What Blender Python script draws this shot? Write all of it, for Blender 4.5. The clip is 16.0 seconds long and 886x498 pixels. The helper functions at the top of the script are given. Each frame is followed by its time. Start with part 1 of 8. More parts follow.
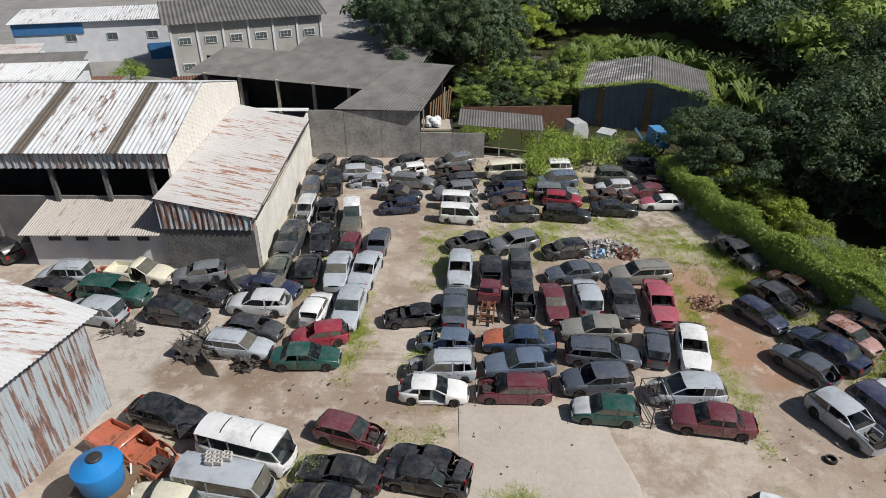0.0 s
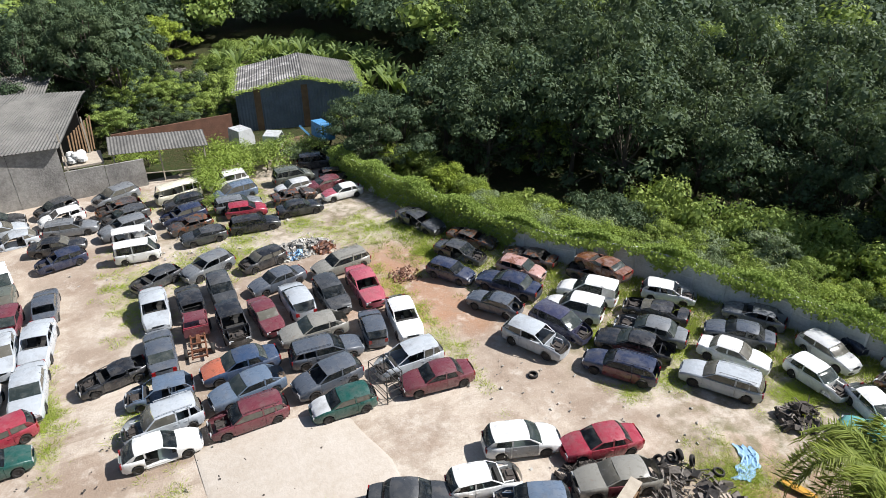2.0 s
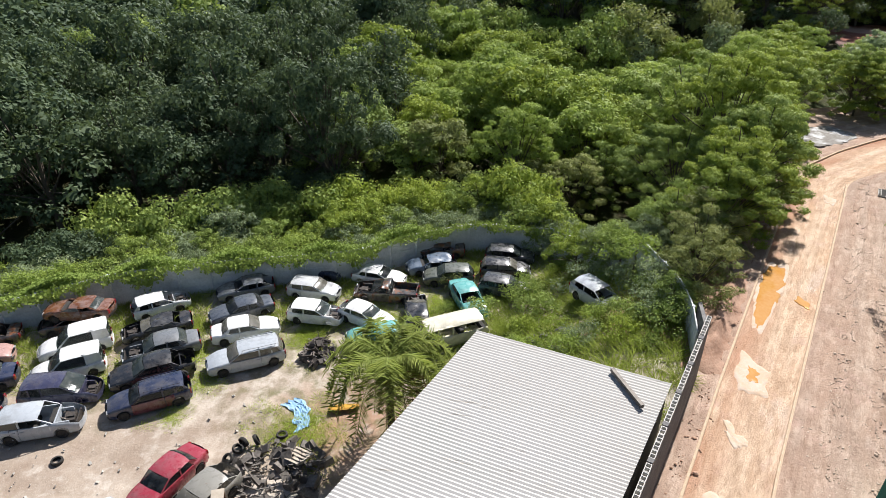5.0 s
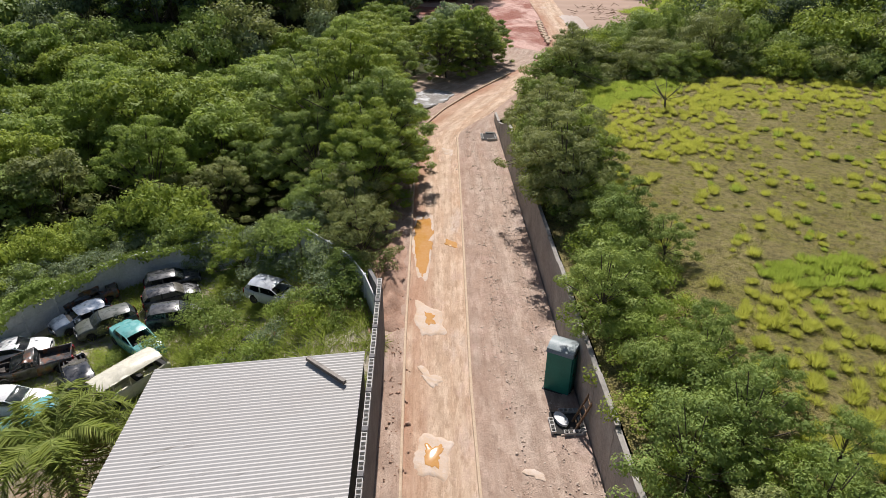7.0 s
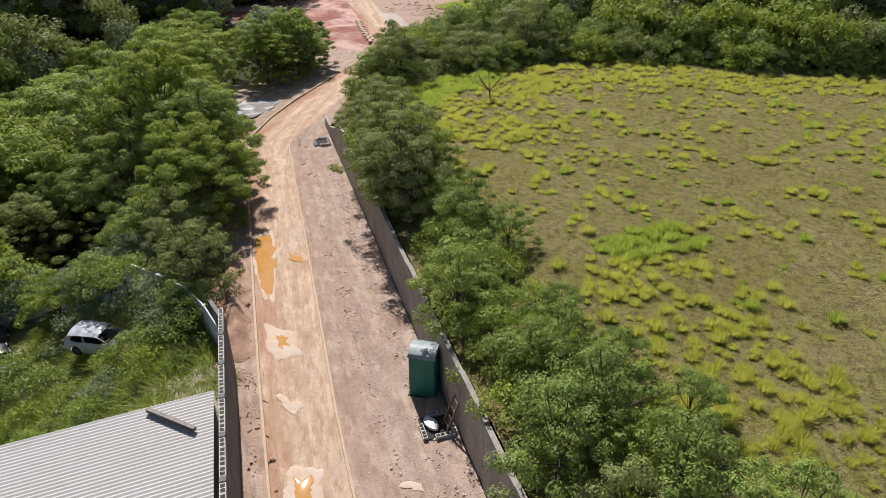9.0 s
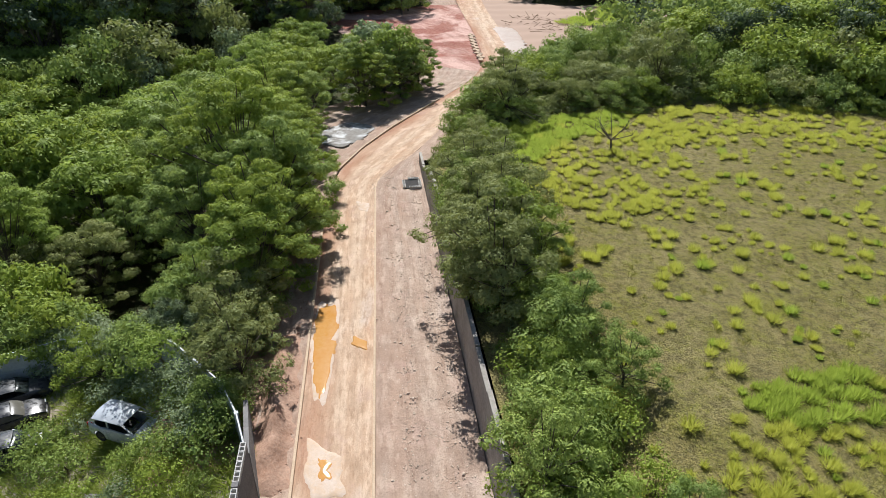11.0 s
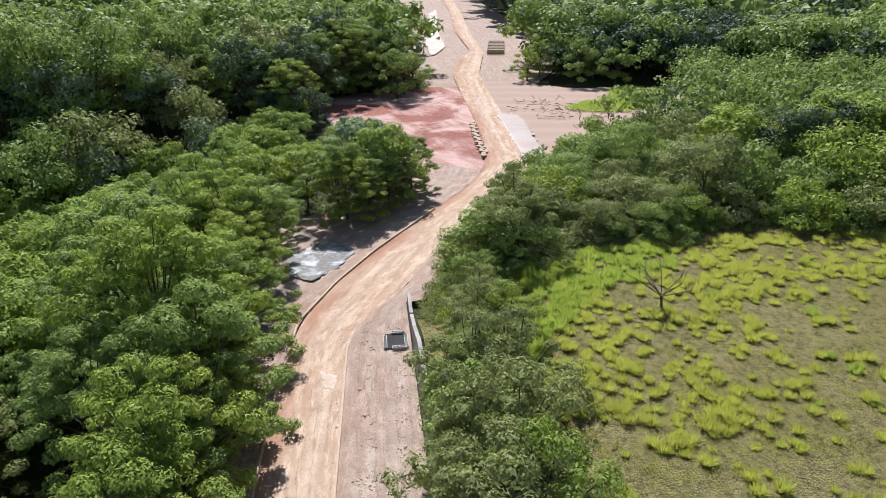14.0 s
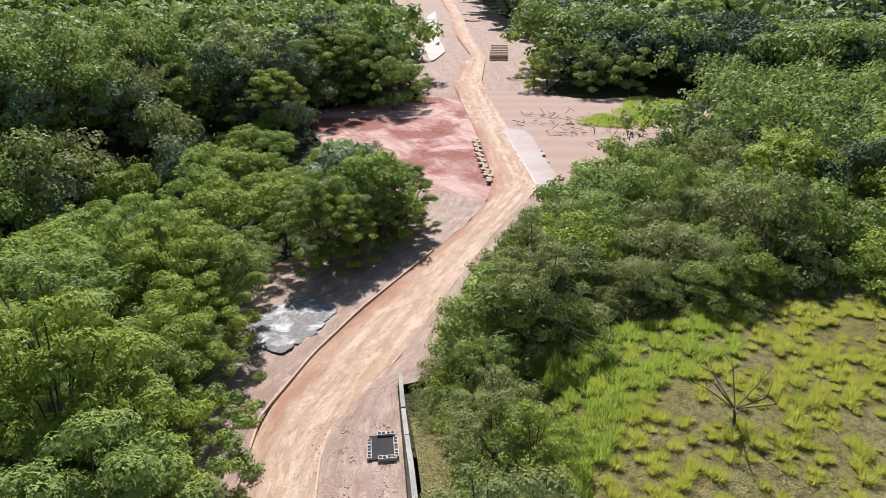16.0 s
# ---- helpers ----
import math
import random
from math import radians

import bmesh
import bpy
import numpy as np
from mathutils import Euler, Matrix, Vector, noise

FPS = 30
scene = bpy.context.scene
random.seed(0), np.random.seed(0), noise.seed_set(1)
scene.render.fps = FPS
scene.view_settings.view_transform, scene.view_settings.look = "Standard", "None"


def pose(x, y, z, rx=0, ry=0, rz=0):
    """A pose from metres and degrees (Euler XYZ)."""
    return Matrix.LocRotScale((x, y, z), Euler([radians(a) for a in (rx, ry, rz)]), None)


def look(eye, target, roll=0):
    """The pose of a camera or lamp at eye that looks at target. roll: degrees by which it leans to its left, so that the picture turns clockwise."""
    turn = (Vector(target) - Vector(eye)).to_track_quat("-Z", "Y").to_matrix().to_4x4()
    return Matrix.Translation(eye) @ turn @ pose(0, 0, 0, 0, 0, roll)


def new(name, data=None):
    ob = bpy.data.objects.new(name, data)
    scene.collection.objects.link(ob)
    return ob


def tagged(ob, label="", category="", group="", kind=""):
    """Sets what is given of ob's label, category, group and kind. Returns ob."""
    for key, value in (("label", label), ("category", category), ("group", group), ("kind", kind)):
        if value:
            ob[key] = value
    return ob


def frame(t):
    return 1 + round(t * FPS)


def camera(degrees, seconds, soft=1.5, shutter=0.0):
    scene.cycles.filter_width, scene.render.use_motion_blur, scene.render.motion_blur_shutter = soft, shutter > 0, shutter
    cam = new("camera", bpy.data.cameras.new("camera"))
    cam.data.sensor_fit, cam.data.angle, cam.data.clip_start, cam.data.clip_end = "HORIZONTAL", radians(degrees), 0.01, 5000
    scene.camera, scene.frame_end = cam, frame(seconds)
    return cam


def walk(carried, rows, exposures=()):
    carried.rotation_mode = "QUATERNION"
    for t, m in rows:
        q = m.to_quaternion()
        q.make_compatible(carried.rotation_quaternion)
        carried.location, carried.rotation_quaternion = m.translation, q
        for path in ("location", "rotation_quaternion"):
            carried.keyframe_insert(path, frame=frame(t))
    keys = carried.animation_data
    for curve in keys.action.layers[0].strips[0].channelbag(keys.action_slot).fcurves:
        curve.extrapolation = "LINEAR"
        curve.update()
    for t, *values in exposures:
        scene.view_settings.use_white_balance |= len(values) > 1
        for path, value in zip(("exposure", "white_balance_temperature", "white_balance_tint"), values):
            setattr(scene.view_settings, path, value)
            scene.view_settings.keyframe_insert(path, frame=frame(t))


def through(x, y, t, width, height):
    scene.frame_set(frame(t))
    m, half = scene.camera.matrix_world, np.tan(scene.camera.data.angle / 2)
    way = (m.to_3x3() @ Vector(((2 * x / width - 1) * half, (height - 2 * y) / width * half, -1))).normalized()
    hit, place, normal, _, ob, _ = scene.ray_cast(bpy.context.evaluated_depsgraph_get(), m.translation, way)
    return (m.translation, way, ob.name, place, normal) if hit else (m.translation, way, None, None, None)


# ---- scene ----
cam = camera(68.51, 16.0, soft=0.6)
# seconds, x, y, z, heading, tilt, roll
PATH = [
    (0.00, 0.000, 0.000, 23.998, 0.00, -30.01, -0.08),
    (0.50, 0.063, 0.034, 24.005, -7.53, -29.98, -0.13),
    (1.00, 0.090, 0.159, 24.081, -15.09, -30.03, -0.09),
    (1.50, 0.104, 0.110, 24.136, -22.48, -30.02, -0.02),
    (2.00, 0.141, 0.081, 24.196, -30.03, -30.05, 0.03),
    (2.50, 0.214, 0.106, 24.216, -37.67, -30.07, 0.07),
    (3.00, 0.301, 0.111, 24.187, -45.89, -30.06, -0.02),
    (3.50, 0.398, 0.133, 24.065, -54.22, -29.97, 0.05),
    (4.00, 0.332, 0.204, 24.073, -62.80, -29.95, -0.13),
    (4.50, 0.279, 0.212, 24.077, -71.46, -29.98, -0.16),
    (5.00, 0.154, 0.226, 24.078, -80.38, -29.99, -0.24),
    (5.60, 0.227, 0.085, 23.954, -90.14, -30.00, -0.19),
    (6.20, 0.301, -0.057, 23.829, -99.89, -30.02, -0.14),
    (6.80, 0.374, -0.198, 23.705, -109.65, -30.04, -0.09),
    (7.20, 0.423, -0.293, 23.622, -116.16, -30.05, -0.06),
    (7.50, 0.459, -0.364, 23.559, -121.04, -30.05, -0.04),
    (7.80, 0.497, -0.315, 23.539, -126.10, -30.08, -0.12),
    (8.00, 0.522, -0.282, 23.526, -128.10, -30.10, -0.18),
    (8.50, 0.696, -0.418, 23.499, -128.10, -30.09, -0.12),
    (8.75, 0.869, -0.584, 23.510, -128.10, -30.09, -0.12),
    (9.20, 1.439, -1.182, 23.576, -127.61, -30.09, -0.10),
    (9.70, 2.501, -2.209, 23.694, -123.52, -30.09, -0.09),
    (10.20, 4.063, -3.510, 23.825, -118.99, -30.08, -0.07),
    (10.80, 6.667, -5.268, 23.952, -117.93, -30.08, -0.05),
    (11.00, 7.726, -5.871, 23.978, -117.93, -30.08, -0.05),
    (11.50, 10.499, -7.376, 24.028, -117.90, -30.02, -0.02),
    (12.00, 12.932, -8.715, 24.074, -117.87, -29.90, 0.01),
    (12.50, 14.751, -9.845, 24.130, -117.80, -29.17, 0.09),
    (13.00, 16.081, -10.692, 24.164, -117.77, -27.45, 0.08),
    (13.50, 17.251, -11.454, 24.113, -117.71, -24.90, 0.13),
    (14.00, 18.619, -12.223, 24.089, -117.74, -24.67, 0.08),
    (14.50, 20.397, -13.185, 24.117, -117.76, -24.68, 0.06),
    (15.00, 22.383, -14.203, 24.082, -117.80, -24.65, -0.02),
    (15.50, 24.389, -15.216, 24.021, -117.80, -24.69, -0.08),
    (16.00, 26.299, -16.193, 23.963, -117.76, -24.68, -0.04),
]
SKY, SUNLIGHT = 0.060, 5.1
EXPOSURES = ((0.0, -0.06, 6500, 10), (1.0, 0.30, 6450, 10), (1.5, 0.46, 6400, 10), (2.5, 0.78, 6400, 10), (3.5, 0.83, 6400, 10), (5.0, 0.66, 6500, 11), (8.0, 0.23, 6550, 14), (11.0, 0.47, 6250, 9), (12.5, 0.51, 5800, 7), (14.0, 0.54, 5900, 12), (16.0, 0.52, 6100, 15))
walk(cam, [(t, pose(x, y, z, 90 + tilt, roll, yaw)) for t, x, y, z, yaw, tilt, roll in PATH], exposures=EXPOSURES)

# ---- sky and sun ----
SUN = Vector((0.94, -0.34, 1.04)).normalized()
world = bpy.data.worlds.new("world")
scene.world = world
world.use_nodes = True
wn = world.node_tree
sky = wn.nodes.new("ShaderNodeTexSky")
sky.sky_type, sky.sun_disc = "NISHITA", False
sky.sun_elevation, sky.sun_rotation = math.asin(SUN.z), math.atan2(SUN.x, SUN.y)
wn.links.new(sky.outputs["Color"], wn.nodes["Background"].inputs["Color"])
wn.nodes["Background"].inputs["Strength"].default_value = SKY
sun_lamp = bpy.data.lights.new("sun", "SUN")
sun_lamp.energy, sun_lamp.angle, sun_lamp.color = SUNLIGHT, radians(0.53), (1.0, 0.975, 0.945)
sun = new("sun", sun_lamp)
sun.matrix_world = look(SUN * 200, (0, 0, 0))


# ---- materials ----
class Shade:
    """A node material being put together."""

    def __init__(self, name, coords="Object"):
        self.m = bpy.data.materials.new(name)
        self.m.use_nodes = True
        self.t = self.m.node_tree
        self.b = self.t.nodes["Principled BSDF"]
        tc = self.node("ShaderNodeTexCoord")
        self.co = tc.outputs[coords]

    def node(self, kind, **props):
        n = self.t.nodes.new(kind)
        for k, v in props.items():
            if k == "op":
                n.operation = v
        return n

    def set(self, sock, v):
        if isinstance(v, bpy.types.NodeSocket):
            self.t.links.new(v, sock)
        elif isinstance(v, (tuple, list)) and len(v) == 3 and sock.type == "RGBA":
            sock.default_value = (*v, 1)
        else:
            sock.default_value = v

    def math(self, op, a, b=0.0, clamp=False):
        n = self.node("ShaderNodeMath", op=op)
        n.use_clamp = clamp
        self.set(n.inputs[0], a), self.set(n.inputs[1], b)
        return n.outputs[0]

    def stretch(self, scale=(1, 1, 1), turn=0.0, shift=(0, 0, 0), co=None):
        n = self.node("ShaderNodeMapping")
        self.set(n.inputs["Vector"], co or self.co)
        n.inputs["Scale"].default_value, n.inputs["Rotation"].default_value, n.inputs["Location"].default_value = scale, (0, 0, turn), shift
        return n.outputs[0]

    def noise(self, scale, detail=5, rough=0.55, co=None, lo=0.35, hi=0.65, warp=0.0):
        n = self.node("ShaderNodeTexNoise")
        self.set(n.inputs["Vector"], co or self.co)
        n.inputs["Scale"].default_value, n.inputs["Detail"].default_value, n.inputs["Roughness"].default_value = scale, detail, rough
        n.inputs["Distortion"].default_value = warp
        return self.ramp(n.outputs["Fac"], lo, hi)

    def ramp(self, x, lo, hi):
        n = self.node("ShaderNodeMapRange")
        self.set(n.inputs[0], x), self.set(n.inputs[1], lo), self.set(n.inputs[2], hi)
        return n.outputs[0]

    def mix(self, f, a, b):
        n = self.node("ShaderNodeMixRGB")
        self.set(n.inputs[0], f), self.set(n.inputs[1], a), self.set(n.inputs[2], b)
        return n.outputs[0]

    def blob(self, x, y, r, soft=0.5, ragged=0.35, scale=0.6):
        """1 within r metres of a place on the ground, with a ragged rim."""
        d = self.node("ShaderNodeVectorMath", op="DISTANCE")
        flat = self.stretch((1, 1, 0))
        self.set(d.inputs[0], flat)
        d.inputs[1].default_value = (x, y, 0)
        n = self.noise(scale, 5, 0.6, lo=0.25, hi=0.75)
        q = self.math("ADD", self.math("DIVIDE", d.outputs["Value"], r), self.math("MULTIPLY", n, ragged * 2))
        return self.ramp(q, 1.0 + ragged + soft * 0.5, 1.0 + ragged - soft * 0.5)

    def dirty(self, f):
        return self.math("MULTIPLY", f, 1.0, True)

    def random(self):
        return self.node("ShaderNodeObjectInfo").outputs["Random"]

    def island(self):
        return self.node("ShaderNodeNewGeometry").outputs["Random Per Island"]

    def bump(self, h, strength=0.4, dist=0.02):
        n = self.node("ShaderNodeBump")
        n.inputs["Strength"].default_value, n.inputs["Distance"].default_value = strength, dist
        self.set(n.inputs["Height"], h)
        self.set(self.b.inputs["Normal"], n.outputs[0])

    def done(self, color, rough=0.8, metal=0.0, spec=0.3):
        self.set(self.b.inputs["Base Color"], color), self.set(self.b.inputs["Roughness"], rough), self.set(self.b.inputs["Metallic"], metal)
        self.b.inputs["Specular IOR Level"].default_value = spec
        return self.m


def plain(name, c, c2=None, scale=4.0, rough=0.7, metal=0.0, bump=0.0, bscale=25.0, spec=0.3, island=0.0):
    """A surface of two close tones, mottled at two sizes."""
    s = Shade(name)
    c2 = c2 or tuple(v * 0.7 for v in c)
    f = s.math("ADD", s.math("MULTIPLY", s.noise(scale), 0.6), s.math("MULTIPLY", s.noise(scale * 9, 3), 0.4))
    col = s.mix(f, c, c2)
    if island:
        col = s.mix(s.math("MULTIPLY", s.island(), island), col, tuple(min(1, v * 0.35) for v in c))
    if bump:
        s.bump(s.noise(bscale, 4), bump)
    return s.done(col, rough, metal, spec)


def streaked(name, c, rust, amount, axis, cover=0.6, rough=0.5, grime=0.35):
    """Corrugated sheet with short and long rust streaks down the slope."""
    s = Shade(name)
    thin = {"x": (0.16, 2.4, 1.0), "y": (2.4, 0.16, 1.0), "z": (2.6, 2.6, 0.16)}[axis]
    wide = {"x": (0.22, 0.9, 1.0), "y": (0.9, 0.22, 1.0), "z": (0.9, 0.9, 0.10)}[axis]
    st = s.noise(1.5, 7, 0.7, co=s.stretch(thin), lo=amount, hi=amount + 0.05)
    st2 = s.noise(1.0, 7, 0.7, co=s.stretch(wide, 0, (5, 8, 2)), lo=amount + 0.05, hi=amount + 0.10)
    big = s.noise(0.22, 4, lo=0.62 - cover * 0.3, hi=0.72 - cover * 0.3)
    fine = s.noise(6, 4, lo=0.3, hi=0.7)
    col = s.mix(s.math("MULTIPLY", fine, 0.25), c, tuple(v * 0.78 for v in c))
    col = s.mix(s.math("MULTIPLY", s.noise(0.9, 6, 0.65, co=s.stretch(wide), lo=0.42, hi=0.7), grime), col, (0.36, 0.32, 0.28))
    f = s.math("MAXIMUM", s.math("MULTIPLY", st, big), s.math("MULTIPLY", st2, big))
    tone = s.mix(s.noise(2.5, 4), rust, tuple(v * 0.5 for v in rust))
    col = s.mix(s.math("MULTIPLY", f, 0.9), col, tone)
    return s.done(col, s.math("ADD", rough, s.math("MULTIPLY", f, 0.3)), 0.0, 0.35)


def leafy(name, c, c2, tip=None, through=0.35, hue=0.5, glow=(0.36, 0.44, 0.05)):
    """Leaves that vary from leaf to leaf and tree to tree and let light through."""
    s = Shade(name)
    col = s.mix(s.island(), c, c2)
    col = s.mix(s.math("MULTIPLY", s.noise(0.9, 3, 0.6, lo=0.42, hi=0.66), 0.4), col, tuple(v * 0.55 for v in c))
    col = s.mix(s.math("MULTIPLY", s.random(), hue), col, tip or tuple(v * 0.6 for v in c))
    s.done(col, 0.6, 0.0, 0.13)
    tr = s.node("ShaderNodeBsdfTranslucent")
    mixer = s.node("ShaderNodeMixShader")
    bright = s.mix(0.55, col, glow)
    s.set(tr.inputs["Color"], bright)
    mixer.inputs[0].default_value = through
    s.t.links.new(s.b.outputs[0], mixer.inputs[1]), s.t.links.new(tr.outputs[0], mixer.inputs[2])
    s.t.links.new(mixer.outputs[0], s.t.nodes["Material Output"].inputs["Surface"])
    return s.m


def paint(name, c, rust=0.0, dust=0.2):
    """Old car paint: dulled, dusty, scuffed, with rust where it has gone."""
    s = Shade(name)
    shift = s.node("ShaderNodeCombineXYZ")
    for k in range(3):
        s.set(shift.inputs[k], s.math("MULTIPLY", s.random(), 31.0 + 9 * k))
    add = s.node("ShaderNodeVectorMath", op="ADD")
    s.set(add.inputs[0], s.co), s.set(add.inputs[1], shift.outputs[0])
    co = add.outputs[0]
    faded = s.mix(s.math("MULTIPLY", s.noise(1.1, 4, co=co), 0.35), c, tuple(v * 0.85 + 0.012 for v in c))
    col = s.mix(s.math("MULTIPLY", s.noise(1.6, 6, 0.65, co=co, lo=0.48, hi=0.78), dust), faded, (0.30, 0.27, 0.23))
    col = s.mix(s.math("MULTIPLY", s.noise(9, 3, co=co, lo=0.70, hi=0.74), 0.3), col, (0.45, 0.43, 0.40))
    worn = s.math("MULTIPLY", s.noise(0.55, 7, 0.68, co=co, lo=0.50, hi=0.62), s.noise(5, 5, 0.7, co=co, lo=0.3, hi=0.7))
    col = s.mix(s.math("MULTIPLY", worn, 0.38), col, tuple(v * 0.55 + 0.17 for v in c))
    grimy = s.noise(0.8, 7, 0.7, co=s.stretch((1, 1, 1), 0, (5, 17, 3), co), lo=0.52, hi=0.66)
    col = s.mix(s.math("MULTIPLY", grimy, 0.34), col, (0.12, 0.105, 0.09))
    r = s.noise(2.2, 7, 0.7, co=co, lo=0.66 - rust * 0.3, hi=0.70 - rust * 0.3)
    col = s.mix(s.math("MULTIPLY", r, min(1.0, rust * 2 + 0.15)), col, (0.16, 0.06, 0.025))
    s.bump(s.noise(1.8, 3, co=co, lo=0.2, hi=0.8), 0.10, 0.03)
    rough = s.math("ADD", 0.16, s.math("MULTIPLY", s.noise(3, 5, co=co), 0.3))
    s.done(col, rough, 0.0, 0.5)
    s.b.inputs["Coat Weight"].default_value, s.b.inputs["Coat Roughness"].default_value = 0.6, 0.12
    return s.m


def window_glass(name, c, clear, rough=0.04):
    """Tinted glass under a film of dust: part of the light goes through, the dusty part does not."""
    s = Shade(name)
    dust = s.noise(1.3, 6, 0.65, lo=0.42, hi=0.78)
    col = s.mix(s.math("MULTIPLY", dust, 0.55), c, (0.27, 0.26, 0.235))
    s.done(col, s.math("ADD", rough, s.math("MULTIPLY", dust, 0.3)), 0.0, 0.6)
    tr = s.node("ShaderNodeBsdfTransparent")
    tr.inputs["Color"].default_value = (0.55, 0.62, 0.60, 1)
    mixer = s.node("ShaderNodeMixShader")
    s.set(mixer.inputs[0], s.math("MULTIPLY", s.math("SUBTRACT", 1.0, s.math("MULTIPLY", dust, 0.6)), clear))
    s.t.links.new(s.b.outputs[0], mixer.inputs[1]), s.t.links.new(tr.outputs[0], mixer.inputs[2])
    s.t.links.new(mixer.outputs[0], s.t.nodes["Material Output"].inputs["Surface"])
    return s.m


M = {}
PAINTS = {
    "silver": ((0.42, 0.45, 0.48), 0.0), "white": ((0.78, 0.78, 0.76), 0.0), "black": ((0.014, 0.015, 0.018), 0.0), "charcoal": ((0.045, 0.048, 0.052), 0.05),
    "grey": ((0.16, 0.17, 0.18), 0.0), "navy": ((0.018, 0.026, 0.06), 0.0), "red": ((0.30, 0.028, 0.048), 0.0), "maroon": ((0.14, 0.032, 0.042), 0.12),
    "green": ((0.012, 0.07, 0.055), 0.0), "teal": ((0.12, 0.38, 0.36), 0.0), "steel": ((0.105, 0.145, 0.205), 0.05), "blue": ((0.035, 0.06, 0.115), 0.0),
    "slate": ((0.075, 0.088, 0.11), 0.0), "orange": ((0.45, 0.13, 0.07), 0.3), "cream": ((0.68, 0.64, 0.50), 0.02), "pink": ((0.40, 0.09, 0.12), 0.1),
    "rust": ((0.22, 0.12, 0.09), 0.6), "burnt": ((0.05, 0.045, 0.042), 0.45), "olive": ((0.10, 0.11, 0.09), 0.1), "skyblue": ((0.10, 0.33, 0.62), 0.02),
    "stone": ((0.24, 0.23, 0.20), 0.1), "salmon": ((0.42, 0.25, 0.22), 0.35), "purple": ((0.04, 0.042, 0.085), 0.0), "chalk": ((0.55, 0.56, 0.56), 0.1),
}
for key, (c, r) in PAINTS.items():
    M[key] = paint("paint_" + key, c, r)
M["glass"] = window_glass("car_glass", (0.02, 0.025, 0.03), 0.62)
M["hazy_glass"] = window_glass("hazy_glass", (0.05, 0.065, 0.064), 0.5, 0.05)
M["dusty_glass"] = window_glass("dusty_glass", (0.15, 0.14, 0.115), 0.3, 0.18)
M["tyre"] = plain("tyre_rubber", (0.018, 0.018, 0.018), (0.05, 0.045, 0.04), 6, 0.85)
M["rim"] = plain("wheel_steel", (0.075, 0.075, 0.078), (0.035, 0.03, 0.026), 8, 0.5, 0.5)
M["trim"] = plain("black_plastic", (0.022, 0.022, 0.024), (0.06, 0.057, 0.05), 5, 0.6)
M["inside"] = plain("car_interior", (0.02, 0.02, 0.021), (0.05, 0.047, 0.042), 4, 0.85)
M["engine"] = plain("engine_metal", (0.05, 0.048, 0.046), (0.16, 0.13, 0.11), 7, 0.55, 0.3, island=0.6)
M["lamp_clear"] = plain("headlamp", (0.5, 0.52, 0.53), (0.3, 0.3, 0.29), 12, 0.12, spec=0.8)
M["lamp_red"] = plain("tail_lamp", (0.30, 0.01, 0.012), (0.18, 0.01, 0.01), 12, 0.15, spec=0.7)


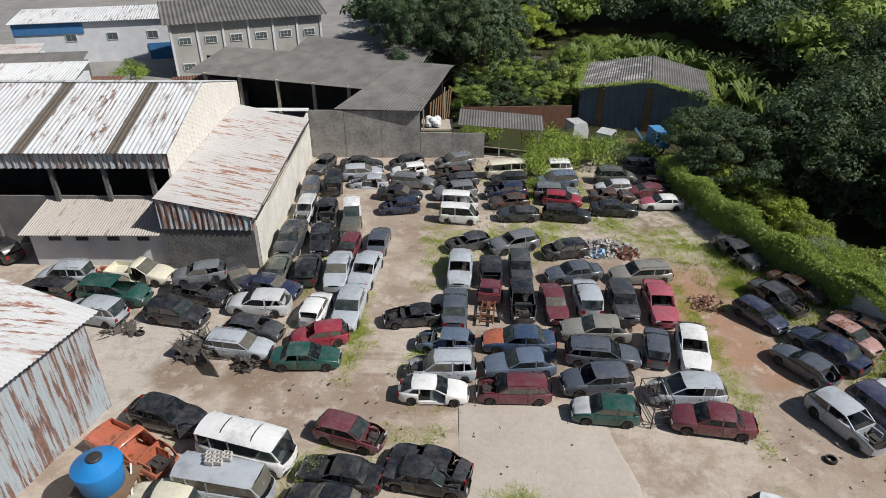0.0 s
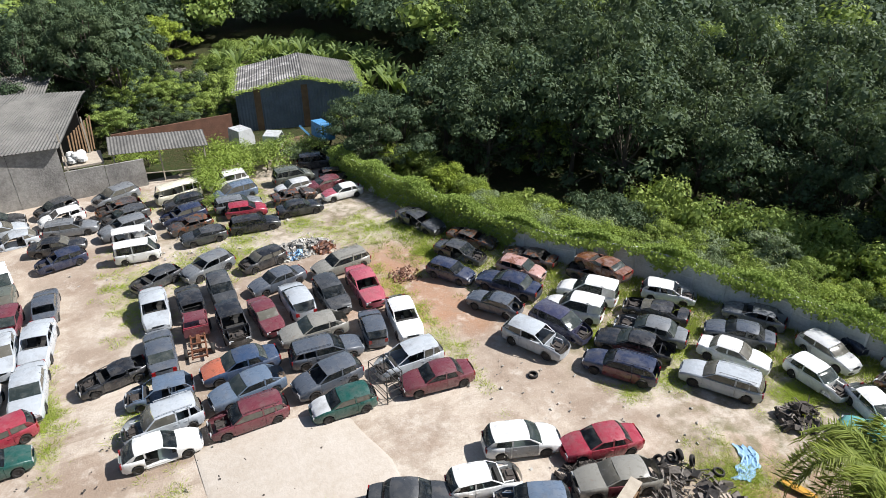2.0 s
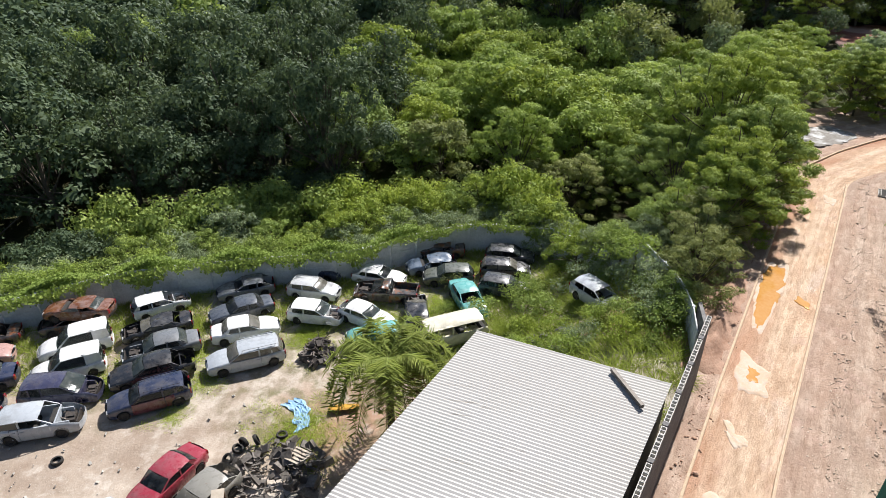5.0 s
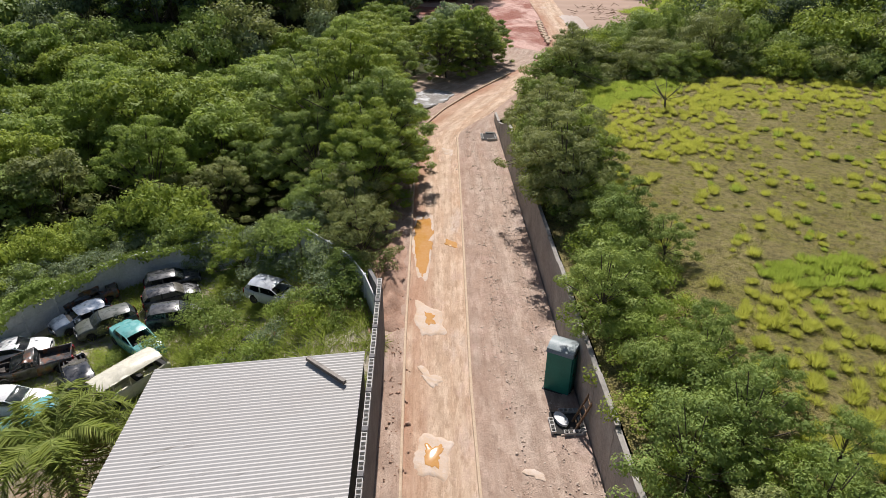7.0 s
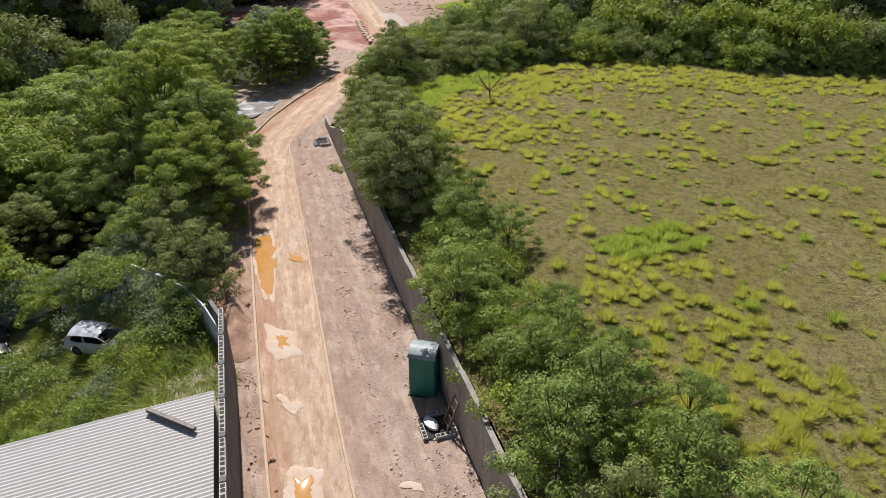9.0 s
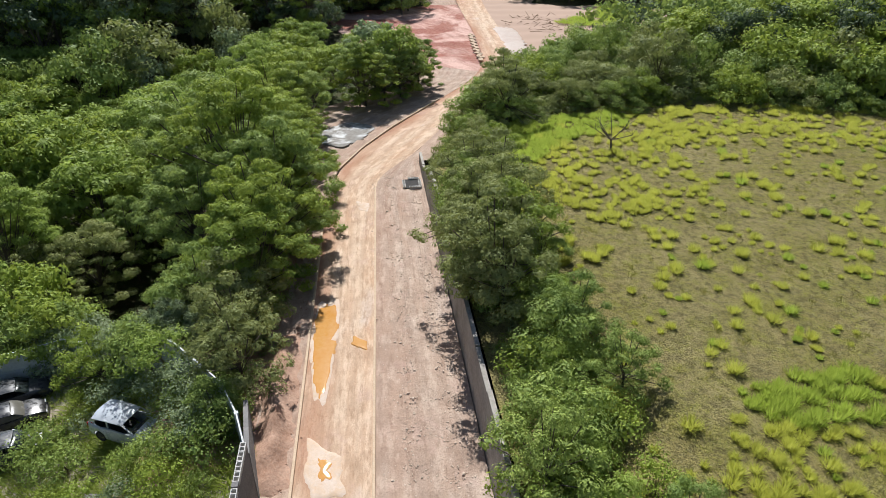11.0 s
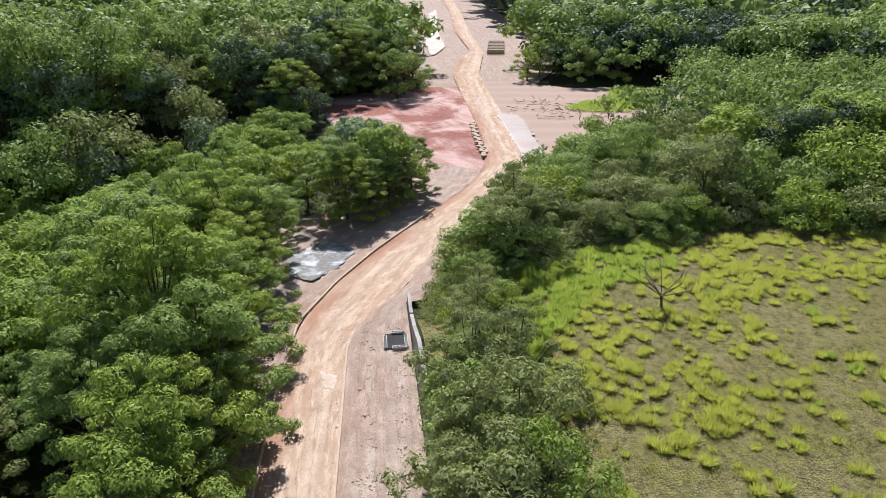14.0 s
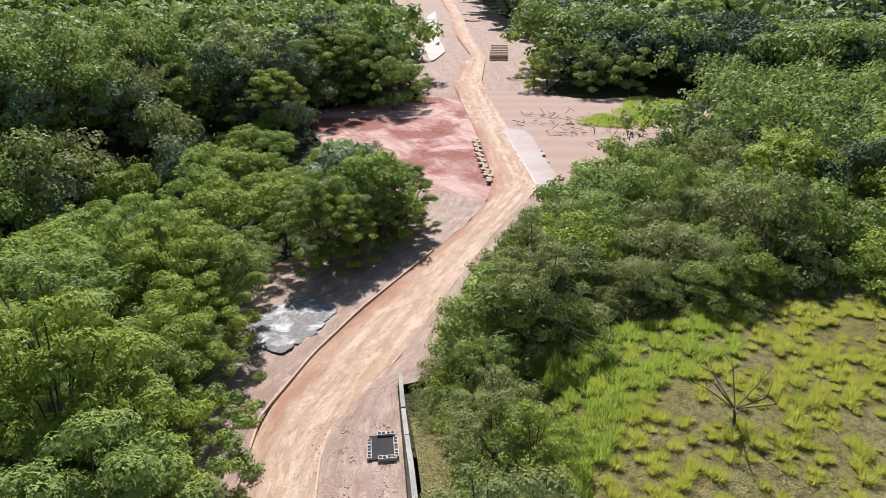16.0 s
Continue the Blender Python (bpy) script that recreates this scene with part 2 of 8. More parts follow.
def yard_ground():
    s = Shade("yard_ground")
    sand, pale, brown, red, mud = (0.48, 0.405, 0.33), (0.56, 0.50, 0.425), (0.27, 0.20, 0.15), (0.36, 0.19, 0.11), (0.20, 0.14, 0.09)
    col = s.mix(s.noise(0.12, 6, 0.6, lo=0.4, hi=0.62), sand, pale)
    col = s.mix(s.math("MULTIPLY", s.noise(0.35, 7, 0.65, lo=0.47, hi=0.64), 0.8), col, brown)
    for x, y, r in ((-20, 29.5, 4.6), (-17.5, 31.5, 3.4), (-23, 31.5, 3)):
        col = s.mix(s.math("MULTIPLY", s.blob(x, y, r, 0.4, 0.2), 0.85), col, (0.52, 0.475, 0.42))
    ruts = s.noise(1.1, 5, 0.6, co=s.stretch((0.12, 1.0, 1.0), 0.12), lo=0.5, hi=0.68)
    here = s.math("MULTIPLY", ruts, s.blob(-5, 25, 10, 0.8), True)
    col = s.mix(s.math("MULTIPLY", here, 0.75), col, mud)
    for x, y, r, k in ((-15.3, 29.0, 1.7, 0.85), (-13.6, 27.8, 1.2, 0.6), (-9.5, 27.4, 2.4, 0.5), (-4.5, 27.2, 1.6, 0.5), (7, 36, 6.5, 0.5), (12, 40, 5, 0.5), (-13, 44, 4, 0.5), (21, 24, 5, 0.4), (-10.5, 29.5, 2.2, 0.8), (-7, 26.5, 3.2, 0.5), (-3, 51, 4, 0.5), (-2, 26.5, 2.5, 0.5), (4, 30, 3.0, 0.6), (9, 30, 3.5, 0.5), (-9, 38, 3, 0.6)):
        col = s.mix(s.math("MULTIPLY", s.blob(x, y, r), k), col, mud if k > 0.55 else brown)
    for x, y, r in ((17, 34.5, 4.2), (18.5, 38.5, 3.0), (19.0, 30, 2.2), (24, 9, 3.5)):
        col = s.mix(s.math("MULTIPLY", s.blob(x, y, r, 0.9), 0.8), col, red)
    for x, y, r in ((30, 8, 9), (34, 1, 9), (27, 0, 8), (31, 18, 6), (26, 25, 5), (24, 38, 4), (10, 56, 8), (18, 50, 5), (24, 13, 2.5)):
        col = s.mix(s.math("MULTIPLY", s.blob(x, y, r, 0.8), s.math("MULTIPLY", s.noise(1.4, 5, lo=0.4, hi=0.62), 0.65)), col, (0.12, 0.125, 0.045))
    tread = s.noise(1.6, 7, 0.75, co=s.stretch((0.5, 1, 1), 0.4), lo=0.48, hi=0.62)
    col = s.mix(s.math("MULTIPLY", tread, 0.35), col, (0.30, 0.23, 0.17))
    stain = s.noise(0.8, 8, 0.72, co=s.stretch((1, 0.6, 1), 0.5, (13, 2, 0)), lo=0.52, hi=0.62)
    col = s.mix(s.math("MULTIPLY", stain, 0.45), col, (0.27, 0.215, 0.165))
    crust = s.noise(0.6, 8, 0.72, co=s.stretch((1, 1, 1), 0, (31, 7, 0)), lo=0.54, hi=0.64)
    col = s.mix(s.math("MULTIPLY", crust, 0.5), col, (0.62, 0.56, 0.49))
    grit = s.noise(9, 5, 0.7, lo=0.3, hi=0.7)
    col = s.mix(s.math("MULTIPLY", grit, 0.34), col, (0.25, 0.19, 0.145))
    specks = s.noise(38, 2, lo=0.66, hi=0.7)
    col = s.mix(s.math("MULTIPLY", specks, 0.6), col, (0.66, 0.62, 0.56))
    s.bump(s.math("ADD", grit, s.noise(2.2, 5)), 0.35, 0.04)
    return s.done(col, 0.95, 0, 0.12)


def road_ground(name, pale, dark, tone, wet, red=0.6):
    s = Shade(name, "UV")
    col = s.mix(s.noise(0.2, 5, co=s.stretch((1, 1, 1)), lo=0.35, hi=0.65), pale, dark)
    rut = s.noise(1.0, 4, 0.5, co=s.stretch((0.05, 0.8, 1)), lo=0.42, hi=0.68)
    col = s.mix(s.math("MULTIPLY", rut, 0.8), col, tone)
    rut2 = s.noise(1.0, 4, 0.5, co=s.stretch((0.05, 1.7, 1), 0, (7, 3, 0)), lo=0.46, hi=0.66)
    col = s.mix(s.math("MULTIPLY", rut2, 0.4), col, tuple(v * 0.72 for v in tone))
    col = s.mix(s.math("MULTIPLY", s.noise(0.35, 5, co=s.stretch((0.5, 1, 1)), lo=0.6, hi=0.7), wet), col, (0.66, 0.58, 0.52))
    col = s.mix(s.math("MULTIPLY", s.noise(0.9, 7, 0.75, lo=0.45, hi=0.62), 0.45), col, tuple(v * 0.62 for v in dark))
    col = s.mix(s.math("MULTIPLY", s.noise(0.5, 6, 0.7, co=s.stretch((1, 1, 1), 0, (40, 11, 0)), lo=0.54, hi=0.64), 0.4), col, (0.52, 0.36, 0.30))
    col = s.mix(s.math("MULTIPLY", s.noise(1.5, 7, 0.7, co=s.stretch((0.35, 1, 1), 0, (21, 5, 0)), lo=0.5, hi=0.6), 0.5), col, tuple(min(1, v * 1.22) for v in pale))
    col = s.mix(s.math("MULTIPLY", s.noise(2.6, 6, 0.75, co=s.stretch((0.3, 1, 1), 0, (2, 31, 0)), lo=0.52, hi=0.62), 0.5), col, tuple(v * 0.6 for v in tone))
    sep = s.node("ShaderNodeSeparateXYZ")
    s.set(sep.inputs[0], s.co)
    lane = s.math("MULTIPLY", s.ramp(sep.outputs[1], 2.2, 0.2), s.noise(0.5, 5, co=s.stretch((0.25, 1, 1), 0, (3, 9, 0)), lo=0.35, hi=0.6))
    col = s.mix(s.math("MULTIPLY", lane, red), col, (0.36, 0.17, 0.10))
    grit = s.noise(5, 7, 0.75, lo=0.3, hi=0.7)
    col = s.mix(s.math("MULTIPLY", grit, 0.25), col, tuple(v * 0.5 for v in dark))
    s.bump(s.math("ADD", grit, s.math("MULTIPLY", rut2, 0.7)), 0.6, 0.05)
    return s.done(col, 0.92, 0, 0.15)


def field_ground():
    s = Shade("field_ground")
    col = s.mix(s.noise(0.12, 6, 0.6, lo=0.4, hi=0.6), (0.40, 0.33, 0.125), (0.49, 0.405, 0.185))
    col = s.mix(s.math("MULTIPLY", s.noise(0.5, 7, 0.7, lo=0.46, hi=0.60), 0.6), col, (0.34, 0.33, 0.075))
    col = s.mix(s.math("MULTIPLY", s.noise(1.7, 7, 0.8, lo=0.5, hi=0.60), 0.75), col, (0.40, 0.39, 0.08))
    col = s.mix(s.math("MULTIPLY", s.noise(3.0, 7, 0.8, lo=0.47, hi=0.58), 0.75), col, (0.17, 0.15, 0.065))
    col = s.mix(s.math("MULTIPLY", s.noise(5.0, 6, 0.75, co=s.stretch((1, 1, 1), 0, (9, 4, 2)), lo=0.52, hi=0.60), 0.6), col, (0.42, 0.37, 0.17))
    col = s.mix(s.math("MULTIPLY", s.noise(16, 4, 0.7, lo=0.5, hi=0.62), 0.55), col, (0.065, 0.06, 0.022))
    s.bump(s.math("ADD", s.noise(10, 5, 0.7), s.noise(2.5, 5, 0.7)), 1.0, 0.12)
    return s.done(col, 0.95, 0, 0.1)


def wild_ground():
    s = Shade("wild_ground")
    col = s.mix(s.noise(0.3, 6, 0.6), (0.055, 0.05, 0.025), (0.04, 0.06, 0.018))
    col = s.mix(s.noise(3, 5, lo=0.5, hi=0.7), col, (0.09, 0.07, 0.04))
    s.bump(s.noise(5, 5), 0.8, 0.1)
    return s.done(col, 0.95, 0, 0.1)


def clearing_ground():
    s = Shade("clearing_ground")
    col = s.mix(s.noise(0.10, 7, 0.65, lo=0.46, hi=0.56, warp=0.5), (0.58, 0.38, 0.32), (0.27, 0.095, 0.07))
    rut = s.noise(0.8, 5, 0.6, co=s.stretch((0.15, 1.2, 1), 0.5), lo=0.48, hi=0.62)
    col = s.mix(s.math("MULTIPLY", rut, 0.5), col, (0.24, 0.10, 0.07))
    col = s.mix(s.math("MULTIPLY", s.noise(3, 6, 0.7), 0.3), col, (0.50, 0.32, 0.25))
    s.bump(s.noise(2, 6, 0.7), 0.7, 0.1)
    return s.done(col, 0.95, 0, 0.12)


M["yard"], M["field"], M["wild"], M["clearing"] = yard_ground(), field_ground(), wild_ground(), clearing_ground()
M["road"] = road_ground("road_clay", (0.63, 0.485, 0.36), (0.55, 0.39, 0.27), (0.47, 0.28, 0.165), 0.5, 0.85)
M["shoulder"] = road_ground("road_rubble", (0.49, 0.385, 0.305), (0.39, 0.285, 0.22), (0.39, 0.255, 0.18), 0.35, 0.2)
M["slab"] = plain("pale_concrete", (0.49, 0.44, 0.385), (0.40, 0.345, 0.285), 0.35, 0.9, bump=0.3, bscale=8)

M["soil"] = plain("dug_soil", (0.44, 0.29, 0.21), (0.28, 0.16, 0.105), 1.2, 0.95, bump=0.6, bscale=6)
M["kerb"] = plain("kerb_concrete", (0.54, 0.42, 0.30), (0.42, 0.30, 0.20), 1.5, 0.9, bump=0.3)
M["water"] = plain("muddy_water", (0.46, 0.215, 0.05), (0.50, 0.28, 0.10), 0.6, 0.06, spec=0.35)
def silt(name, pale, wet, lo, hi, scale, rough):
    """Pale silt that thins out into the clay in patches."""
    s = Shade(name)
    col = s.mix(s.noise(scale, 7, 0.7, lo=lo, hi=hi, warp=0.6), wet, pale)
    col = s.mix(s.math("MULTIPLY", s.noise(scale * 5, 5, 0.7), 0.4), col, tuple(v * 0.75 for v in pale))
    s.bump(s.noise(7, 4), 0.3, 0.02)
    return s.done(col, rough, 0, 0.25)


# the pale tone is wet silt plus sky glare painted into the colour
M["silt"] = silt("pale_silt", (0.58, 0.48, 0.40), (0.53, 0.38, 0.26), 0.42, 0.64, 1.3, 0.8)
M["lime_silt"] = silt("lime_silt", (0.56, 0.56, 0.55), (0.17, 0.15, 0.125), 0.50, 0.62, 0.8, 0.9)
M["runoff"] = silt("wet_runoff", (0.50, 0.41, 0.345), (0.43, 0.31, 0.245), 0.38, 0.6, 0.35, 0.35)
M["wet_path"] = silt("pale_path", (0.56, 0.49, 0.41), (0.47, 0.38, 0.30), 0.4, 0.6, 0.3, 0.8)
M["lawn"] = plain("lawn", (0.36, 0.34, 0.13), (0.27, 0.26, 0.11), 0.4, 0.95, bump=0.6, bscale=3)
M["stone_chip"] = plain("stone_chip", (0.56, 0.45, 0.36), (0.42, 0.32, 0.25), 3, 0.95)
M["old_wall"] = plain("weathered_wall", (0.40, 0.37, 0.325), (0.23, 0.21, 0.185), 0.7, 0.9, bump=0.4)
M["precast"] = plain("precast_concrete", (0.66, 0.675, 0.68), (0.44, 0.455, 0.45), 0.8, 0.9, bump=0.3)
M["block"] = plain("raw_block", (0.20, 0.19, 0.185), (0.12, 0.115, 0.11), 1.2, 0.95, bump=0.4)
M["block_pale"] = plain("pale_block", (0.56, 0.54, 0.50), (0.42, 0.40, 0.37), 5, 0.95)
M["render_dark"] = plain("stained_render", (0.16, 0.155, 0.15), (0.075, 0.075, 0.075), 0.7, 0.95, bump=0.6, bscale=6)
M["limewash"] = plain("limewash", (0.70, 0.68, 0.62), (0.50, 0.47, 0.41), 0.7, 0.9, bump=0.3)
M["white_brick"] = plain("white_brick", (0.70, 0.675, 0.63), (0.60, 0.565, 0.50), 0.9, 0.9)
M["render_grey"] = plain("stained_render_grey", (0.36, 0.345, 0.315), (0.17, 0.16, 0.15), 0.5, 0.95, bump=0.6, bscale=6)
# near-black colour stands in for the shade inside sheds and pits
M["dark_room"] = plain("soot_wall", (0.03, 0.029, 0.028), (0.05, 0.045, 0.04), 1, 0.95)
M["sheet_white"] = streaked("sheet_white", (0.62, 0.63, 0.63), (0.19, 0.095, 0.055), 0.55, "y", 0.75)
M["sheet_pale"] = streaked("sheet_pale", (0.52, 0.50, 0.48), (0.34, 0.14, 0.065), 0.535, "x", 0.7)
M["sheet_skylight"] = plain("old_skylight", (0.15, 0.125, 0.10), (0.09, 0.075, 0.06), 2, 0.7)
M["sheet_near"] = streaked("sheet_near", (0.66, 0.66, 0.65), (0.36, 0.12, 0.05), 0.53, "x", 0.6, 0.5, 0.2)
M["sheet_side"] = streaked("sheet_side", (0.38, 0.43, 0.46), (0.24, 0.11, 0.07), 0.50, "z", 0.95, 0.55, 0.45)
M["sheet_cream"] = streaked("fibre_cement_cream", (0.44, 0.40, 0.36), (0.30, 0.25, 0.19), 0.58, "y", 0.6, 0.85, 0.4)
M["sheet_grey"] = plain("fibre_cement_grey", (0.19, 0.182, 0.168), (0.10, 0.097, 0.09), 0.5, 0.9, bump=0.3, bscale=3)
M["sheet_patched"] = silt("patched_sheet", (0.36, 0.345, 0.325), (0.13, 0.125, 0.115), 0.50, 0.58, 0.5, 0.85)
M["sheet_clean"] = streaked("fibre_cement_light", (0.455, 0.44, 0.415), (0.36, 0.33, 0.29), 0.6, "y", 0.5, 0.8, 0.25)
M["steel_blue"] = plain("shed_steel", (0.16, 0.20, 0.25), (0.10, 0.125, 0.16), 0.7, 0.5)
M["timber"] = plain("timber", (0.24, 0.15, 0.085), (0.13, 0.085, 0.05), 2, 0.85)
M["pale_wood"] = plain("pale_wood", (0.48, 0.42, 0.34), (0.34, 0.29, 0.23), 3, 0.85)
M["brick"] = plain("red_brick", (0.21, 0.105, 0.07), (0.12, 0.065, 0.045), 1.2, 0.9, bump=0.4)
M["scrap"] = plain("scrap_metal", (0.24, 0.215, 0.19), (0.07, 0.058, 0.05), 5, 0.6, 0.3, island=0.8)
M["rusty"] = plain("rusty_iron", (0.22, 0.09, 0.045), (0.10, 0.045, 0.03), 5, 0.85)
M["tank"] = plain("blue_tank", (0.02, 0.23, 0.56), (0.02, 0.18, 0.46), 1.5, 0.4)
M["tarp"] = plain("blue_tarp", (0.15, 0.32, 0.54), (0.34, 0.50, 0.66), 2.2, 0.5)
M["ochre"] = plain("ochre_plastic", (0.50, 0.27, 0.04), (0.40, 0.20, 0.03), 3, 0.5)
M["toilet"] = plain("green_plastic", (0.02, 0.22, 0.17), (0.015, 0.16, 0.125), 2, 0.45)
M["toilet_roof"] = plain("grey_plastic", (0.16, 0.22, 0.22), (0.35, 0.38, 0.38), 2.5, 0.4)
M["bark"] = plain("bark", (0.13, 0.105, 0.08), (0.075, 0.06, 0.045), 4, 0.9, bump=0.5)
M["dead_wood"] = plain("dead_wood", (0.16, 0.13, 0.11), (0.08, 0.065, 0.055), 4, 0.9)
M["leaf_dark"] = leafy("leaf_dark", (0.060, 0.092, 0.046), (0.140, 0.182, 0.090), (0.054, 0.094, 0.056), 0.2, 0.5, (0.20, 0.27, 0.09))
M["leaf_mid"] = leafy("leaf_mid", (0.175, 0.250, 0.060), (0.41, 0.485, 0.12), (0.14, 0.22, 0.066), 0.26, 0.5, (0.41, 0.49, 0.11))
M["leaf_olive"] = leafy("leaf_olive", (0.195, 0.23, 0.078), (0.37, 0.395, 0.14), (0.17, 0.20, 0.08), 0.28, 0.5, (0.42, 0.45, 0.13))
M["leaf_bright"] = leafy("leaf_bright", (0.200, 0.270, 0.042), (0.455, 0.535, 0.09), (0.16, 0.24, 0.048), 0.27, 0.6, (0.48, 0.54, 0.09))
M["leaf_lime"] = leafy("leaf_lime", (0.22, 0.30, 0.06), (0.39, 0.47, 0.11), (0.19, 0.28, 0.07), 0.36, 0.5, (0.44, 0.55, 0.11))
M["leaf_banana"] = leafy("leaf_banana", (0.14, 0.21, 0.06), (0.24, 0.31, 0.11), (0.13, 0.19, 0.06), 0.4, 0.5, (0.34, 0.44, 0.10))
M["leaf_silver"] = leafy("leaf_silver", (0.20, 0.255, 0.135), (0.37, 0.43, 0.25), (0.17, 0.225, 0.12), 0.28, 0.5, (0.38, 0.46, 0.18))
M["leaf_palm"] = leafy("leaf_palm", (0.20, 0.255, 0.055), (0.42, 0.46, 0.12), (0.17, 0.23, 0.055), 0.38, 0.5, (0.38, 0.46, 0.08))
M["leaf_dry"] = leafy("leaf_dry", (0.20, 0.12, 0.055), (0.28, 0.17, 0.08), (0.2, 0.1, 0.05), 0.2)
M["grass_yellow"] = leafy("grass_yellow", (0.42, 0.44, 0.075), (0.65, 0.64, 0.17), (0.38, 0.41, 0.07), 0.48, 0.3, (0.72, 0.74, 0.13))
M["grass_green"] = leafy("grass_green", (0.31, 0.40, 0.065), (0.53, 0.59, 0.13), (0.26, 0.36, 0.06), 0.48, 0.4, (0.60, 0.72, 0.12))
M["grass_rank"] = leafy("grass_rank", (0.22, 0.275, 0.055), (0.44, 0.49, 0.12), (0.18, 0.235, 0.05), 0.42, 0.4, (0.46, 0.55, 0.10))
M["turf"] = leafy("turf", (0.32, 0.31, 0.08), (0.47, 0.43, 0.15), (0.27, 0.27, 0.07), 0.4, 0.3, (0.50, 0.49, 0.11))
M["house_white"] = plain("house_paint", (0.66, 0.67, 0.68), (0.52, 0.53, 0.54), 0.7, 0.9)
M["house_blue"] = plain("blue_paint", (0.05, 0.17, 0.36), (0.04, 0.13, 0.28), 0.8, 0.8)
M["house_grey"] = plain("beige_render", (0.42, 0.41, 0.37), (0.32, 0.31, 0.28), 0.5, 0.9)
M["litter"] = plain("mixed_litter", (0.62, 0.60, 0.56), (0.40, 0.36, 0.30), 3, 0.8, island=0.9)
M["pvc"] = plain("white_sheet", (0.72, 0.72, 0.70), (0.6, 0.6, 0.58), 2, 0.6)
M["asphalt"] = plain("street", (0.30, 0.285, 0.265), (0.20, 0.19, 0.18), 0.25, 0.9)


# ---- building blocks ----
class Mesh:
    """Corners and faces, gathered from simple solids."""

    def __init__(self):
        self.v, self.f = [], []

    def add(self, verts, faces, m=None):
        n = len(self.v)
        self.v += [tuple(m @ Vector(p)) if m else tuple(p) for p in verts]
        self.f += [tuple(i + n for i in q) for q in faces]
        return self

    def box(self, c, size, m=None, taper=1.0):
        x, y, z = (s / 2 for s in size)
        v = [(c[0] + sx * x * (taper if sz > 0 else 1), c[1] + sy * y * (taper if sz > 0 else 1), c[2] + sz * z) for sz in (-1, 1) for sx, sy in ((-1, -1), (1, -1), (1, 1), (-1, 1))]
        return self.add(v, [(3, 2, 1, 0), (4, 5, 6, 7), (0, 1, 5, 4), (1, 2, 6, 5), (2, 3, 7, 6), (3, 0, 4, 7)], m)

    def bar(self, a, b, w=0.05, h=None, n=4):
        """A rod from a to b."""
        a, b = Vector(a), Vector(b)
        h = h or w
        m = Matrix.Translation(a) @ (b - a).to_track_quat("Z", "Y").to_matrix().to_4x4()
        return self.loft([[(math.cos(t) * w * 0.7, math.sin(t) * h * 0.7, z) for t in [math.pi * 2 * (k + 0.5) / n for k in range(n)]] for z in (0, (b - a).length)], m)

    def loft(self, rings, m=None, closed=True, caps=True):
        n = len(rings[0])
        v = [p for r in rings for p in r]
        f = []
        for i in range(len(rings) - 1):
            for k in range(n if closed else n - 1):
                a, b = i * n + k, i * n + (k + 1) % n
                f.append((a, b, b + n, a + n))
        if caps and closed:
            f += [tuple(reversed(range(n))), tuple(range((len(rings) - 1) * n, len(rings) * n))]
        return self.add(v, f, m)

    def tube(self, c, rs, zs, n=16, m=None):
        return self.loft([[(c[0] + math.cos(math.tau * k / n) * r, c[1] + math.sin(math.tau * k / n) * r, c[2] + z) for k in range(n)] for r, z in zip(rs, zs)], m)

    def made(self, name, sharp=35.0):
        me = bpy.data.meshes.new(name)
        me.from_pydata(self.v, [], self.f)
        if sharp:
            me.shade_smooth()
            me.set_sharp_from_angle(angle=radians(sharp))
        return me


def part(name, me, material, parent=None, label="", m=None):
    """Links a mesh as one object, under a thing or a part."""
    if isinstance(me, Mesh):
        me = me.made(name)
    if not me.materials:
        me.materials.append(M[material])
    ob = new(name, me)
    ob.material_slots[0].link = "OBJECT"
    ob.material_slots[0].material = M[material]
    if parent is not None:
        ob.parent = parent
    if m is not None:
        ob.matrix_basis = m
    if label:
        tagged(ob, label)
    return ob


def thing(name, label, category, m=None, group="", kind=""):
    ob = new(name)
    ob.empty_display_size = 0.3
    if m is not None:
        ob.matrix_basis = m
    return tagged(ob, label, category, group, kind)


def solid(name, me, material, label, category="", kind="", group="", m=None):
    ob = part(name, me, material, None, label, m)
    return tagged(ob, label, category, group, kind)


def quads(name, verts, per=4):
    """A mesh of loose faces of that many corners, from an array of corners."""
    n = len(verts) // per
    me = bpy.data.meshes.new(name)
    me.vertices.add(n * per), me.loops.add(n * per), me.polygons.add(n)
    me.vertices.foreach_set("co", np.asarray(verts, np.float32).ravel())
    me.loops.foreach_set("vertex_index", np.arange(n * per, dtype=np.int32))
    me.polygons.foreach_set("loop_start", np.arange(0, n * per, per, dtype=np.int32))
    me.polygons.foreach_set("loop_total", np.full(n, per, np.int32))
    me.update(calc_edges=True)
    return me


def sstep(a, b, x):
    u = np.clip((x - a) / (b - a), 0.0, 1.0)
    return u * u * (3 - 2 * u)


def along(x, y):
    """Metres along the block wall from its far end, and metres from it towards the yard."""
    dx, dy = x - 24.24, y + 7.25
    return dx * 0.932 - dy * 0.361, dx * 0.361 + dy * 0.932


